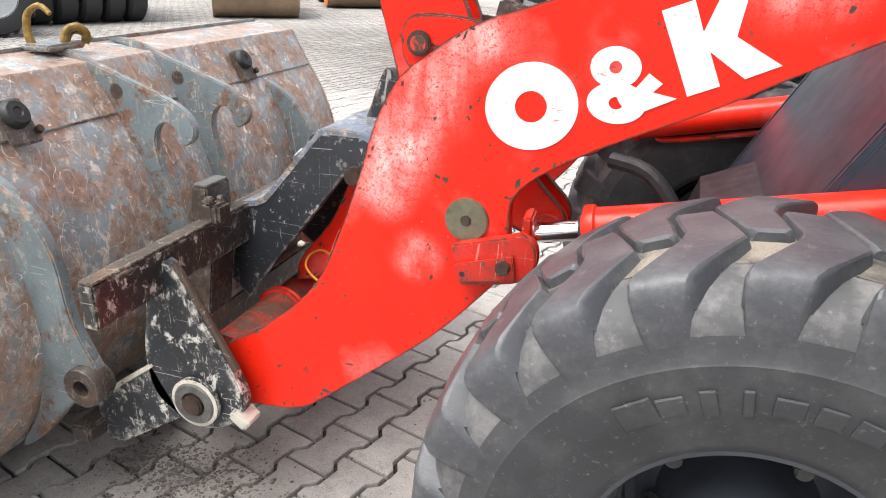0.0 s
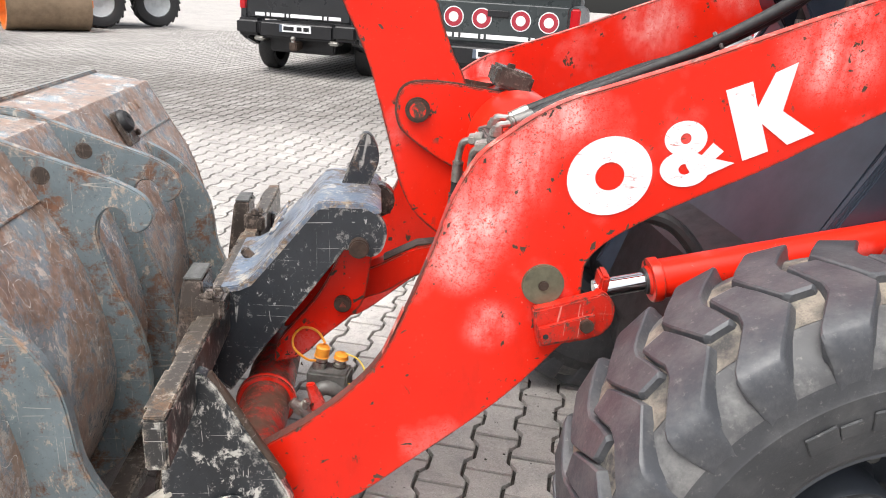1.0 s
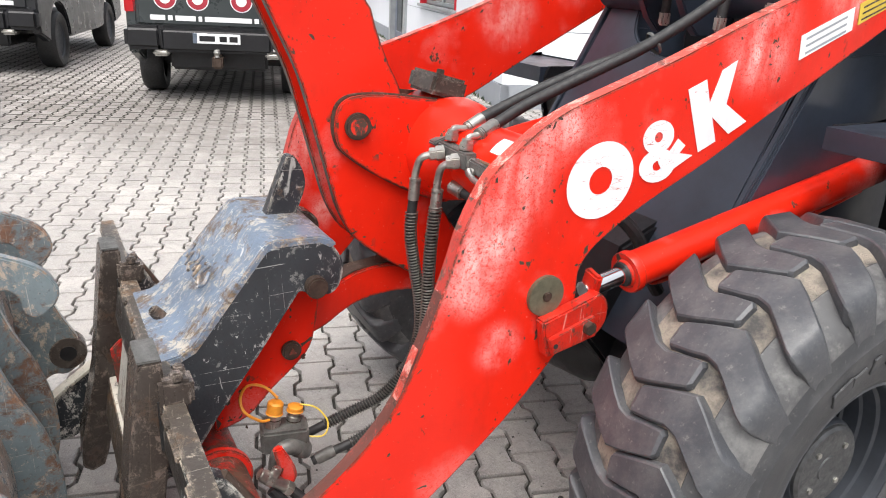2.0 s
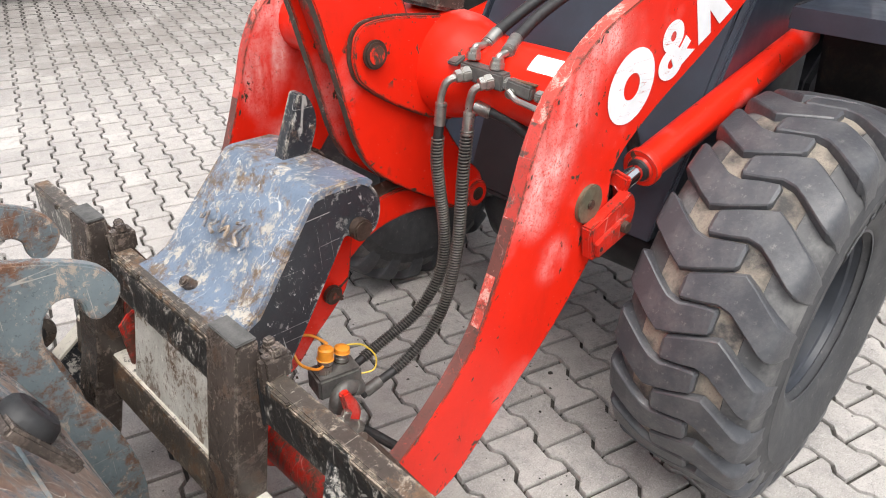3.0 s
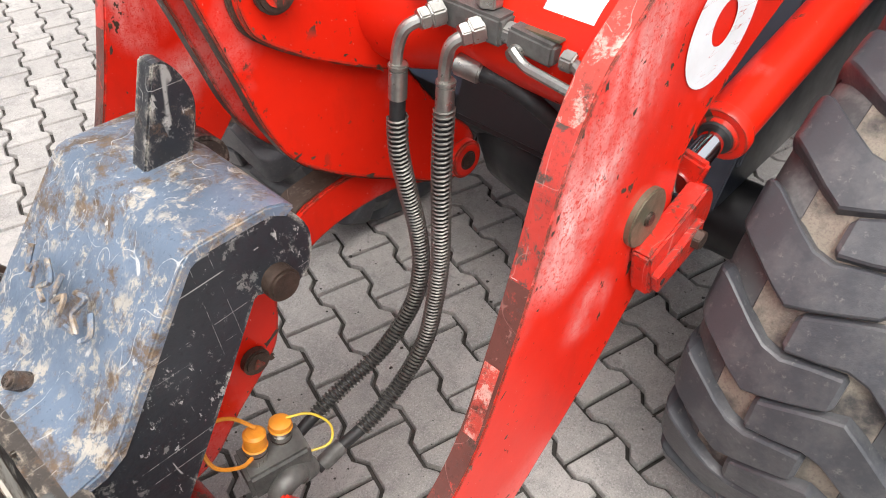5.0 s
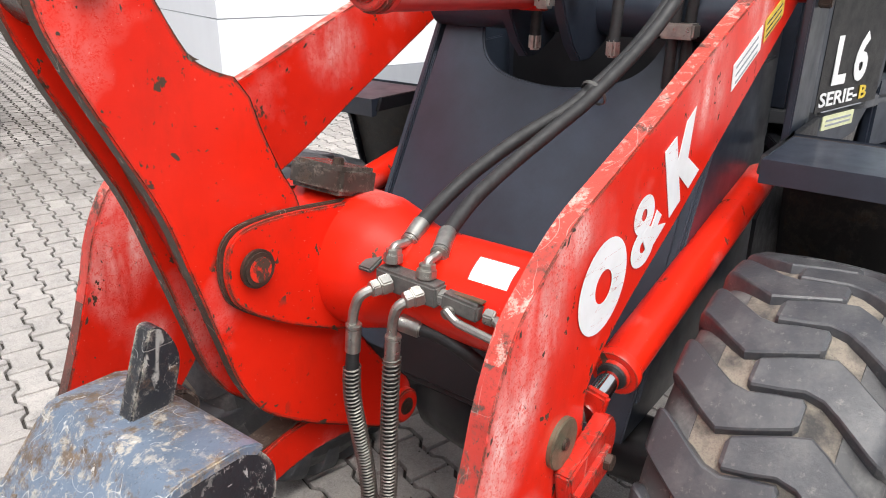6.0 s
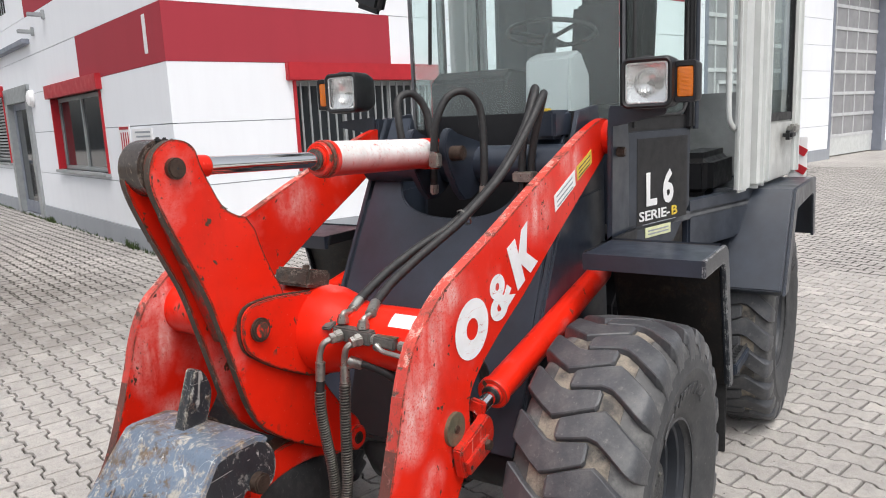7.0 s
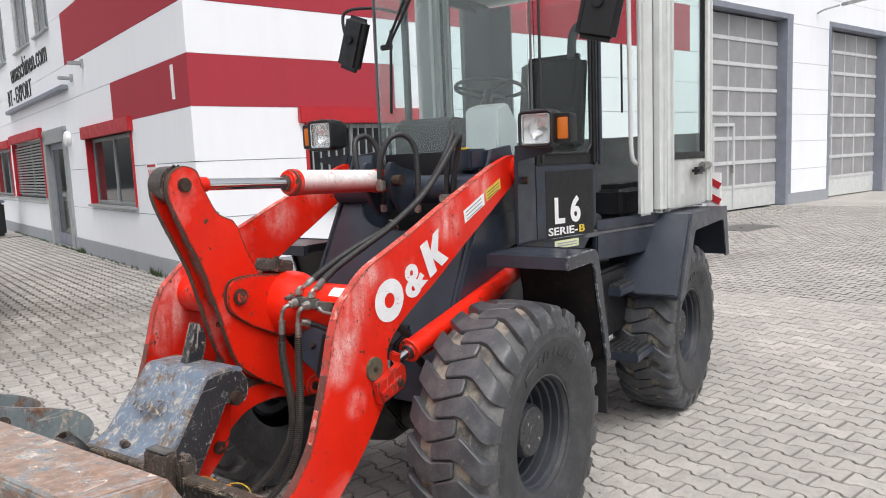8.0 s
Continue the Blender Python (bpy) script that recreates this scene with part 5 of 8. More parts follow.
# lower cross tube with bracket
cross = part("front_cross_tube", rod((-1.178, -0.285, 0.425), (-1.178, 0.705, 0.425), 0.064, None, 36), RED_DEEP, loader, "rubbed red lower cross tube")
part("tube_flange", rod((-1.178, -0.02, 0.425), (-1.178, 0.000, 0.425), 0.078, None, 36, 0.003), RED, cross)
BRACKET = curved([(-0.91, 0.90), (-0.912, 0.81), (-0.930, 0.692), (-0.962, 0.643), (-1.03, 0.582), (-1.09, 0.522), (-1.165, 0.500), (-1.15, 0.570), (-1.05, 0.700), (-0.99, 0.83), (-0.97, 0.90)], (0, 6, 10), 4)
for y0, y1 in both(0.058, 0.080):
    bracket = part("bracket", prism(BRACKET, y0, y1, 0.003), RED, loader, "red bracket with stud")
    s = -1 if y0 < YC else 1
    yo = y0 if s < 0 else y1
    chips(bracket, BRACKET, yo, s, 40, 41, lambda p: True, 0.015, 0.0035, 10)
    part("stud", rod((-0.985, yo + 0.002 * s, 0.682), (-0.985, yo + 0.020 * s, 0.682), 0.023, None, 24, 0.004), PIN, bracket)
    part("stud_core", rod((-0.985, yo + 0.018 * s, 0.682), (-0.985, yo + 0.024 * s, 0.682), 0.011, None, 3, 0.001), RED_DEEP, bracket)

# valve block with yellow-capped couplings
valve = sub("coupling_block", (-1.03, 0.0, 0.5), loader)
part("block", box((-1.015, 0.018, 0.478), (0.110, 0.070, 0.058), 0.006, Matrix.Rotation(radians(-12), 4, "Z")), STEEL_DULL, valve, "dull grey valve block")
for k, (x, y) in enumerate(((-1.034, 0.020), (-0.985, 0.024))):
    lean_c = Vector((0.16, 0.02, 1)).normalized()
    p0 = Vector((x - 0.010, y, 0.496 if k == 0 else 0.478))
    part("coupling", rod(p0, p0 + lean_c * 0.060, 0.0145, None, 20, 0.003), STEEL, valve, "zinc coupling")
    part("coupling_nut", nut(p0 + lean_c * 0.006, lean_c, 0.036, 0.018), STEEL, valve)
    part("coupling_sleeve", rod(p0 + lean_c * 0.020, p0 + lean_c * 0.046, 0.0175, None, 24, 0.003), STEEL, valve)
    part("coupling_groove", rod(p0 + lean_c * 0.031, p0 + lean_c * 0.034, 0.0178, None, 24), PIN, valve)
    part("cap", lathe([(0.0, 0.030), (0.014, 0.030), (0.0185, 0.026), (0.0185, 0.002), (0.0205, 0.0), (0.0, 0.0)], p0 + lean_c * (0.046 if k == 0 else 0.052), lean_c, 24) if k == 0 else lathe([(0.0, 0.014), (0.014, 0.014), (0.0185, 0.011), (0.0185, 0.002), (0.0205, 0.0), (0.0, 0.0)], p0 + lean_c * 0.056, lean_c, 24), ORANGE, valve, "orange rubber dust cap")
strap = curved([(-1.028, 0.020, 0.580), (-1.050, 0.050, 0.598), (-1.085, 0.058, 0.606), (-1.110, 0.035, 0.593), (-1.108, 0.012, 0.568), (-1.075, 0.005, 0.540), (-1.052, 0.010, 0.533)], (), 6, False)
part("cap_strap", sweep(strap, 0.0035, 6), ORANGE, valve, "orange rubber strap")
strap = curved([(-0.975, 0.020, 0.550), (-0.940, 0.005, 0.540), (-0.920, -0.018, 0.510), (-0.935, -0.028, 0.482), (-0.975, -0.010, 0.480)], (), 6, False)
part("cap_strap", sweep(strap, 0.0022, 6), YELLOW, valve, "yellow cap strap")
part("big_elbow", sweep(curved([(-1.050, -0.028, 0.425), (-1.044, -0.030, 0.462), (-1.020, -0.028, 0.474), (-0.985, -0.018, 0.455)], (), 4, False), 0.019, 14), STEEL_DULL, valve, "dull grey elbow")
part("elbow_collar", rod((-1.000, -0.022, 0.462), (-0.972, -0.014, 0.444), 0.0215, None, 20, 0.003), STEEL_DULL, valve)
part("lock_lever", prism(curved([(-1.070, 0.512), (-1.050, 0.516), (-1.020, 0.455), (-1.022, 0.415), (-1.060, 0.392), (-1.080, 0.405), (-1.058, 0.44)], (0, 1), 3), -0.082, -0.064, 0.004), RED, valve, "red locking lever")
part("tee", rod((-1.105, -0.088, 0.470), (-1.045, -0.096, 0.418), 0.014, None, 18, 0.003), STEEL, valve, "zinc tee fitting")
part("tee_nut", nut((-1.092, -0.090, 0.458), (0.7, -0.1, -0.6), 0.036, 0.022), STEEL, valve)
part("tee_nut", nut((-1.052, -0.095, 0.424), (0.7, -0.1, -0.6), 0.036, 0.022), STEEL, valve)
part("tee_branch", rod((-1.078, -0.092, 0.446), (-1.064, -0.092, 0.476), 0.011, None, 16, 0.003), STEEL, valve)
part("short_hose", sweep(curved([(-1.045, -0.096, 0.418), (-1.010, -0.120, 0.385), (-0.975, -0.165, 0.350), (-0.960, -0.225, 0.345), (-0.98, -0.285, 0.36)], (), 6, False), 0.0125), HOSE, valve)
part("short_hose", sweep(curved([(-1.080, -0.090, 0.420), (-1.045, -0.115, 0.375), (-1.005, -0.165, 0.335), (-0.985, -0.225, 0.325), (-1.0, -0.285, 0.335)], (), 6, False), 0.0125), HOSE, valve)

# work hoses in wire springs
HOSE_A = curved([(-0.955, 0.050, 0.440), (-0.92, 0.053, 0.448), (-0.837, 0.050, 0.474), (-0.755, 0.033, 0.515), (-0.694, 0.011, 0.601), (-0.675, 0.001, 0.691), (-0.681, -0.002, 0.782), (-0.701, -0.007, 0.871), (-0.717, -0.011, 0.961), (-0.716, -0.017, 1.050)], (), 8, False)
HOSE_B = curved([(-0.955, -0.003, 0.398), (-0.92, -0.006, 0.410), (-0.839, -0.021, 0.442), (-0.763, -0.030, 0.494), (-0.717, -0.044, 0.572), (-0.700, -0.054, 0.662), (-0.695, -0.065, 0.758), (-0.699, -0.074, 0.856), (-0.699, -0.078, 0.952), (-0.694, -0.081, 1.040)], (), 8, False)
hoses = sub("work_hose_pair", (-0.70, -0.05, 0.8), loader)
for k, line in enumerate((HOSE_A, HOSE_B)):
    part("hose", sweep(line, 0.0112, 12), HOSE, hoses)
    turns = line[10:-4] if k == 0 else line[14:]
    part("spring", coil(turns, 0.0142, 0.0019, 0.0076), SPRING, hoses, "grey wire spring round the hose")
    end, before = line[-1], line[-3]
    d = (end - before).normalized()
    part("ferrule", rod(end - d * 0.012, end + d * 0.034, 0.0128, None, 20, 0.002), STEEL, hoses)
    part("ferrule_ring", rod(end + d * 0.033, end + d * 0.041, 0.0135, None, 20, 0.002), STEEL, hoses)
part("foot_ferrule", rod((-0.945, -0.004, 0.402), (-0.900, -0.010, 0.418), 0.015, None, 20, 0.002), STEEL_DULL, hoses)
pipe = sub("pipe_manifold", (-0.65, -0.09, 1.15), loader)
part("elbow", sweep(curved([HOSE_A[-1] + Vector((0.0, 0, 0.036)), (-0.712, -0.020, 1.115), (-0.704, -0.030, 1.140), (-0.672, -0.048, 1.150)], (), 5, False), 0.0085), STEEL, pipe)
part("elbow", sweep(curved([HOSE_B[-1] + Vector((0.0, 0, 0.036)), (-0.692, -0.083, 1.105), (-0.688, -0.092, 1.132), (-0.664, -0.112, 1.146)], (), 5, False), 0.0085), STEEL, pipe)
part("body", bar((-0.648, -0.022, 1.154), (-0.648, -0.145, 1.150), 0.034, 0.036, 0.004), STEEL_DULL, pipe)
part("flange", box((-0.652, -0.004, 1.170), (0.040, 0.028, 0.010), 0.003, Matrix.Rotation(radians(-20), 4, "Y")), STEEL_DULL, pipe)
for p, a, w, h in (((-0.663, -0.053, 1.152), (-1, 0.42, -0.12), 0.036, 0.020), ((-0.681, -0.045, 1.149), (-1, 0.42, -0.12), 0.030, 0.014), ((-0.660, -0.115, 1.148), (-1, 0.5, -0.16), 0.036, 0.018), ((-0.675, -0.107, 1.145), (-1, 0.5, -0.16), 0.030, 0.012),
                   ((-0.640, -0.040, 1.176), (0.1, 0, 1), 0.034, 0.016), ((-0.638, -0.040, 1.188), (0.1, 0, 1), 0.028, 0.012), ((-0.645, -0.112, 1.170), (0.1, 0, 1), 0.034, 0.016), ((-0.643, -0.112, 1.182), (0.1, 0, 1), 0.028, 0.012),
                   ((-0.648, -0.140, 1.148), (0.05, -1, -0.05), 0.030, 0.018), ((-0.647, -0.225, 1.140), (0.05, -1, -0.05), 0.028, 0.018)):
    part("fitting_nut", nut(p, a, w, h), STEEL, pipe)
part("ball_valve", bar((-0.648, -0.150, 1.148), (-0.647, -0.218, 1.142), 0.026, 0.028, 0.004), STEEL_DULL, pipe, "dull ball valve body")
part("valve_plate", box((-0.640, -0.188, 1.159), (0.020, 0.066, 0.003), 0.001), BRASS, pipe)
part("valve_stem", rod((-0.660, -0.170, 1.138), (-0.674, -0.171, 1.134), 0.010, None, 18, 0.002), STEEL, pipe)
part("valve_lever", sweep(curved([(-0.671, -0.170, 1.142), (-0.674, -0.192, 1.130), (-0.678, -0.225, 1.128), (-0.680, -0.270, 1.124)], (), 5, False), 0.0065, 8), STEEL, pipe, "steel tap handle")
part("tail_pipe", sweep(curved([(-0.647, -0.232, 1.139), (-0.650, -0.250, 1.136), (-0.660, -0.266, 1.120), (-0.662, -0.278, 1.10)], (), 4, False), 0.008), STEEL, pipe)
for p0, c0, c1 in (((-0.639, -0.040, 1.190), (-0.600, -0.043, 1.203), (-0.560, -0.037, 1.222)), ((-0.643, -0.112, 1.184), (-0.612, -0.114, 1.203), (-0.562, -0.092, 1.218))):
    p0, c0, c1 = Vector(p0), Vector(c0), Vector(c1)
    part("riser", sweep(curved([p0, p0 + Vector((0.004, 0, 0.012)), c0 * 0.6 + p0 * 0.4 + Vector((0, 0, 0.004)), c0], (), 4, False), 0.0078), STEEL, pipe)
    part("crimp", rod(c0, c1, 0.0150, None, 20, 0.003), STEEL, pipe)
    part("crimp_ring", rod(c0 - (c1 - c0) * 0.12, c0 + (c1 - c0) * 0.03, 0.0155, None, 20, 0.002), STEEL, pipe)
part("return_hose", sweep(curved([(-0.638, -0.075, 1.072), (-0.622, -0.115, 1.062), (-0.610, -0.165, 1.040), (-0.580, -0.215, 0.985), (-0.54, -0.245, 0.90), (-0.48, -0.25, 0.80)], (), 6, False), 0.0125, 12), HOSE, pipe, "grey return hose under the tube")
part("return_fitting", rod((-0.642, -0.055, 1.075), (-0.632, -0.092, 1.068), 0.016, None, 18, 0.003), STEEL, pipe)
up = sub("upper_hose_pair", (-0.2, -0.1, 1.4), loader)
UP_A = curved([(-0.562, -0.037, 1.221), (-0.50, -0.038, 1.248), (-0.42, -0.050, 1.285), (-0.32, -0.082, 1.332), (-0.205, -0.130, 1.385), (-0.05, -0.18, 1.49), (0.08, -0.215, 1.63), (0.165, -0.225, 1.755), (0.215, -0.20, 1.775), (0.24, -0.165, 1.70), (0.245, -0.135, 1.55), (0.245, -0.13, 1.35)], (), 8, False)
UP_B = curved([(-0.564, -0.093, 1.217), (-0.49, -0.092, 1.255), (-0.40, -0.105, 1.297), (-0.30, -0.132, 1.347), (-0.20, -0.162, 1.402), (-0.04, -0.205, 1.515), (0.08, -0.235, 1.645), (0.16, -0.25, 1.74), (0.215, -0.235, 1.757), (0.25, -0.20, 1.69), (0.26, -0.165, 1.55), (0.26, -0.16, 1.35)], (), 8, False)
for line in (UP_A, UP_B):
    part("hose", sweep(line, 0.0132, 12), HOSE, up)
part("tie", lathe([(0.0265, -0.004), (0.0285, 0), (0.0265, 0.004)], (-0.185, -0.150, 1.3985), (0.6, -0.2, 0.40), 20), STEEL_DULL, up)
part("hose_clamp", box((0.245, -0.145, 1.482), (0.05, 0.08, 0.035), 0.005), STEEL, up)
for line in ([(0.055, 0.105, 1.585), (0.05, 0.09, 1.68), (0.085, 0.06, 1.765), (0.14, 0.02, 1.78), (0.18, -0.01, 1.72), (0.18, -0.02, 1.58), (0.17, -0.02, 1.44)],
             [(0.06, 0.235, 1.585), (0.06, 0.25, 1.68), (0.09, 0.27, 1.765), (0.15, 0.25, 1.785), (0.19, 0.22, 1.72), (0.19, 0.20, 1.58), (0.19, 0.20, 1.44)]):
    part("loop_hose", sweep(curved(line, (), 7, False), 0.0135, 12), HOSE, up)
for p in ((0.17, -0.02, 1.44), (0.19, 0.20, 1.44)):
    part("hose_fitting", nut(Vector(p) - Vector((0, 0, 0.02)), (0, 0, 1), 0.036, 0.04), STEEL, up)

# front frame: leaning front panel with a rounded notch, tower plates, cross tube
tower = sub("front_frame", (0.3, YC, 1.0), loader)


def lean(z):
    return 0.065 + 0.545 * (z - 0.986)


PY0, PY1 = -0.262, 0.592
notch = [(PY1 - 0.02, 1.70)] + [(PY1 - 0.115, 1.70), (PY1 - 0.135, 1.55), (PY1 - 0.145, 1.47), (PY1 - 0.18, 1.39), (PY1 - 0.25, 1.345), (PY1 - 0.36, 1.325)]
right = [(2 * YC - y, z) for y, z in reversed(notch)]
edge = [(PY0, 0.62), (PY1, 0.62)] + notch + right
front_line = curved([Vector((y, z)) for y, z in edge], (0, 1, 2, 3, len(edge) - 2, len(edge) - 1), 4)
vs = [(lean(p[1]), p[0], p[1]) for p in front_line] + [(lean(p[1]) + 0.016, p[0], p[1]) for p in front_line]
n = len(front_line)
bm = mesh_of(vs, [tuple(range(n)), tuple(range(2 * n - 1, n - 1, -1))] + [(i, i + n, (i + 1) % n + n, (i + 1) % n) for i in range(n)])
bevel_new(bm, 0, 0.004, 2, 50)
part("front_panel", bm, NAVY, tower, "dark leaning front panel with rounded notch")
TOWER = [(lean(0.62), 0.62), (lean(1.70), 1.70), (0.64, 1.72), (0.70, 1.5), (0.74, 0.62)]
for y0, y1 in both(PY0, PY0 + 0.018):
    part("tower_plate", prism(TOWER, y0, y1, 0.003), NAVY, tower)
for y0, y1 in both(-0.270, -0.237):
    part("side_fairing", prism([(lean(0.70) + 0.012, 0.70), (lean(1.38) + 0.012, 1.38), (0.66, 1.40), (0.70, 0.70)], y0, y1, 0.004), NAVY, tower)
part("cross_tube", rod((0.33, PY0, 1.52), (0.33, PY1, 1.52), 0.068, None, 36), NAVY, tower, "dark cross tube")
part("bracket", prism(curved([(0.09, 1.63), (0.125, 1.66), (0.17, 1.64), (0.34, 1.60), (0.34, 1.44), (0.20, 1.40), (0.09, 1.55)], (3, 4), 3), 0.075, 0.105, 0.004), NAVY, tower)
part("bracket", prism(curved([(0.09, 1.63), (0.125, 1.66), (0.17, 1.64), (0.34, 1.60), (0.34, 1.44), (0.20, 1.40), (0.09, 1.55)], (3, 4), 3), 0.225, 0.255, 0.004), NAVY, tower)
part("rear_wall", box((0.68, YC, 1.15), (0.03, 0.76, 1.1), 0.004), BLACK, tower)
part("belly", box((0.30, YC, 0.62), (0.72, 0.50, 0.30), 0.02), NAVY, tower)
part("axle", rod((0.0, -0.50, 0.53), (0.0, 0.83, 0.53), 0.085, None, 28, 0.01), BLACK, tower)
part("axle_housing", lathe([(0.0, -0.22), (0.10, -0.21), (0.16, -0.13), (0.18, 0), (0.16, 0.13), (0.10, 0.21), (0.0, 0.22)], (0.0, YC, 0.53), (0, 1, 0), 28), BLACK, tower)
part("frame_nose", prism([(-0.18, 0.60), (-0.10, 0.86), (0.10, 0.95), (0.30, 0.95), (0.30, 0.45), (-0.05, 0.45)], -0.06, 0.39, 0.01), BLACK, tower)
part("guard_pipe", sweep(curved([(-0.30, -0.10, 1.00), (-0.22, -0.14, 0.99), (-0.16, -0.17, 0.93), (-0.13, -0.18, 0.85), (-0.08, -0.19, 0.78)], (), 6, False), 0.018), HOSE, tower)
for y in (-0.16, 0.05, 0.28, 0.49):
    part("frame_bolt", nut((lean(0.78) - 0.002, y, 0.78), (-1, 0, 0.5), 0.03, 0.016), PIN, tower)
for y0, y1 in both(-0.365, -0.345):
    s = -1 if y0 < YC else 1
    yo = (y0 + y1) / 2
    part("pivot_plate", prism(curved([(0.50, 1.20), (0.515, 1.66), (0.56, 1.70), (0.64, 1.70), (0.69, 1.62), (0.70, 1.20)], (0, 5), 3), y0, y1, 0.004), NAVY, tower)
    ARM_FACE = [(yo, 1.712), (yo + s * 0.19, 1.700), (yo + s * 0.205, 1.692), (yo + s * 0.200, 1.674), (yo + s * 0.03, 1.640), (yo, 1.640)]
    vs = [(0.505, p, q) for p, q in ARM_FACE] + [(0.515, p, q) for p, q in ARM_FACE]
    bm = mesh_of(vs, [tuple(range(6)), tuple(range(11, 5, -1))] + [(i, i + 6, (i + 1) % 6 + 6, (i + 1) % 6) for i in range(6)])
    bevel_new(bm, 0, 0.003)
    part("lamp_arm", bm, NAVY, tower, "tapered lamp bracket")
    part("arm_top", plan([(0.512, yo), (0.512, yo + s * 0.19), (0.545, yo + s * 0.20), (0.61, yo + s * 0.04), (0.61, yo)], 1.690, 1.700, 0.003), NAVY, tower)
    part("hinge_bolt", nut((0.56, yo + s * 0.010, 1.545), (0, s, 0), 0.04, 0.03), PIN, tower)
part("cap_block", box((0.40, -0.165, 1.655), (0.16, 0.12, 0.10), 0.012), NAVY, tower)
part("lock_tab", box((0.34, -0.165, 1.707), (0.03, 0.07, 0.010), 0.003), YELLOW, tower, "yellow locking tab")


def rounded(w, h, r, k=5):
    """A rectangle with rounded corners, as (y, z) round the origin."""
    out = []
    for cy, cz, a0 in ((1, 1, 0), (-1, 1, 90), (-1, -1, 180), (1, -1, 270)):
        for j in range(k + 1):
            a = radians(a0 + 90 * j / k)
            out.append((cy * (w / 2 - r) + r * math.cos(a), cz * (h / 2 - r) + r * math.sin(a)))
    return out


def shells(rings, yc, z, close=False):
    """Skin over rounded rectangles given as (x, width, height, corner)."""
    loops = [[(x, yc + y, z + v) for y, v in rounded(w, h, r)] for x, w, h, r in rings]
    n = len(loops[0])
    faces = [(k * n + i, k * n + (i + 1) % n, (k + 1) * n + (i + 1) % n, (k + 1) * n + i) for k in range(len(loops) - 1) for i in range(n)]
    if close:
        faces += [tuple(range(n)), tuple(range(len(loops) * n - 1, (len(loops) - 1) * n - 1, -1))]
    bm = mesh_of([p for ring in loops for p in ring], faces)
    bmesh.ops.recalc_face_normals(bm, faces=bm.faces)
    return bm


def headlight(s):
    yc = -0.518 if s < 0 else 0.800
    z = 1.780 if s < 0 else 1.820
    lamp_root = sub("headlight", (0.5, yc, z), loader)
    part("housing", shells([(0.416, 0.142, 0.134, 0.014), (0.404, 0.146, 0.138, 0.016), (0.400, 0.160, 0.152, 0.022), (0.404, 0.172, 0.164, 0.026), (0.425, 0.178, 0.170, 0.028), (0.500, 0.172, 0.164, 0.028), (0.546, 0.150, 0.140, 0.030), (0.550, 0.10, 0.09, 0.03)], yc, z), BLACK, lamp_root)
    part("housing_back", shells([(0.552, 0.12, 0.11, 0.03), (0.546, 0.12, 0.11, 0.03)], yc, z, True), BLACK, lamp_root)
    part("reflector", lathe([(0.006, 0.052), (0.016, 0.050), (0.028, 0.045), (0.040, 0.036), (0.050, 0.026), (0.0505, 0.016), (0.066, 0.012), (0.090, 0.004)], (0.420, yc, z), (1, 0, 0), 40), REFLECTOR, lamp_root)
    part("bulb", rod((0.468, yc, z), (0.440, yc, z), 0.008, 0.006, 16, 0.003), STEEL, lamp_root)
    part("lens_rim", shells([(0.412, 0.142, 0.134, 0.014), (0.4065, 0.142, 0.134, 0.014), (0.4055, 0.138, 0.130, 0.013), (0.4065, 0.130, 0.122, 0.011), (0.412, 0.130, 0.122, 0.011)], yc, z), CLEAR_RIM, lamp_root)
    part("lens", shells([(0.413, 0.136, 0.128, 0.012), (0.408, 0.136, 0.128, 0.012), (0.4065, 0.10, 0.09, 0.012), (0.406, 0.05, 0.04, 0.012)], yc, z, True), LAMP_GLASS, lamp_root, "clear fluted headlight lens").visible_shadow = False
    iy = yc + s * 0.120
    part("indicator_base", shells([(0.436, 0.052, 0.098, 0.006), (0.432, 0.056, 0.102, 0.008), (0.432, 0.070, 0.130, 0.010), (0.440, 0.076, 0.136, 0.012), (0.510, 0.070, 0.128, 0.012), (0.515, 0.04, 0.09, 0.012)], iy, z - 0.002), BLACK, lamp_root)
    part("indicator", shells([(0.462, 0.058, 0.104, 0.006), (0.441, 0.058, 0.104, 0.006), (0.434, 0.050, 0.094, 0.008), (0.432, 0.02, 0.05, 0.006)], iy, z - 0.002, True), AMBER, lamp_root, "amber turn lamp")


headlight(-1)
headlight(1)

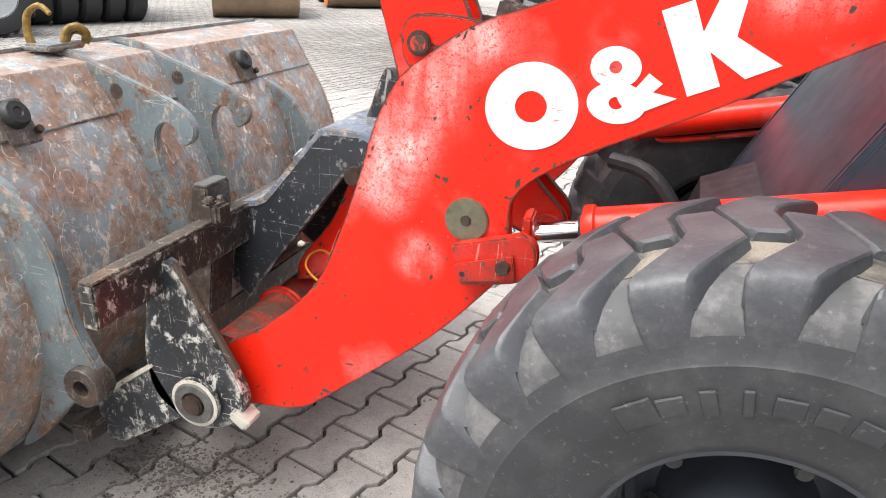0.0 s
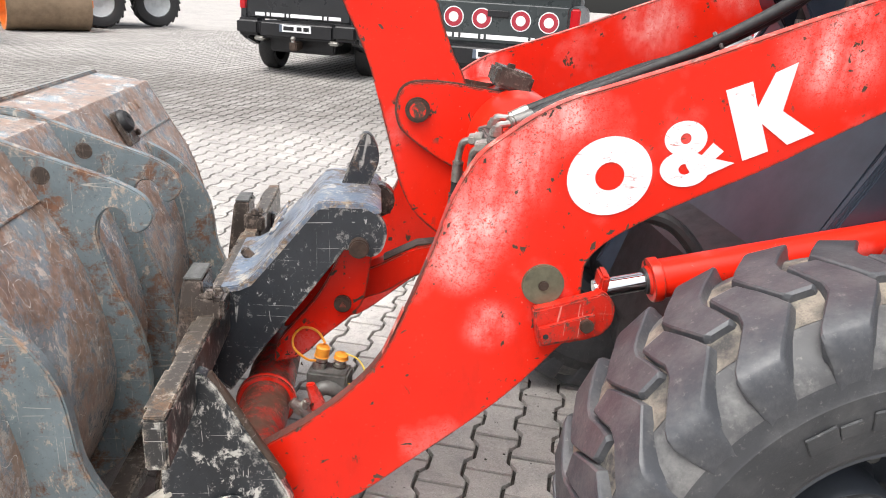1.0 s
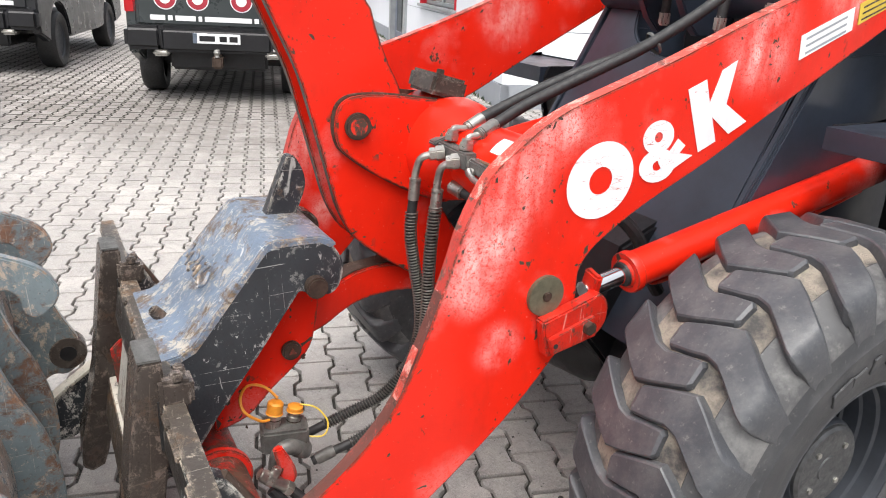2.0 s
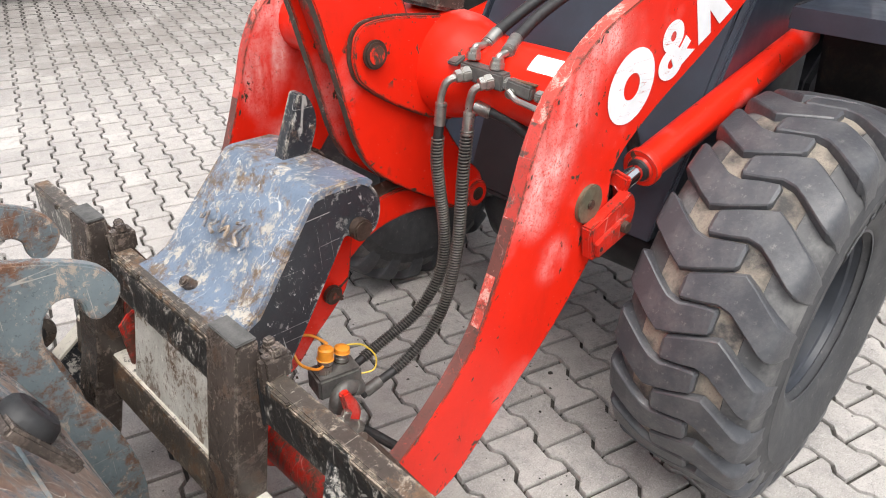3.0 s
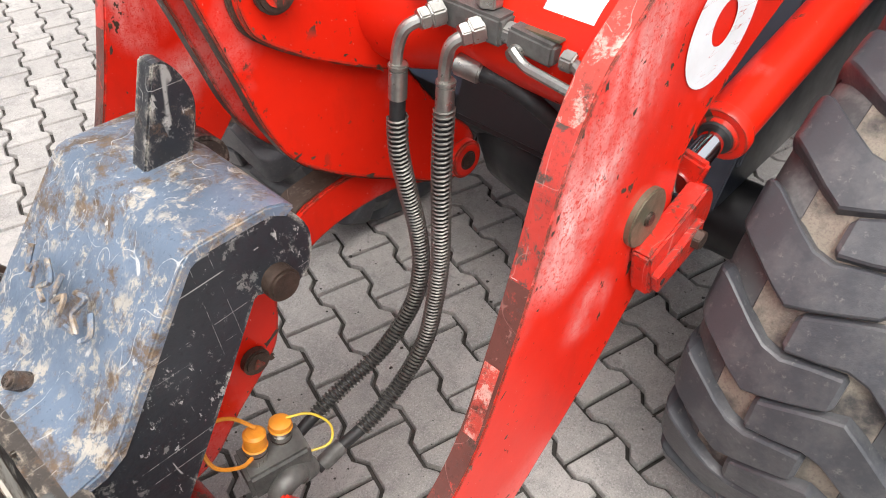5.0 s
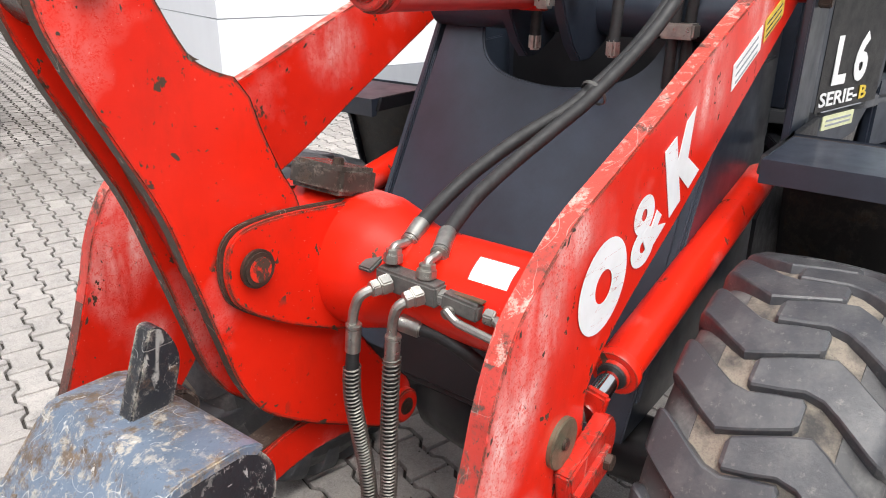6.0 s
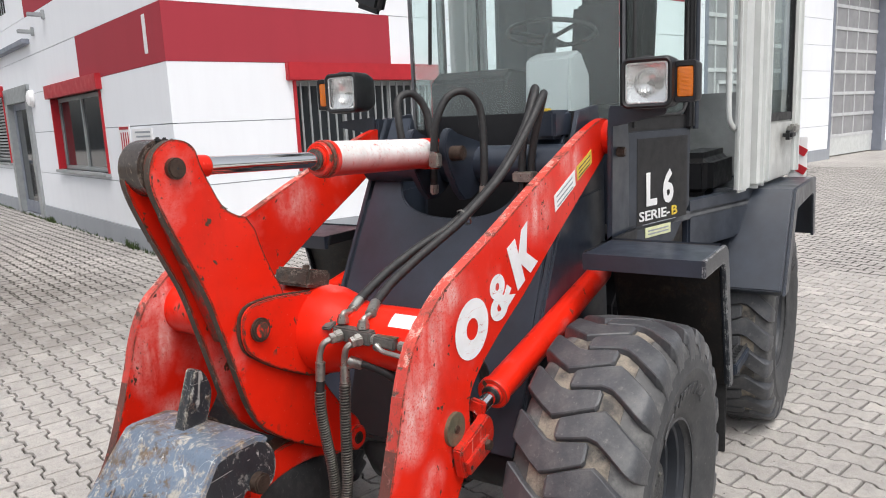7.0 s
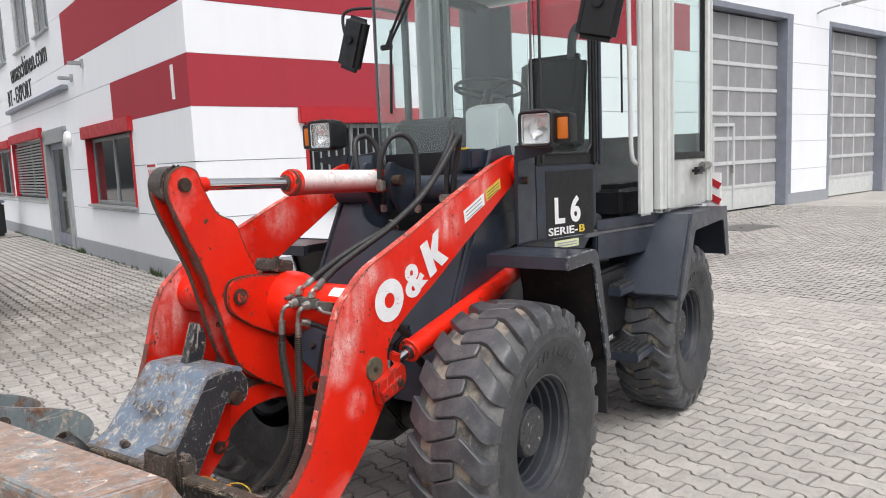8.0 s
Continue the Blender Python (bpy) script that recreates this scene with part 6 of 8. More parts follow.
# front mudguards
for s in (-1, 1):
    def ym(y):
        return y if s < 0 else 2 * YC - y
    guard = sub("mudguard", (0.4, ym(-0.57), 1.2), loader)
    TOP = curved([(0.165, 1.238), (0.165, 1.185), (0.185, 1.185), (0.19, 1.222), (0.430, 1.222), (0.462, 1.20), (0.60, 0.70), (0.618, 0.70), (0.489, 1.185), (0.474, 1.219), (0.448, 1.236), (0.42, 1.2385)], (0, 1, 2, 3, 6, 7, 8, 11), 3)
    y0, y1 = sorted((ym(-0.765), ym(-0.385)))
    part("shell", prism(TOP, y0, y1, 0.003), NAVY, guard, "dark anthracite mudguard")
    yo = ym(-0.765)
    lip = [(0.162, 1.184), (0.41, 1.184), (0.428, 1.176), (0.440, 1.158), (0.575, 0.70), (0.622, 0.70), (0.493, 1.187), (0.478, 1.222), (0.450, 1.240), (0.42, 1.242), (0.162, 1.242)]
    part("rim_flange", prism(lip, min(yo - s * 0.001, yo + s * 0.012), max(yo - s * 0.001, yo + s * 0.012), 0.003), NAVY_WORN, guard, "outer flange rubbed bright along its edge")
    LINER = curved([(0.19, 1.218), (0.428, 1.218), (0.458, 1.197), (0.596, 0.70), (0.592, 0.70), (0.452, 1.193), (0.425, 1.212), (0.19, 1.212)], (0, 1, 3, 4, 6, 7), 3)
    part("liner", prism(LINER, y0 + 0.014, y1 - 0.004, 0.0), MUDDY, guard, "muddy black underside of the mudguard")
    part("mud_flap", box((0.615, ym(-0.575), 0.58), (0.012, 0.36, 0.30), 0.003), HOSE, guard, "black rubber mud flap")
    part("inner_wall", prism([(0.18, 1.20), (0.46, 1.20), (0.59, 0.72), (0.72, 0.72), (0.72, 1.24), (0.2, 1.24)], min(ym(-0.39), ym(-0.375)), max(ym(-0.39), ym(-0.375)), 0.002), BLACK, guard)
    part("stay", bar((0.44, ym(-0.38), 1.19), (0.60, ym(-0.30), 1.19), 0.03, 0.03), BLACK, guard)

# wheels
TYRE_R, TYRE_W = 0.536, 0.185


def wheel(x, y, s):
    """A wheel whose outer face looks to side s (-1: to -y)."""
    root = sub("wheel", (x, y, 0.530), loader)
    c = (x, y, 0.530)
    half = [(0.232, 0.128), (0.245, 0.150), (0.262, 0.158), (0.285, 0.162), (0.31, 0.172), (0.345, 0.182), (0.385, 0.187), (0.400, 0.1885), (0.404, 0.186), (0.43, 0.184), (0.455, 0.176), (0.475, 0.160), (0.487, 0.13), (0.493, 0.07)]
    prof = [(r, h) for r, h in half] + [(0.495, 0.0)] + [(r, -h) for r, h in reversed(half)]
    part("tyre", lathe(prof, c, (0, s, 0), 96), TYRE, root, "worn grey-black tyre carcass")
    part("tread_bed", lathe([(0.509, 0.108), (0.516, 0.07), (0.520, 0.035), (0.521, 0.0), (0.520, -0.035), (0.516, -0.07), (0.509, -0.108)], c, (0, s, 0), 96), GRIT, root, "tread bottom caked with pale grit")
    for v in (1, -1):
        part("shoulder", lathe([(0.440, v * 0.1815), (0.458, v * 0.178), (0.476, v * 0.167), (0.491, v * 0.150), (0.502, v * 0.128), (0.5085, v * 0.109)], c, (0, s, 0), 96), SHOULDER, root, "grey scuffed shoulder of the tyre")
    part("rim", lathe([(0.238, 0.150), (0.246, 0.150), (0.250, 0.144), (0.246, 0.132), (0.232, 0.126), (0.229, 0.110), (0.222, 0.105), (0.220, 0.075), (0.212, 0.070), (0.209, 0.040), (0.200, 0.036), (0.197, 0.0), (0.190, -0.004), (0.187, -0.05), (0.17, -0.06), (0.135, -0.05), (0.114, -0.02), (0.111, 0.075), (0.106, 0.084), (0.0, 0.084)], c, (0, s, 0), 64), RIM, root, "black painted dished rim")
    part("hub_cap", lathe([(0.0, 0.100), (0.030, 0.100), (0.032, 0.097), (0.096, 0.097), (0.103, 0.091), (0.105, 0.082)], c, (0, s, 0), 40), STEP_GREY, root, "grey-black flat hub plate")
    for k in range(4):
        a = math.pi / 4 + math.pi / 2 * k
        part("hub_bolt", nut((x + 0.066 * math.cos(a), y + s * 0.096, 0.53 + 0.066 * math.sin(a)), (0, s, 0), 0.016, 0.006), STEEL, root)
    for k in range(8):
        a = 2 * math.pi * (k + 0.2) / 8
        part("wheel_nut", nut((x + 0.142 * math.cos(a), y + s * -0.04, 0.53 + 0.142 * math.sin(a)), (0, s, 0), 0.034, 0.03), STEEL_DULL, root)
    part("valve_stem", rod((x + 0.16, y + s * 0.0, 0.45), (x + 0.165, y + s * 0.06, 0.447), 0.007, None, 10), HOSE, root)
    # raised marks on the side wall: plain bars
    for k, (wd, ht) in enumerate(((0.056, 0.046), (0.038, 0.032), (0.022, 0.044), (0.014, 0.046), (0.038, 0.032), (0.034, 0.032), (0.038, 0.032), (0.022, 0.044), (0.034, 0.032), (0.014, 0.046))):
        a = radians(123 - 8.2 * k)
        r = 0.342
        m = Matrix.Translation((x + r * math.cos(a), y + s * 0.1825, 0.53 + r * math.sin(a))) @ Matrix.Rotation(math.pi / 2 - a, 4, "Y") @ Matrix.Rotation(radians(-s * 13), 4, "X")
        part("side_mark", boxed(m, (wd, 0.005, ht), 0.0015), TYRE, root)
    # tread blocks: two rows of bent lugs
    pitch = 22
    for row in (1, -1):
        shared = None
        for k in range(pitch):
            a = 2 * math.pi * (k + (0.69 if row > 0 else 0)) / pitch
            if shared is None:
                shared = lug_mesh(row)
            ob = new("tread_block", shared)
            ob.parent = root
            ob.rotation_euler = (0, a, 0)
    return root


def boxed(m, size, bevel):
    bm = bmesh.new()
    bmesh.ops.create_cube(bm, size=1, matrix=m @ Matrix.Diagonal((*size, 1)))
    bevel_new(bm, 0, bevel, 1)
    return bm


LUGS = {}


def lug_mesh(row):
    if row in LUGS:
        return LUGS[row]
    bend = ((-0.048, -0.002, 0.019), (-0.041, -0.003, 0.027), (0.0, -0.014, 0.032), (0.040, -0.026, 0.0345), (0.070, -0.027, 0.0420), (0.098, -0.008, 0.0425), (0.150, 0.033, 0.0425),
            (0.163, 0.042, 0.041), (0.172, 0.046, 0.0385), (0.178, 0.049, 0.035), (0.182, 0.051, 0.031), (0.1845, 0.052, 0.025), (0.184, 0.053, 0.012))
    drops = (0.004, 0.0, 0, 0, 0, 0, 0.001, 0.005, 0.013, 0.027, 0.048, 0.070, 0.090)
    bm = bmesh.new()
    rings = []
    for i, ((u, mid, half), drop) in enumerate(zip(bend, drops)):
        mid *= row
        top = 0.537 - 0.42 * u * u - drop
        low = min(0.500 - 0.8 * max(0.0, u - 0.10), top - 0.012) if i < 8 else min(max(top - 0.035, 0.424), top - 0.006)
        flare = 0.011 if i < 8 else 0.004
        ring_v = []
        for s_off, r in ((-half - flare, low), (-half - 0.003, top - 0.008), (-half - 0.001, top - 0.003), (-half + 0.003, top), (half - 0.003, top), (half + 0.001, top - 0.003), (half + 0.003, top - 0.008), (half + flare, low)):
            a = (mid + s_off) / 0.52
            ring_v.append(bm.verts.new((r * math.sin(a), row * u, r * math.cos(a))))
        rings.append(ring_v)
    for p, q in zip(rings, rings[1:]):
        for j in range(7):
            bm.faces.new((p[j], p[j + 1], q[j + 1], q[j]))
    bm.faces.new(rings[0])
    bm.faces.new(rings[-1])
    bmesh.ops.recalc_face_normals(bm, faces=bm.faces)
    me = bpy.data.meshes.new("tread_block")
    bm.to_mesh(me)
    bm.free()
    me.materials.append(TREAD)
    me.shade_smooth()
    me.set_sharp_from_angle(angle=radians(26))
    LUGS[row] = me
    return me


for x in (0.015, 2.11):
    wheel(x, -0.575, -1)
    wheel(x, 2 * YC + 0.575, 1)

# cab: plan flares from the windscreen to the door post
cab = sub("cab", (1.7, YC, 1.3), loader)
CAB_L = [(0.76, -0.332), (1.25, -0.455), (1.86, -0.625), (2.66, -0.685)]


def cab_side(p, q, z0, z1, thick, s, bevel=0.004, bm=None, inset=0.0):
    """A plate that stands on the plan line p-q, on side s of the machine."""
    p, q = Vector((*p, 0)), Vector((*q, 0))
    d = (q - p).normalized()
    nrm = Vector((d.y, -d.x, 0)) * thick
    off = Vector((d.y, -d.x, 0)) * -inset
    pts = [p + off, q + off, q + off - nrm, p + off - nrm]
    if s > 0:
        pts = [Vector((v.x, 2 * YC - v.y, 0)) for v in pts]
    return plan([(v.x, v.y) for v in pts], z0, z1, bevel, bm)


def between(p, q, t):
    return (p[0] + (q[0] - p[0]) * t, p[1] + (q[1] - p[1]) * t)


def post(p, r, z0, z1, s, material, name="pillar"):
    y = p[1] if s < 0 else 2 * YC - p[1]
    return part(name, box((p[0], y, (z0 + z1) / 2), (r, r, z1 - z0), r * 0.3, None, None, 3), material, cab)


ROOF = 2.86


def gy_of(v, s):
    return v if s < 0 else 2 * YC - v


A, B, C, D = CAB_L
for s in (-1, 1):
    # lower panel below the corner glass
    low = curved([Vector((0.0, 1.16)), Vector((0.0, 1.61)), Vector((1.0, 1.61)), Vector((1.0, 1.27)), Vector((0.75, 1.13)), Vector((0.45, 1.10))], (0, 1, 2, 3, 4, 5), 1)
    bm = bmesh.new()
    n = len(low)
    d3 = Vector((B[0] - A[0], B[1] - A[1], 0))
    nn = Vector((d3.y, -d3.x, 0)).normalized() * 0.03
    vs = []
    for off in (Vector(), -nn):
        for t, z in low:
            v = Vector((A[0], A[1], 0)) + d3 * t + off
            vs.append((v.x, v.y if s < 0 else 2 * YC - v.y, z))
    mesh_of(vs, [tuple(range(n)), tuple(range(2 * n - 1, n - 1, -1))] + [(i, i + n, (i + 1) % n + n, (i + 1) % n) for i in range(n)], bm)
    bevel_new(bm, 0, 0.006)
    part("side_panel", bm, NAVY, cab, "dark anthracite corner panel")
    part("corner_glass", cab_side(between(A, B, 0.06), between(A, B, 0.92), 1.66, 2.78, 0.005, s, 0, None, 0.012), GLASS, cab, "tinted corner glass", smooth=0).visible_shadow = False
    fr = cab_side(between(A, B, 0.02), between(A, B, 0.98), 1.61, 1.665, 0.03, s)
    part("glass_frame", fr, BLACK, cab)
    part("glass_frame", cab_side(between(A, B, 0.02), between(A, B, 0.98), 2.77, ROOF, 0.03, s), BLACK, cab)
    post(between(A, B, 0.965), 0.045, 1.60, ROOF, s, BLACK)
    seal = []
    for t, z in ((0.10, 2.70), (0.10, 1.70), (0.13, 1.672), (0.30, 1.668), (0.60, 1.668), (0.80, 1.672), (0.885, 1.70), (0.905, 1.76), (0.905, 2.05), (0.905, 2.70)):
        v = between(A, B, t)
        seal.append((v[0], gy_of(v[1] - 0.004, s), z))
    part("glass_seal", sweep(curved(seal, (), 4, False), 0.0075, 8), HOSE, cab, "black rubber seal round the corner glass")
    v = between(A, B, 1.06)
    part("corner_tube", rod((v[0], gy_of(v[1] - 0.006, s), 1.60), (v[0], gy_of(v[1] - 0.006, s), ROOF), 0.013, None, 14), NAVY, cab, "slim dark tube beside the door opening")
    # doorway sill and lower corner
    part("sill", cab_side(B, C, 1.22, 1.285, 0.05, s), NAVY, cab)
    part("lower_skirt", cab_side(B, between(B, C, 0.9), 1.06, 1.22, 0.04, s, 0.01), NAVY, cab)
    # door post and rear side
    post((1.815, C[1]), 0.085, 1.285, ROOF, s, CAB_WHITE, "door_post")
    post(between(C, D, 0.11), 0.08, 1.285, ROOF, s, CAB_WHITE, "door_post")
    part("folded_door", box((1.64, gy_of(-0.600, s), 2.07), (0.15, 0.040, 1.57), 0.015, Matrix.Rotation(radians(5 * s), 4, "Z")), CAB_WHITE, cab, "edge of the folded-back white door")
    part("post_seal", cab_side(between(C, D, 0.035), between(C, D, 0.065), 1.29, ROOF, 0.02, s, 0.002, None, 0.0), BLACK, cab)
    part("rear_panel", cab_side(between(C, D, 0.10), D, 1.285, 1.60, 0.04, s, 0.01), CAB_STAINED if s < 0 else CAB_GREY, cab, "off-white lower cab panel with stains" if s < 0 else "grey lower cab panel")
    part("rear_glass", cab_side(between(C, D, 0.16), between(C, D, 0.94), 1.64, 2.78, 0.005, s, 0, None, 0.015), GLASS, cab, "tinted side glass", smooth=0).visible_shadow = False
    sf = cab_side(between(C, D, 0.13), between(C, D, 0.97), 1.60, 1.645, 0.03, s)
    cab_side(between(C, D, 0.13), between(C, D, 0.97), 2.77, ROOF, 0.03, s, 0.004, sf)
    for t in (0.15, 0.95):
        cab_side(between(C, D, t - 0.02), between(C, D, t + 0.02), 1.60, ROOF, 0.03, s, 0.004, sf)
    part("window_seal", sf, BLACK, cab)
    post(D, 0.07, 1.285, ROOF, s, CAB_WHITE, "rear_post")
    y = -0.70 if s < 0 else 2 * YC + 0.70
    part("door_latch", box((2.58, y, 1.55), (0.20, 0.04, 0.05), 0.01), STEEL, cab)
    part("latch_handle", box((2.40, y, 1.52), (0.16, 0.05, 0.05), 0.015), BLACK, cab)
    gy = lambda v: v if s < 0 else 2 * YC - v
    part("grab_rail", sweep(curved([(1.56, gy(-0.545), 2.70), (1.522, gy(-0.551), 2.62), (1.522, gy(-0.551), 2.40), (1.531, gy(-0.553), 1.882), (1.535, gy(-0.555), 1.66), (1.560, gy(-0.565), 1.60), (1.643, gy(-0.585), 1.573), (1.70, gy(-0.59), 1.573)], (), 6, False), 0.013), CAB_WHITE, cab, "worn grey grab rail")
    part("mirror_arm", sweep(curved([(1.20, gy(-0.45), 2.58), (1.10, gy(-0.60), 2.62), (1.02, gy(-0.64 if s < 0 else -0.76), 2.60), (1.0, gy(-0.62 if s < 0 else -0.74), 2.44)], (), 5, False), 0.010), BLACK, cab)

part("windscreen", box((0.765, YC, 2.22), (0.006, 0.96, 1.17), 0, None), SCREEN, cab, "large dusty windscreen with reflection haze put into the glass colour", smooth=0).visible_shadow = False
wf = box((0.77, YC, 1.62), (0.04, 1.0, 0.05), 0.008)
part("windscreen_frame", wf, BLACK, cab)
part("windscreen_frame", box((0.77, YC, 2.82), (0.05, 1.0, 0.08), 0.008), BLACK, cab)
for y in (A[1] + 0.012, 2 * YC - A[1] - 0.012):
    part("glass_edge", box((0.766, y, 2.22), (0.008, 0.012, 1.2), 0.002), CAB_GREY, cab)
part("cowl", box((0.80, YC, 1.42), (0.06, 0.94, 0.37), 0.012), NAVY, cab)
part("floor_plate", plan([A, B, C, D, (D[0], 2 * YC - D[1]), (C[0], 2 * YC - C[1]), (B[0], 2 * YC - B[1]), (A[0], 2 * YC - A[1])], 1.20, 1.24, 0.004), CAB_GREY, cab)
part("roof_shell", plan([(0.70, A[1]), (1.25, -0.50), C, (2.72, -0.70), (2.72, 2 * YC + 0.70), (C[0], 2 * YC - C[1]), (1.25, 2 * YC + 0.50), (0.70, 2 * YC - A[1])], ROOF, ROOF + 0.09, 0.02), CAB_WHITE, cab, "off-white cab roof")
part("rear_wall_lower", box((2.67, YC, 1.52), (0.04, 1.66, 0.50), 0.01), LINING, cab, "light grey rear wall lining")
part("rear_window", box((2.67, YC, 2.22), (0.006, 1.6, 1.15), 0), GLASS, cab, "tinted rear glass", smooth=0).visible_shadow = False
part("rear_corner", box((2.645, 0.930, 2.22), (0.05, 0.23, 1.24), 0.01), CAB_GREY, cab, "wide dark rear corner lining")
part("rear_corner", box((2.43, 1.005, 2.22), (0.44, 0.03, 1.24), 0.01), CAB_GREY, cab, "wide dark rear corner lining")

# inside the cab
inside = sub("dashboard", (1.0, 0.1, 1.5), loader)
part("console", prism([(0.86, 1.24), (0.90, 1.93), (1.02, 1.96), (1.12, 1.86), (1.14, 1.24)], -0.045, 0.165, 0.012), CONSOLE, inside, "light grey steering console")
for k in range(3):
    for z in (1.60, 1.78, 1.88):
        part("rivet", rod((0.875 + (z - 1.24) * 0.058 - 0.006, -0.005 + 0.065 * k, z), (0.868 + (z - 1.24) * 0.058 - 0.006, -0.005 + 0.065 * k, z), 0.006, None, 10), PIN, inside)
part("side_cover", prism([(0.86, 1.30), (0.86, 1.86), (0.92, 1.90), (1.20, 1.88), (1.25, 1.30)], 0.24, 0.64, 0.015), SEAT, inside, "dark side console")
part("steering_column", rod((1.02, 0.12, 1.90), (1.165, 0.16, 2.04), 0.035, 0.03, 20, 0.004), BLACK, inside)
m = along((1.10, 0.13, 2.0), (1.13, 0.135, 2.15))
wheel_ring = [Vector((1.18, 0.165, 2.06)) + m.to_3x3() @ Vector((0.20 * math.cos(a), 0.20 * math.sin(a), 0)) for a in (2 * math.pi * k / 40 for k in range(41))]
part("steering_wheel", sweep(wheel_ring, 0.011, 10), BLACK, inside, "black steering wheel")
for a in (0.4, 2.5, 4.6):
    part("spoke", rod((1.165, 0.16, 2.035), Vector((1.18, 0.165, 2.06)) + m.to_3x3() @ Vector((0.20 * math.cos(a), 0.20 * math.sin(a), 0)), 0.010, None, 10), BLACK, inside)
driver = sub("driver_seat", (1.9, YC, 1.3), loader)
part("cushion", box((1.75, YC, 1.62), (0.48, 0.48, 0.14), 0.05, None, None, 3), SEAT, driver)
part("backrest", box((2.05, 0.185, 2.00), (0.14, 0.47, 0.66), 0.05, Matrix.Rotation(radians(8), 4, "Y"), None, 3), SEAT, driver, "dark cloth backrest")
part("pedestal", box((1.78, YC, 1.39), (0.36, 0.36, 0.32), 0.03), BLACK, driver)
part("headrest_tube", sweep(curved([(2.08, 0.05, 2.30), (2.10, 0.05, 2.44), (2.08, 0.00, 2.50), (2.05, -0.05, 2.47)], (), 5, False), 0.03), CAB_GREY, driver)
part("side_box", box((2.0, -0.33, 1.35), (0.55, 0.22, 0.23), 0.05, None, None, 3), BLACK, driver, "black armrest box in the doorway")

# wipers, mirrors
wiper = sub("wiper", (0.74, 0.4, 2.3), loader)
part("wiper_arm", rod((0.745, 0.56, 2.30), (0.745, 0.30, 2.66), 0.008, None, 8), BLACK, wiper)
part("wiper_arm", rod((0.745, 0.57, 2.31), (0.745, 0.36, 2.66), 0.008, None, 8), BLACK, wiper)
part("wiper_blade", box((0.742, 0.545, 2.16), (0.012, 0.016, 0.46), 0.003, Matrix.Rotation(radians(3), 4, "X")), HOSE, wiper)
part("wiper_pivot", box((0.745, 0.57, 2.30), (0.025, 0.08, 0.03), 0.006), BLACK, wiper)
part("side_wiper", box((2.72, -0.06, 2.2), (0.012, 0.014, 0.5), 0.003), HOSE, wiper)
for y, z, turn in ((-0.600, 2.385, 14), (1.03, 2.40, 20)):
    mirror = sub("mirror", (1.0, y, z), loader)
    part("mirror_shell", box((1.0, y, z), (0.07, 0.21, 0.33), 0.035, Matrix.Rotation(radians(turn), 4, "X") @ Matrix.Rotation(radians(12 if y < 0 else -12), 4, "Z"), None, 3), BLACK, mirror, "black plastic mirror shell")
    part("mirror_ball", rod((0.96, y, z + 0.02), (0.945, y, z + 0.02), 0.03, None, 16, 0.004), BLACK, mirror)

# model marking on the corner panel
lay = Vector((B[0] - A[0], B[1] - A[1], 0)).normalized()
face = Matrix((( lay.x, 0, lay.y, 0), (lay.y, 0, -lay.x, 0), (0, 1, 0, 0), (0, 0, 0, 1)))


def panel_at(x, z, lift=0.004):
    t = (x - A[0]) / (B[0] - A[0])
    p = Vector((x, A[1] + (B[1] - A[1]) * t, z)) + Vector((lay.y, -lay.x, 0)) * lift
    return Matrix.Translation(p) @ face


mark = sub("model_marking", (1.0, -0.4, 1.3), loader)
bm = bmesh.new()
bmesh.ops.create_cube(bm, size=1, matrix=panel_at(1.028, 1.402, 0.0005) @ Matrix.Diagonal((0.40, 0.35, 0.002, 1)))
part("dark_film", bm, BLACK, mark, "black film under the model marking", smooth=0)
part("model_mark", written("L 6", 0.185, panel_at(0.998, 1.306) @ Matrix.Diagonal((0.95, 1, 1, 1)), 0.001, 0.006), WHITE, mark, "white figures", smooth=0)
part("word", written("SERIE-", 0.056, panel_at(0.962, 1.243) @ Matrix.Diagonal((1.66, 1, 1, 1)), 0.001, 0.001), WHITE, mark, "white lettering", smooth=0)
part("word", written("B", 0.056, panel_at(1.114, 1.243) @ Matrix.Diagonal((1.66, 1, 1, 1)), 0.001, 0.001), YELLOW, mark, "yellow letter", smooth=0)
bm = bmesh.new()
bmesh.ops.create_cube(bm, size=1, matrix=panel_at(0.990, 1.190, 0.002) @ Matrix.Diagonal((0.20, 0.042, 0.003, 1)))
part("pale_label", bm, PALE_LABEL, mark, "pale yellow-green label", smooth=0)
bm = bmesh.new()
bmesh.ops.create_cube(bm, size=1, matrix=panel_at(1.00, 1.226, 0.002) @ Matrix.Diagonal((0.26, 0.003, 0.003, 1)))
part("rule", bm, PLINTH, mark, smooth=0)
for z in (1.196, 1.182):
    bm = bmesh.new()
    bmesh.ops.create_cube(bm, size=1, matrix=panel_at(0.99, z, 0.004) @ Matrix.Diagonal((0.16, 0.006, 0.002, 1)))
    part("text_bar", bm, PLINTH, mark, smooth=0)

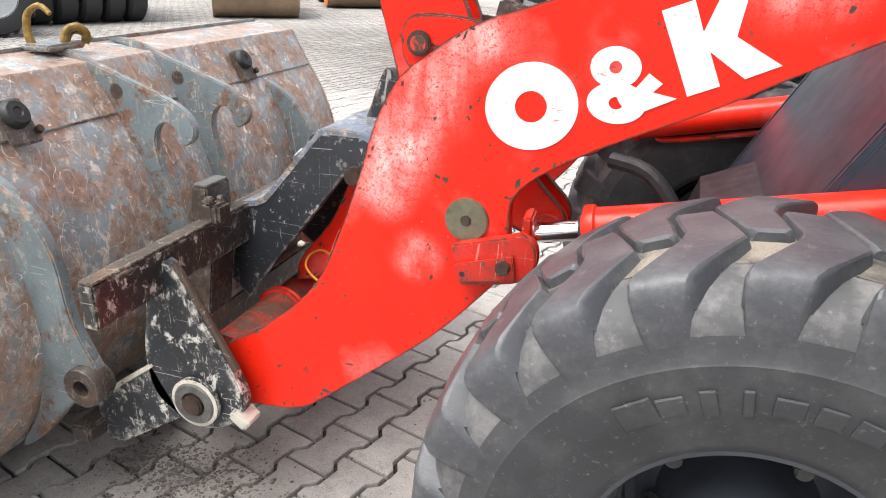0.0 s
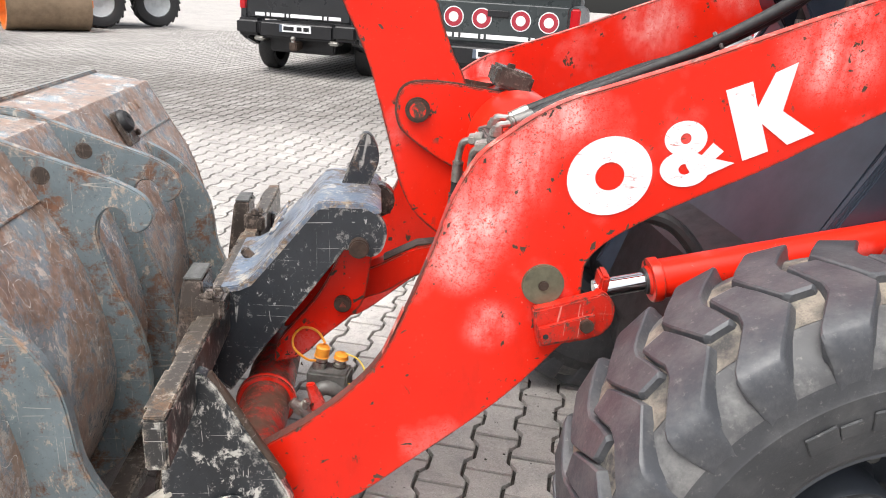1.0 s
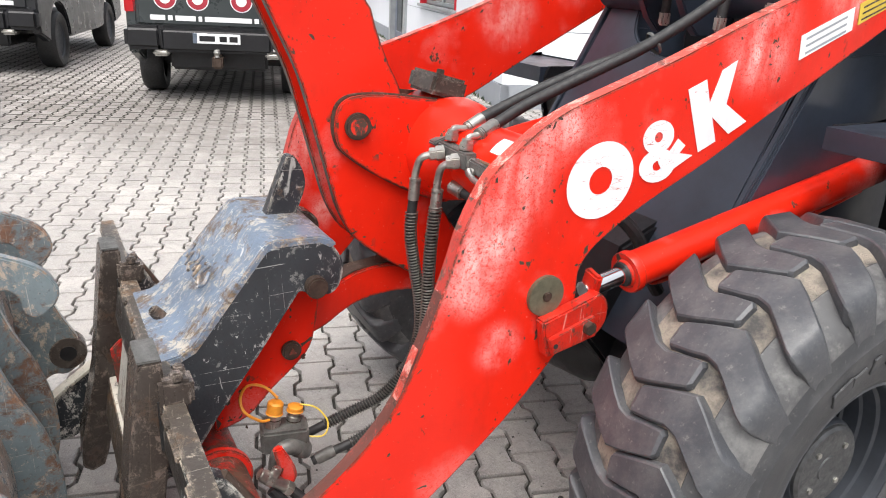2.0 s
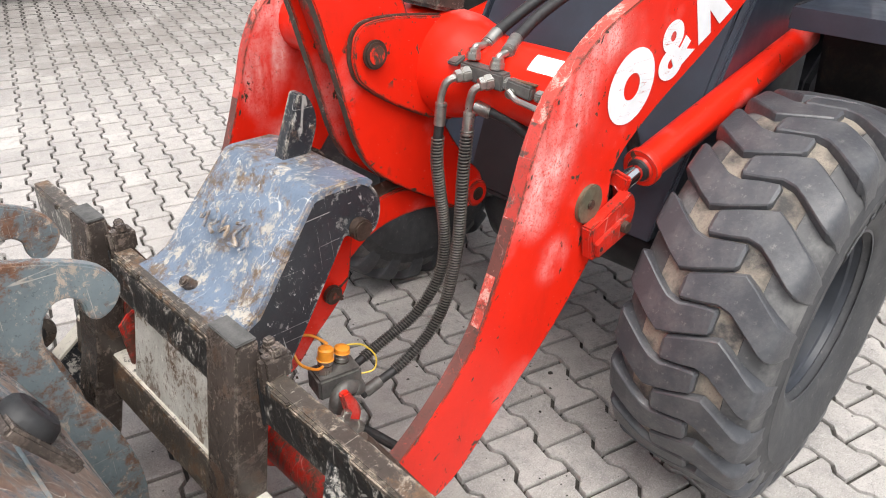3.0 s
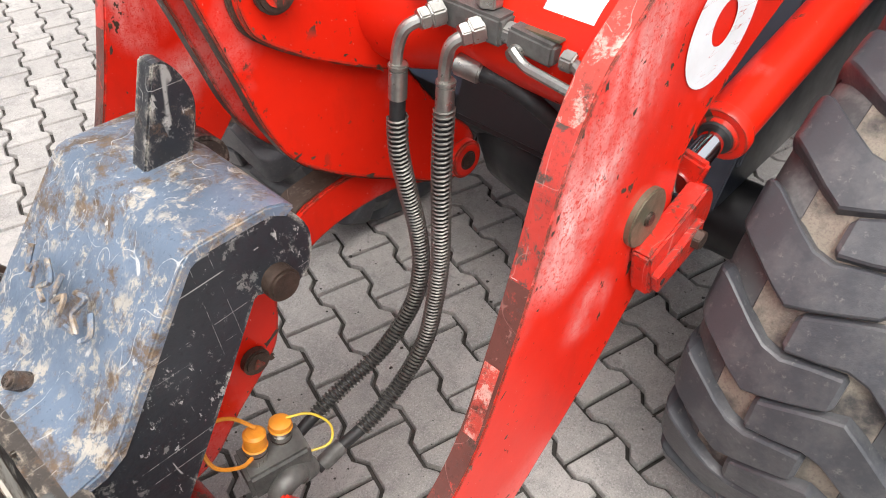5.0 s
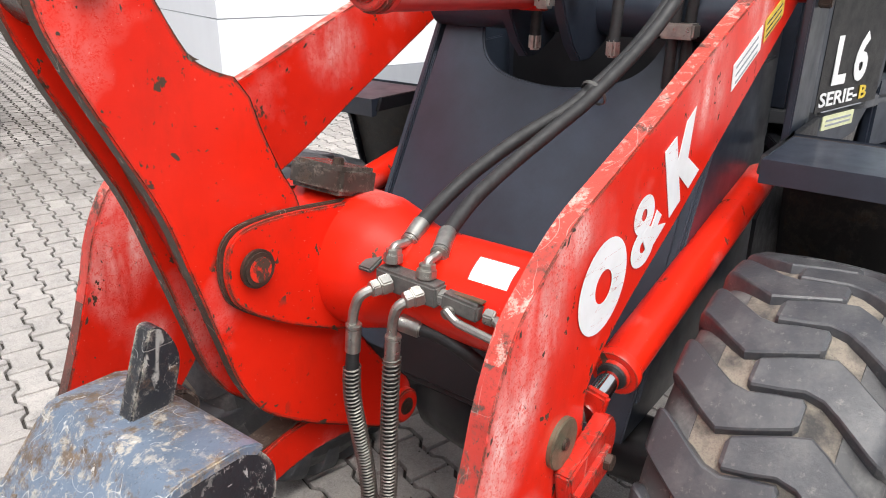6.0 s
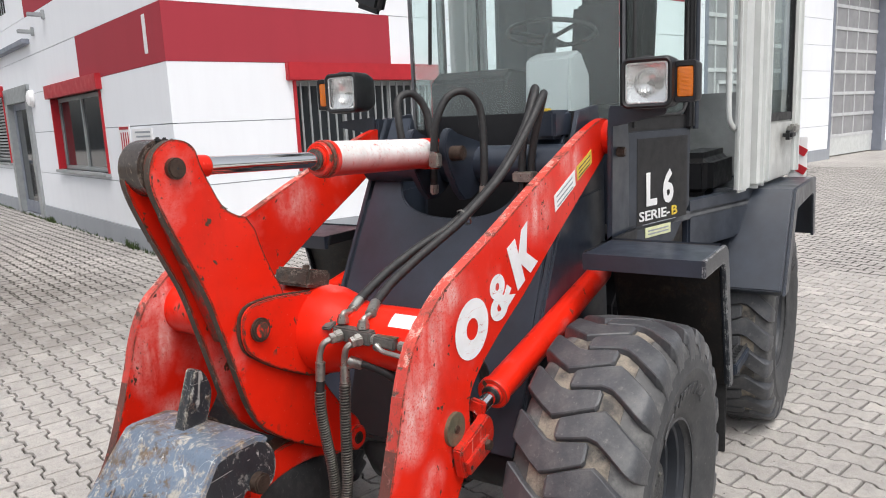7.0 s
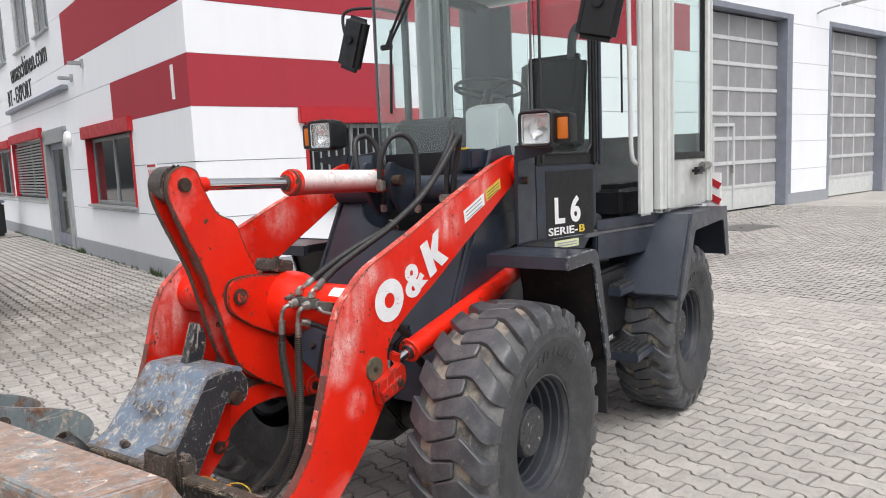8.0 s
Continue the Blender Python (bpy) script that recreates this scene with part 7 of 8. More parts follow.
# rear frame, rear mudguards and steps
rear = sub("rear_frame", (2.2, YC, 0.8), loader)
part("chassis", prism([(0.95, 0.50), (0.95, 0.85), (1.2, 1.06), (2.7, 1.18), (3.25, 1.18), (3.3, 0.6), (2.9, 0.45)], -0.22, 0.55, 0.02), BLACK, rear)
part("joint", box((0.85, YC, 0.70), (0.30, 0.30, 0.50), 0.04), BLACK, rear)
part("engine_hood", box((3.0, YC, 1.38), (0.66, 1.10, 0.42), 0.05, None, None, 3), NAVY, rear)
part("rear_axle", rod((2.11, -0.50, 0.53), (2.11, 0.83, 0.53), 0.085, None, 28, 0.01), BLACK, rear)
for s in (-1, 1):
    def ym(y):
        return y if s < 0 else 2 * YC - y
    y0, y1 = sorted((ym(-0.80), ym(-0.36)))
    mg = sub("rear_mudguard", (2.2, ym(-0.6), 1.2), loader)
    RG = curved([(1.55, 0.83), (1.60, 0.80), (1.655, 0.80), (1.885, 1.215), (2.66, 1.225), (2.74, 0.92), (2.765, 0.92), (2.69, 1.262), (1.86, 1.275), (1.80, 1.235)], (0, 1, 2, 3, 4, 5, 6, 7, 8), 2)
    part("shell", prism(RG, y0, y1, 0.006), NAVY, mg, "dark anthracite rear mudguard")
    yo = ym(-0.80)
    RL = [(1.595, 0.797), (1.70, 0.797), (1.900, 1.150), (1.925, 1.172), (2.575, 1.180), (2.60, 1.165), (2.68, 0.917), (2.768, 0.917), (2.693, 1.265), (1.86, 1.279), (1.842, 1.270)]
    part("rim_flange", prism(RL, min(yo - s * 0.001, yo + s * 0.014), max(yo - s * 0.001, yo + s * 0.014), 0.004), NAVY, mg)
    steps = sub("boarding_steps", (1.5, ym(-0.55), 0.7), loader)
    for x0, x1, ya, yb, z in ((1.30, 1.625, -0.665, -0.42, 0.545), (1.34, 1.665, -0.555, -0.36, 0.905)):
        ya, yb = sorted((ym(ya), ym(yb)))
        part("tray", plan([(x0, ya), (x1, ya), (x1, yb), (x0, yb)], z - 0.06, z - 0.012, 0.006), NAVY, steps)
        for k in range(7):
            u = ya + 0.015 + (yb - ya - 0.03) * k / 6
            part("grip_bar", box(((x0 + x1) / 2, u, z - 0.004), (x1 - x0 - 0.02, 0.008, 0.018), 0.002), STEP_GREY, steps)
        for k in range(8):
            u = x0 + 0.02 + (x1 - x0 - 0.04) * k / 7
            part("cross_bar", box((u, (ya + yb) / 2, z - 0.006), (0.006, yb - ya - 0.02, 0.012), 0.001), STEP_GREY, steps)
    part("side_box", box((1.42, ym(-0.40), 0.80), (0.50, 0.16, 0.40), 0.02), BLACK, steps)
    part("hanger", box((1.60, ym(-0.43), 0.70), (0.014, 0.05, 0.34), 0.003), CONSOLE, steps)

# ---- the bucket that stands before the machine ----
bucket = thing("loader_bucket", (-1.9, YC, 0), "rusty blue-grey loader bucket with two lifting hooks standing on the paving", "bucket")
BY0, BY1 = -0.835, 1.172
OUT = [(-1.965, 1.102), (-1.775, 1.080), (-1.700, 0.945), (-1.628, 0.815), (-1.578, 0.65), (-1.562, 0.50), (-1.590, 0.36), (-1.66, 0.22), (-1.78, 0.10), (-1.95, 0.04), (-2.20, 0.022), (-2.62, 0.012)]
shell_line = curved(OUT, (0, 1, 2), 5, False)
inner = []
for i, p in enumerate(shell_line):
    d = (shell_line[min(i + 1, len(shell_line) - 1)] - shell_line[max(i - 1, 0)]).normalized()
    inner.append(p + Vector((d[1], -d[0])) * 0.016)
part("shell", prism(shell_line + inner[::-1], BY0 + 0.018, BY1 - 0.018, 0.002), BUCKET, bucket, "rusty scratched curved bucket back")
SIDE_B = shell_line + [Vector((-2.62, 0.05)), Vector((-2.30, 0.55)), Vector((-2.05, 1.02))]
for y0 in (BY0, BY1 - 0.018):
    part("side_plate", prism(SIDE_B, y0, y0 + 0.018, 0.003), BUCKET, bucket, "rusty bucket side plate")
part("cutting_edge", box((-2.66, YC, 0.016), (0.16, BY1 - BY0, 0.022), 0.003), OILY, bucket)
part("top_rim", bar((-1.965, BY0, 1.104), (-1.965, BY1, 1.104), 0.018, 0.016, 0.004), BUCKET_RIB, bucket)
part("seam", bar((-1.699, BY0 + 0.02, 0.944), (-1.699, BY1 - 0.02, 0.944), 0.007, 0.007, 0.002), BUCKET_RIB, bucket)
HOOK = [(-1.95, 1.108), (-1.86, 1.112), (-1.746, 1.074), (-1.605, 1.026), (-1.520, 0.996), (-1.462, 0.962), (-1.440, 0.918), (-1.456, 0.884), (-1.484, 0.870), (-1.502, 0.884), (-1.506, 0.912), (-1.524, 0.930), (-1.552, 0.926),
        (-1.572, 0.895), (-1.574, 0.845), (-1.546, 0.735), (-1.50, 0.62), (-1.478, 0.50), (-1.49, 0.38), (-1.56, 0.23), (-1.70, 0.10), (-1.78, 0.09), (-1.66, 0.21), (-1.60, 0.36), (-1.575, 0.50), (-1.59, 0.65), (-1.64, 0.81), (-1.71, 0.94), (-1.785, 1.072)]
hook_line = curved(HOOK, (0, 20, 21, 28), 3)
for y in (0.030, 0.300):
    part("hook_plate", prism(hook_line, y - 0.013, y + 0.013, 0.004), BUCKET_RIB, bucket, "weathered hook plate with open hook")
    part("lug_hole", rod((-1.690, y - 0.0138, 1.006), (-1.690, y + 0.0138, 1.006), 0.022, None, 24), OILY, bucket)
RIB = curved([(-1.68, 0.930), (-1.60, 0.885), (-1.535, 0.825), (-1.480, 0.724), (-1.458, 0.566), (-1.405, 0.44), (-1.400, 0.375), (-1.445, 0.335), (-1.50, 0.33), (-1.62, 0.20), (-1.70, 0.15), (-1.62, 0.28), (-1.575, 0.45), (-1.585, 0.65), (-1.63, 0.81)], (0, 14), 4)
for y in (-0.465, 0.800):
    part("rib", prism(RIB, y - 0.016, y + 0.016, 0.004), BUCKET_RIB, bucket, "grey-green rib with a bored boss")
    s = 1 if y < 0 else -1
    part("boss", lathe([(0.022, 0.03), (0.022, -0.03), (0.050, -0.03), (0.052, -0.026), (0.052, 0.026), (0.050, 0.03), (0.022, 0.03)], (-1.437, y + 0.012 * -s, 0.402), (0, 1, 0), 36), OILY, bucket, "brown bored boss")
    part("boss_core", rod((-1.437, y - 0.02, 0.402), (-1.437, y + 0.02, 0.402), 0.023, None, 24), BLACK, bucket)
part("foot_bar", box((-1.53, YC, 0.205), (0.06, 1.25, 0.05), 0.006), OILY, bucket)
nrm = Vector((0.87, 0, 0.50)).normalized()
for y in (-0.331, 0.685):
    base = Vector((-1.695, y, 0.990)) if y < 0 else Vector((-1.722, y, 0.998))
    turn = nrm.to_track_quat("Z", "X").to_matrix().to_4x4()
    bm = bmesh.new()
    bmesh.ops.create_cube(bm, size=1, matrix=Matrix.Translation(base + nrm * 0.008 - Vector((0.5, 0, -0.87)) * -0.01) @ turn @ Matrix.Diagonal((0.115, 0.085, 0.016, 1)))
    bevel_new(bm, 0, 0.004)
    part("buffer_plate", bm, OILY, bucket)
    part("rubber_buffer", lathe([(0.0, 0.021), (0.010, 0.021), (0.013, 0.024), (0.028, 0.023), (0.034, 0.018), (0.037, 0.008), (0.037, 0.0)], base + nrm * 0.012 + Vector((-0.004, 0, 0.007)), nrm, 32), HOSE, bucket, "black rubber stop buffer")
    part("plate_bolt", nut(base + nrm * 0.016 + Vector((0.02, 0.04, -0.035)), nrm, 0.022, 0.012), PIN, bucket)
chain = thing("chain_hook", (-1.93, -0.02, 1.10), "chipped yellow chain hook on the bucket's top rim", "hook")
part("hook", sweep(curved([(-1.93, -0.01, 1.105), (-1.945, -0.01, 1.15), (-1.94, -0.005, 1.20), (-1.90, 0.0, 1.225), (-1.865, 0.0, 1.205)], (), 6, False), lambda t: 0.013 - 0.006 * t, 10), GOLD, chain)
part("base_plate", box((-1.90, 0.03, 1.115), (0.10, 0.14, 0.018), 0.006), BUCKET_RIB, chain)
part("shackle", sweep(curved([(-1.88, 0.05, 1.12), (-1.875, 0.06, 1.155), (-1.86, 0.085, 1.165), (-1.85, 0.105, 1.145), (-1.855, 0.10, 1.118)], (), 5, False), 0.012), GOLD, chain)
part("shackle", sweep(curved([(-1.90, 0.075, 1.12), (-1.885, 0.085, 1.15), (-1.865, 0.10, 1.15), (-1.85, 0.12, 1.125)], (), 5, False), 0.010), GOLD, chain)
for k in range(5):
    part("cast_bar", boxed(Matrix.Translation(Vector((-1.745, 0.80 + 0.035 * k, 1.03 - 0.006 * (k % 2)))) @ nrm.to_track_quat("Z", "X").to_matrix().to_4x4(), (0.03, 0.022, 0.006), 0.002), BUCKET, bucket)

# ---- parked vehicles and rollers behind the machine ----
E1, E2 = Vector((math.cos(BA), math.sin(BA), 0)), Vector((-math.sin(BA), math.cos(BA), 0))


def car_wheel(root, m, r, w, name="wheel"):
    """A road wheel, axis along the x of m."""
    hub = sub(name, m.translation, root)
    c, a = m.translation, m.to_3x3() @ Vector((1, 0, 0))
    prof = [(r * 0.62, w * 0.40), (r * 0.72, w * 0.5), (r * 0.9, w * 0.5), (r * 0.97, w * 0.42), (r, w * 0.3), (r, -w * 0.3), (r * 0.97, -w * 0.42), (r * 0.9, -w * 0.5), (r * 0.72, -w * 0.5), (r * 0.62, -w * 0.40)]
    part("tyre", lathe(prof, c, a, 40), HOSE, hub)
    part("rim", lathe([(r * 0.63, w * 0.40), (r * 0.60, w * 0.32), (r * 0.2, w * 0.22), (0.0, w * 0.25)], c, a, 32), RIM, hub)
    return hub


def pickup(rear, paint, url_low, icons, label):
    """A pickup seen from behind; rear: the middle under its rear axle."""
    m = Matrix.Translation(rear) @ Matrix.Rotation(BA, 4, "Z")
    root = thing("pickup_truck", rear, label, "truck", "parked pickups")

    def b(x0, x1, y0, y1, z0, z1, bevel=0.02):
        bm = bmesh.new()
        bmesh.ops.create_cube(bm, size=1, matrix=m @ Matrix.Translation(((x0 + x1) / 2, (y0 + y1) / 2, (z0 + z1) / 2)) @ Matrix.Diagonal((x1 - x0, y1 - y0, z1 - z0, 1)))
        bevel_new(bm, 0, bevel, 3)
        return bm
    # bed side with wheel arch, as an outline of (along, up)
    arch = [(0.52 * math.cos(a), 0.42 + 0.50 * math.sin(a)) for a in (math.pi * k / 12 for k in range(13))]
    outline = [(-0.95, 1.36), (-0.98, 0.85), (-0.95, 0.55), (-0.55, 0.42)] + [(-x, z) for x, z in arch] + [(0.60, 0.40), (2.5, 0.40), (2.75, 0.42)] + [(3.35 - 0.52 * math.cos(math.pi * k / 12), 0.42 + 0.50 * math.sin(math.pi * k / 12)) for k in range(13)] + [(4.0, 0.42), (4.45, 0.50), (4.50, 0.95), (4.3, 1.18), (3.2, 1.30), (0.95, 1.36)]
    for s in (-1, 1):
        bm = bmesh.new()
        n = len(outline)
        vs = [m @ Vector((s * 0.98 - (0.0 if k == 0 else s * 0.12), y, z)) for k in (0, 1) for y, z in outline]
        mesh_of(vs, [tuple(range(n)), tuple(range(2 * n - 1, n - 1, -1))] + [(i, i + n, (i + 1) % n + n, (i + 1) % n) for i in range(n)], bm)
        bevel_new(bm, 0, 0.02, 2, 40)
        part("body_side", bm, paint, root)
        for y in (0.0, 3.35):
            car_wheel(root, m @ Matrix.Translation((s * 0.85, y, 0.40)) @ Matrix.Rotation(0 if s > 0 else math.pi, 4, "Z"), 0.40, 0.27)
        part("tail_lamp", b(s * 0.93 - 0.06, s * 0.93 + 0.055, -0.985, -0.80, 0.98, 1.34, 0.02), TAIL_RED, root, "red tail lamp")
        part("bumper_corner", b(min(s * 0.60, s * 1.0), max(s * 0.60, s * 1.0), -1.12, -0.90, 0.60, 0.86, 0.05), BLACK, root)
        part("exhaust_tip", b(s * 0.62 - 0.09, s * 0.62 + 0.09, -1.10, -0.85, 0.53, 0.60, 0.025), STEEL, root, "bright exhaust tip")
    part("tailgate", b(-0.86, 0.86, -0.985, -0.90, 0.86, 1.36, 0.025), paint, root, "dark tailgate")
    part("tailgate_handle", b(-0.14, 0.14, -1.0, -0.97, 1.18, 1.27, 0.01), BLACK, root)
    part("bumper", b(-0.62, 0.62, -1.10, -0.88, 0.58, 0.84, 0.04), BLACK, root)
    part("bed_floor", b(-0.88, 0.88, -0.90, 0.95, 0.70, 0.76, 0.01), BLACK, root)
    part("chassis", b(-0.55, 0.55, -0.85, 4.2, 0.36, 0.62, 0.03), BLACK, root)
    part("axle", b(-0.80, 0.80, -0.06, 0.06, 0.34, 0.46, 0.03), BLACK, root)
    part("cab", b(-0.90, 0.90, 0.95, 2.95, 1.20, 1.88, 0.12), paint, root)
    part("hood", b(-0.88, 0.88, 2.9, 4.45, 0.9, 1.26, 0.08), paint, root)
    part("rear_window", b(-0.72, 0.72, 0.935, 0.955, 1.44, 1.78, 0.01), DARK_PANE, root)
    part("plate", b(-0.26, 0.26, -1.125, -1.10, 0.69, 0.80, 0.004), WHITE, root, "white number plate")
    part("plate_band", b(-0.26, -0.215, -1.129, -1.12, 0.69, 0.80, 0.002), ROLLER_BLUE, root)
    for x0, x1 in ((-0.19, -0.02), (0.03, 0.11), (0.14, 0.23)):
        part("plate_bar", b(x0, x1, -1.129, -1.12, 0.715, 0.775, 0.002), BLACK, root)
    part("tow_hitch", b(-0.06, 0.06, -1.22, -0.95, 0.42, 0.56, 0.02), PIN, root)
    part("tow_ball", lathe([(0.0, 0.09), (0.03, 0.08), (0.04, 0.05), (0.025, 0.02), (0.03, 0.0)], m @ Vector((0, -1.2, 0.55)), (0, 0, 1), 16), STEEL, root)
    x = -0.72
    for wd in (0.16, 0.05, 0.22, 0.04, 0.52, 0.05, 0.20):
        part("lettering_bar", b(x, x + wd, -0.992, -0.984, url_low, url_low + 0.055, 0.002), WHITE, root)
        x += wd + 0.03
    if icons:
        for x in (-0.55, -0.20, 0.28, 0.62):
            for r, mat_i, d in ((0.125, WHITE, 0.0), (0.112, PLASTER_RED, 0.003), (0.06, WHITE, 0.006)):
                part("icon_disc", rod(m @ Vector((x, -0.985, 1.16)), m @ Vector((x, -0.991 - d, 1.16)), r, None, 28), mat_i, root)
    return root


pickup(Vector((-1.86, 11.25, 0)), CAR_PAINT, 0.90, False, "dark grey pickup truck with white lettering parked on paving")
pickup(Vector((0.83, 8.42, 0)), CAR_GREEN, 0.92, True, "dark slate pickup truck with round red and white badges")


def roller(centre, axis, width, r, rim, paint, label):
    root = thing("road_roller", (centre[0], centre[1], 0), label, "roller", "parked rollers")
    a = Vector((axis[0], axis[1], 0)).normalized()
    c = Vector((centre[0], centre[1], r))
    p, q = c - a * width / 2, c + a * width / 2
    part("drum", lathe([(r - 0.06, -width / 2 + 0.02), (r, -width / 2), (r, width / 2), (r - 0.06, width / 2 - 0.02)], c, a, 64), DRUM, root, "sandy steel drum")
    part("drum_rim", lathe([(r - 0.01, -width / 2 - 0.004), (r - 0.10, -width / 2 - 0.004), (r - 0.11, -width / 2 + 0.25), (0.15, -width / 2 + 0.28), (0.0, -width / 2 + 0.28)], c, a, 48), rim, root)
    part("drum_rim", lathe([(r - 0.01, width / 2 + 0.004), (r - 0.10, width / 2 + 0.004), (r - 0.11, width / 2 - 0.25), (0.0, width / 2 - 0.28)], c, a, 48), rim, root)
    side = Vector((-a.y, a.x, 0))
    for e in (p - a * 0.08, q + a * 0.08):
        part("yoke", bar(e + side * 0.9, e - side * 0.2, 0.10, 0.16), paint, root)
    part("yoke_beam", bar(p + side * 0.9, q + side * 0.9, 0.16, 0.2), paint, root)
    part("body", box(c + side * 1.9 + Vector((0, 0, 0.55)), (width * 0.9, 1.8, 0.9), 0.08, Matrix.Rotation(math.atan2(a.y, a.x), 4, "Z")), paint, root)
    for e in (-1, 1):
        w = c + side * 2.1 + a * e * width * 0.4
        part("rear_wheel", lathe([(0.25, 0.15), (0.5, 0.17), (0.6, 0.12), (0.6, -0.12), (0.5, -0.17), (0.25, -0.15)], (w.x, w.y, 0.6), a, 36), HOSE, root)
    return root


roller((-9.05, 12.45), (0.83, 0.56), 1.75, 0.62, ROLLER_BLUE, BLACK, "parked road roller with sandy drum and grey-blue rim")
roller((-8.55, 16.6), (0.83, 0.56), 1.75, 0.62, ROLLER_ORANGE, ROLLER_ORANGE, "parked orange road roller with sandy drum")
tyred = thing("tyred_roller", (-10.9, 9.6, 0), "cream panelled pneumatic roller on a row of black tyres", "roller", "parked rollers")
axis = Vector((0.42, 0.91, 0)).normalized()
for k in range(6):
    c = Vector((-10.85, 9.1, 0.42)) + axis * (0.42 * k - 0.9)
    part("wheel", lathe([(0.2, 0.17), (0.36, 0.18), (0.42, 0.13), (0.42, -0.13), (0.36, -0.18), (0.2, -0.17)], c, axis, 32), HOSE, tyred)
part("skirt", box((-10.6, 9.25, 0.85), (0.5, 3.0, 0.75), 0.03, Matrix.Rotation(math.atan2(-axis.x, axis.y), 4, "Z")), CREAM, tyred, "cream lower panel")
part("body", box((-12.2, 10.2, 1.4), (2.6, 2.6, 1.6), 0.1, Matrix.Rotation(math.atan2(-axis.x, axis.y), 4, "Z")), BLACK, tyred)


def field_wheel(c, a, r, w, root):
    hub = sub("wheel", c, root)
    part("tyre", lathe([(r * 0.55, w * 0.4), (r * 0.7, w * 0.5), (r * 0.92, w * 0.48), (r * 0.96, w * 0.3), (r * 0.96, -w * 0.3), (r * 0.92, -w * 0.48), (r * 0.7, -w * 0.5), (r * 0.55, -w * 0.4)], c, a, 48), HOSE, hub)
    part("rim", lathe([(r * 0.57, w * 0.42), (r * 0.52, w * 0.3), (r * 0.2, w * 0.1), (0, w * 0.15)], c, a, 32), CONSOLE, hub, "pale grey rim")
    q = Vector(a).to_track_quat("Z", "Y").to_matrix().to_4x4()
    for k in range(20):
        for s in (-1, 1):
            m = Matrix.Translation(c) @ q @ Matrix.Rotation(2 * math.pi * (k + (0.5 if s > 0 else 0)) / 20, 4, "Z") @ Matrix.Translation((r * 0.97, 0, s * w * 0.25)) @ Matrix.Rotation(radians(35 * s), 4, "X")
            part("lug", boxed(m, (0.06 * r, 0.10 * r, w * 0.5), 0.01), HOSE, hub)


tractor = thing("wheeled_excavator", (-8.2, 18.9, 0), "large yard machine on lugged black tyres with pale rims", "excavator")
field_wheel(Vector((-7.95, 18.3, 0.62)), Vector((0.5, -0.85, 0)), 0.62, 0.46, tractor)
field_wheel(Vector((-7.0, 19.9, 0.62)), Vector((0.5, -0.85, 0)), 0.62, 0.46, tractor)
part("chassis", box((-8.3, 19.6, 1.1), (2.4, 2.4, 0.7), 0.08), BLACK, tractor)
loader_far = thing("yard_loader", (-10.6, 6.9, 0), "another yard machine on a lugged black tyre", "wheel loader")
field_wheel(Vector((-10.15, 7.0, 0.62)), Vector((0.9, -0.43, 0)), 0.62, 0.45, loader_far)
part("chassis", box((-11.2, 7.4, 1.1), (1.6, 1.2, 0.7), 0.08), BLACK, loader_far)

bin_at = BM @ Vector((-0.75, 14.6, 0))
waste = thing("waste_bin", bin_at, "dark wheeled bin with blue-green lid beside the wall", "bin")
part("body", box(bin_at + Vector((0, 0, 0.5)), (0.6, 0.7, 0.95), 0.06, Matrix.Rotation(BA, 4, "Z")), BLACK, waste)
part("lid", box(bin_at + Vector((0, 0, 1.0)), (0.66, 0.76, 0.08), 0.03, Matrix.Rotation(BA, 4, "Z")), ROLLER_BLUE, waste)
board = thing("warning_board", (2.80, -0.700, 1.20), "red and white striped warning board at the loader's rear", "board")
bb = box((2.80, -0.700, 1.36), (0.02, 0.10, 0.26), 0.004)
part("plate", bb, WHITE, board)
for k in range(2):
    part("stripe", box((2.788, -0.700, 1.31 + 0.11 * k), (0.004, 0.105, 0.045), 0, Matrix.Rotation(radians(30), 4, "X")), TRIM_RED, board)
part("stem", box((2.80, -0.70, 1.215), (0.02, 0.03, 0.05), 0.003), STEEL, board)

weeds = bmesh.new()
wr = random.Random(3)
for k in range(420):
    a = wr.uniform(0.2, 16) if k % 3 else wr.choice((1.9, 2.1, 6.9, 7.1)) + wr.uniform(-0.2, 0.2)
    p = BM @ Vector((-0.03 - abs(wr.gauss(0, 0.03)), a, 0))
    h, t = wr.uniform(0.02, 0.09 if k % 3 else 0.16), wr.uniform(0, 6.28)
    d = Vector((math.cos(t), math.sin(t), 0)) * 0.012
    mesh_of([p - d, p + d, p + d * 4 * wr.uniform(-1, 1) + Vector((0.02 * wr.uniform(-1, 1), 0.02 * wr.uniform(-1, 1), h))], [(0, 1, 2)], weeds)
tagged(part("weeds", weeds, WEED, None, smooth=0), "sparse weeds along the wall base", "weeds", kind="stuff")


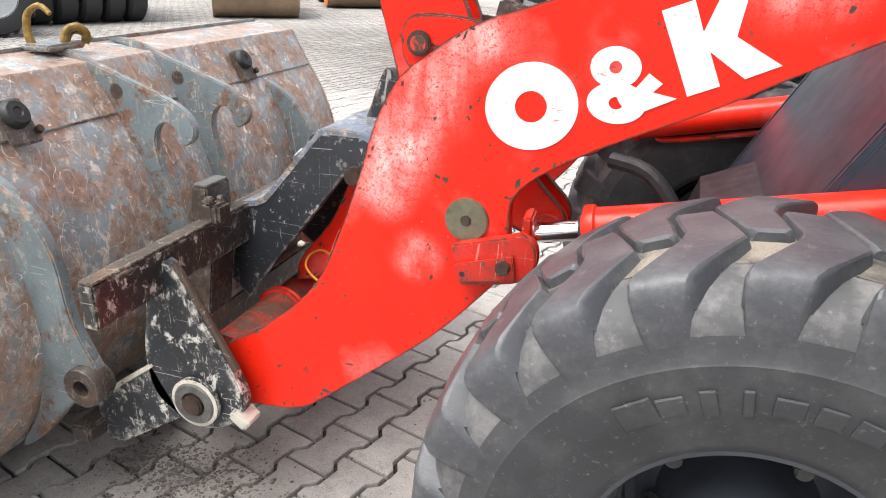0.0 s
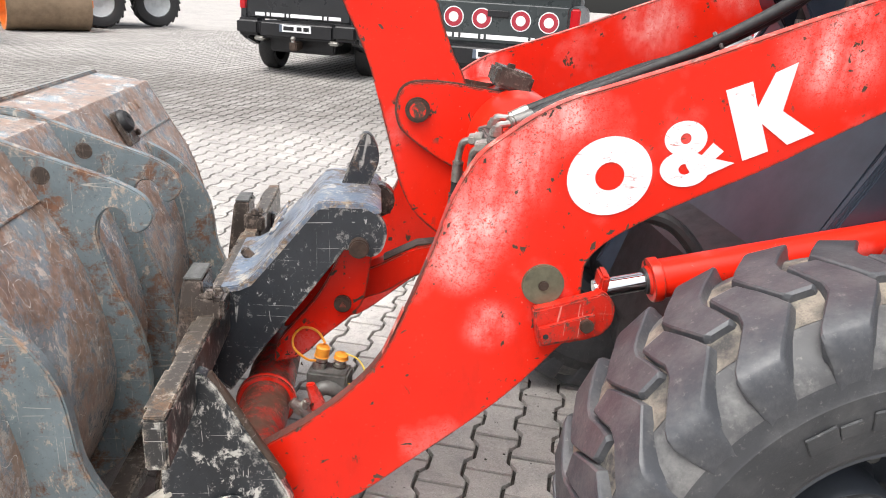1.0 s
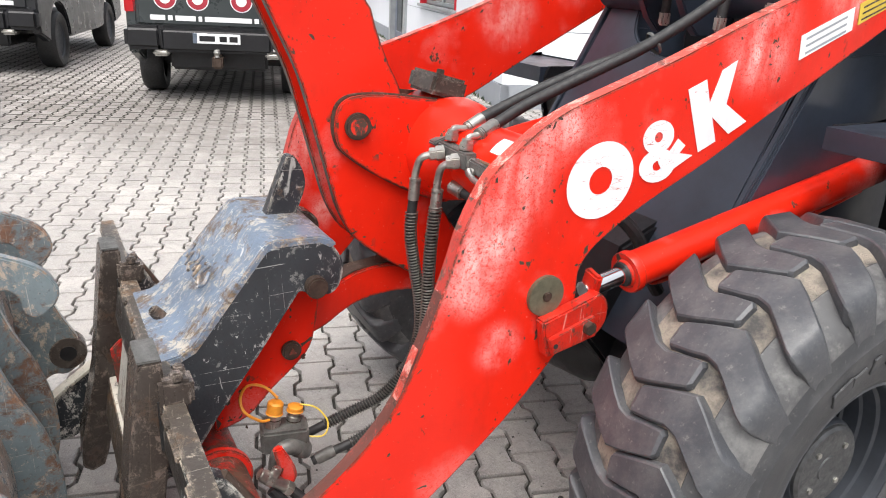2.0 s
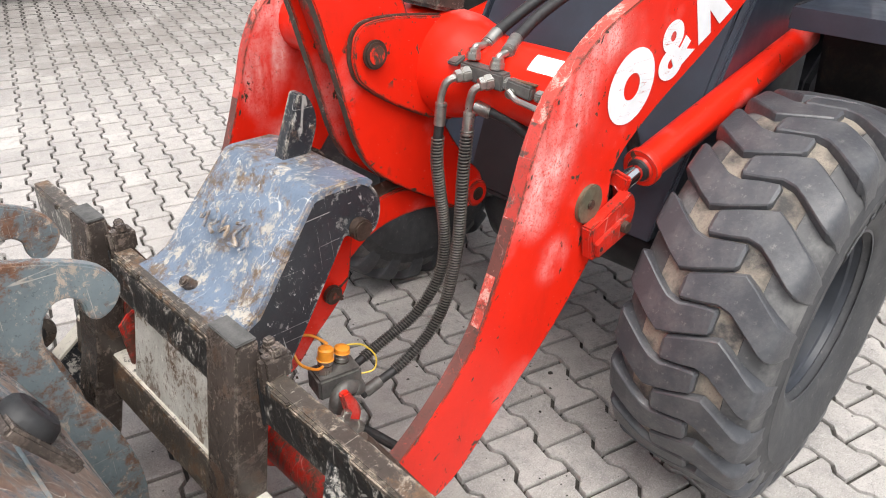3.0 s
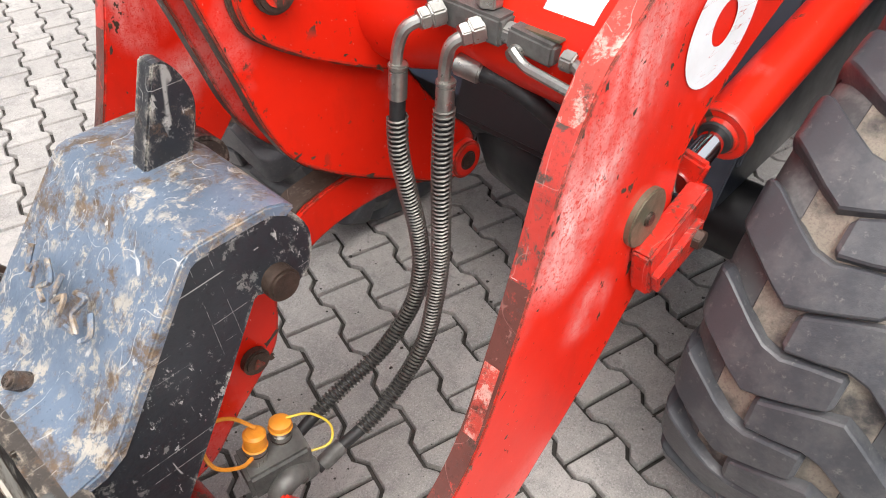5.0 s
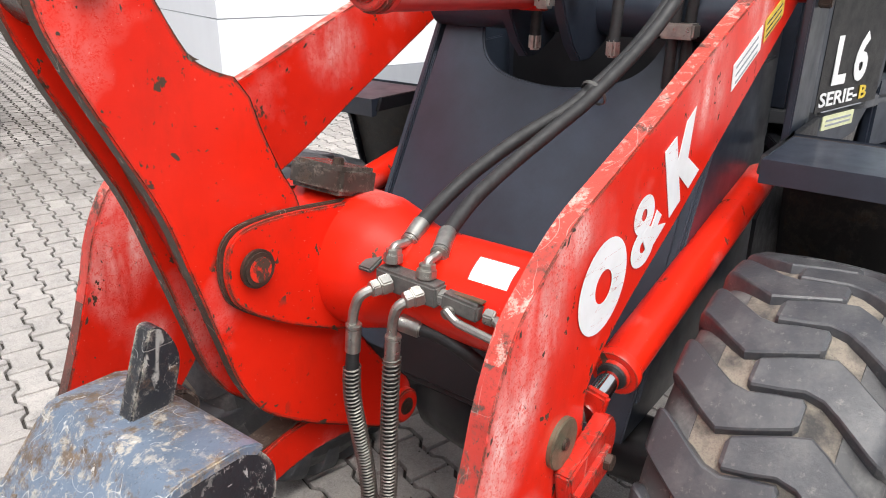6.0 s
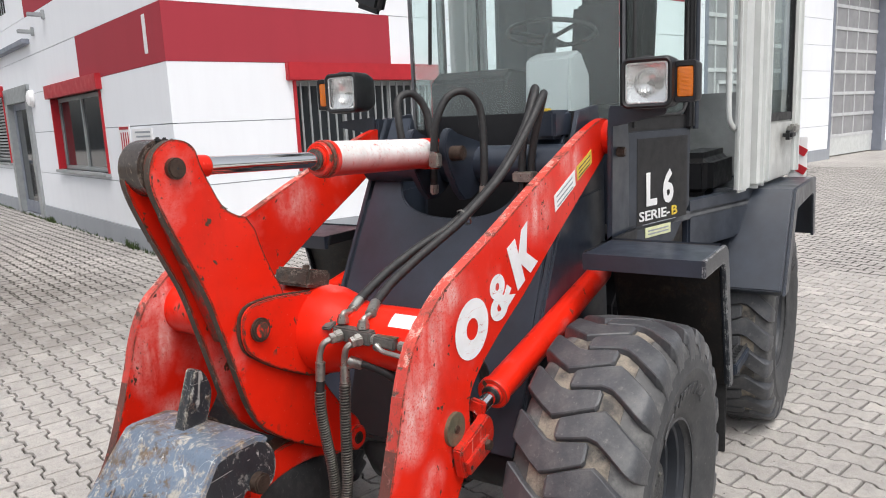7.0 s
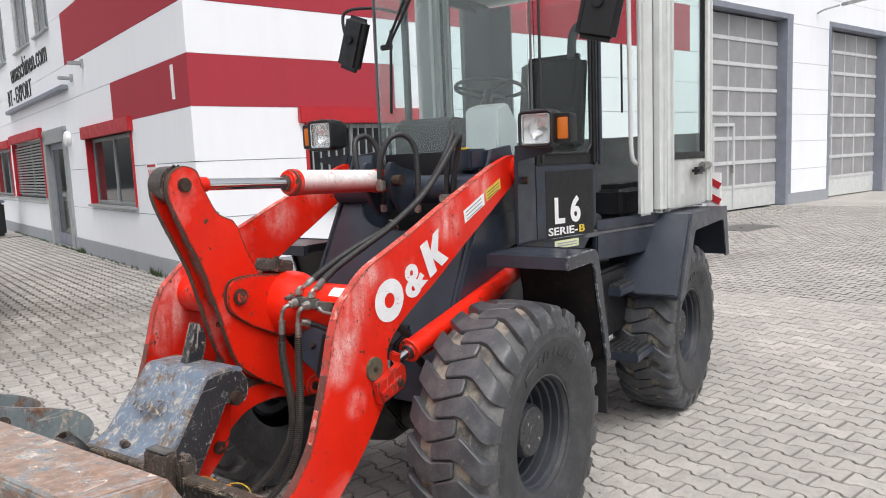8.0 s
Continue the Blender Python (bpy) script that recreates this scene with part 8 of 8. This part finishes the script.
# crumbs of dirt on the paving
gr = random.Random(77)
gv, gf = [], []
for k in range(1500):
    if k < 1150:
        x, y = gr.uniform(-2.2, 2.6), gr.gauss(0.0, 0.9)
        r = 0.0022 * gr.lognormvariate(0, 0.5)
    else:
        q = BM @ Vector((gr.uniform(8, 17), -abs(gr.gauss(0.6, 0.9)) - 0.1, 0))
        x, y = q.x, q.y
        r = 0.02 * gr.lognormvariate(0, 0.4)
    k0 = len(gv)
    for a in range(5):
        t = a * 1.2566 + gr.uniform(-0.3, 0.3)
        gv.append((x + r * math.cos(t), y + r * math.sin(t), 0.003))
    gv.append((x, y, 0.003 + r * (0.7 if k < 1150 else 0.25)))
    gf += [(k0 + a, k0 + (a + 1) % 5, k0 + 5) for a in range(5)]
tagged(part("paving_crumbs", mesh_of(gv, gf), JOINT, None, smooth=0), "dry crumbs of dirt and leaf bits on the paving", "dirt", kind="stuff")

hv, hf = [], []
for k in range(1500):
    x, y = gr.gauss(-1.36, 0.13), gr.gauss(-0.27, 0.075)
    r = 0.0030 * gr.lognormvariate(0, 0.5)
    k0 = len(hv)
    for a in range(5):
        t = a * 1.2566 + gr.uniform(-0.3, 0.3)
        hv.append((x + r * math.cos(t), y + r * math.sin(t), 0.001))
    hv.append((x + r * 0.3, y, 0.001 + r * gr.uniform(0.5, 0.9)))
    hf += [(k0 + a, k0 + (a + 1) % 5, k0 + 5) for a in range(5)]
tagged(part("spilt_grit", mesh_of(hv, hf), SPILL, None, smooth=0), "grey-brown spilt grit and soil on the paving", "dirt", kind="stuff")

# ---- paving of waisted interlocking stones ----
PA = radians(-16)
COL, LEN = 0.1405, 0.2065
ax, ay = Vector((math.cos(PA), math.sin(PA))), Vector((-math.sin(PA), math.cos(PA)))


def stone_outline(gap):
    w, v, h = 0.0825 - gap, 0.058 - gap, LEN / 2 - gap
    side = [(w, h), (w, 0.068), (v, 0.040), (v, -0.040), (w, -0.068), (w, -h)]
    return side + [(-x, -y) for x, y in side]


def stone_mesh():
    top, low = stone_outline(0.0078), stone_outline(0.0056)
    n = len(top)
    vs = [(x, y, 0.0) for x, y in top] + [(x, y, -0.006) for x, y in low] + [(x, y, -0.03) for x, y in low]
    fs = [tuple(range(n - 1, -1, -1))]
    for i in range(n):
        j = (i + 1) % n
        fs += [(i, j, j + n, i + n), (i + n, j + n, j + 2 * n, i + 2 * n)]
    return vs, fs


sv, sf = stone_mesh()
me = bpy.data.meshes.new("paving_stone")
me.from_pydata(sv, [], sf)
me.materials.append(STONE)
pavement = thing("pavement", (0, 0, 0), "pale grey interlocking concrete paving, dusty and stained", "paving", kind="structure")
rng = random.Random(5)
near, rest_v, rest_f = [], [], []
flat_top, far_top = stone_outline(0.0092), stone_outline(0.0108)


def in_building(p):
    q = BM.inverted() @ Vector((p[0], p[1], 0))
    return q.x > 0.1 and q.y > 0.1


for i in range(-330, 330):
    for j in range(-190, 220):
        c = ax * (i * COL) + ay * ((j + (0.5 if i % 2 else 0.0)) * LEN)
        x, y = c
        if not (-22 < x < 30 and -9 < y < 27):
            continue
        dist = math.hypot(x + 0.3, y)
        if dist > 21 or (dist > 9 and y < -4.5):
            continue
        if in_building((x, y)):
            continue
        dz, rx, ry = rng.uniform(-0.0025, 0.0025), rng.uniform(-0.008, 0.008), rng.uniform(-0.008, 0.008)
        if -1.05 < x < 0.55 and -1.0 < y < 0.95 and len(near) < 300:
            near.append((x, y, dz, rx, ry))
            continue
        k = len(rest_v)
        if dist < 6.5:
            for u, v, w in sv:
                q = ax * u + ay * v
                rest_v.append((x + q.x, y + q.y, w + dz + u * rx + v * ry))
            rest_f += [tuple(a + k for a in f) for f in sf]
        else:
            for u, v in (flat_top if dist < 9 else far_top):
                q = ax * u + ay * v
                rest_v.append((x + q.x, y + q.y, dz * 0.7))
            rest_f.append(tuple(range(k + len(flat_top) - 1, k - 1, -1)))
for x, y, dz, rx, ry in near:
    ob = new("paving_stone", me)
    ob.matrix_basis = Matrix.Translation((x, y, dz)) @ Matrix.Rotation(PA, 4, "Z") @ Matrix.Rotation(ry, 4, "X") @ Matrix.Rotation(-rx, 4, "Y")
    ob.parent = pavement
rm = bpy.data.meshes.new("paving_field")
rm.from_pydata(rest_v, [], rest_f)
rm.materials.append(STONE)
far = []
fb = bmesh.new()
for x0, x1, y0, y1 in ((-60, 80, 20.0, 80), (-60, -19.5, -40, 20.0), (19.5, 80, -40, 20.0), (-19.5, 19.5, -40, -4.6)):
    mesh_of([(x0, y0, -0.012), (x1, y0, -0.012), (x1, y1, -0.012), (x0, y1, -0.012)], [(0, 1, 2, 3)], fb)
far_yard = part("far_paving", fb, STONE, pavement, "dusty paving further out", smooth=0)
far_yard["kind"] = "stuff"
field = new("paving_field", rm)
field.parent = pavement
field["kind"] = "stuff"
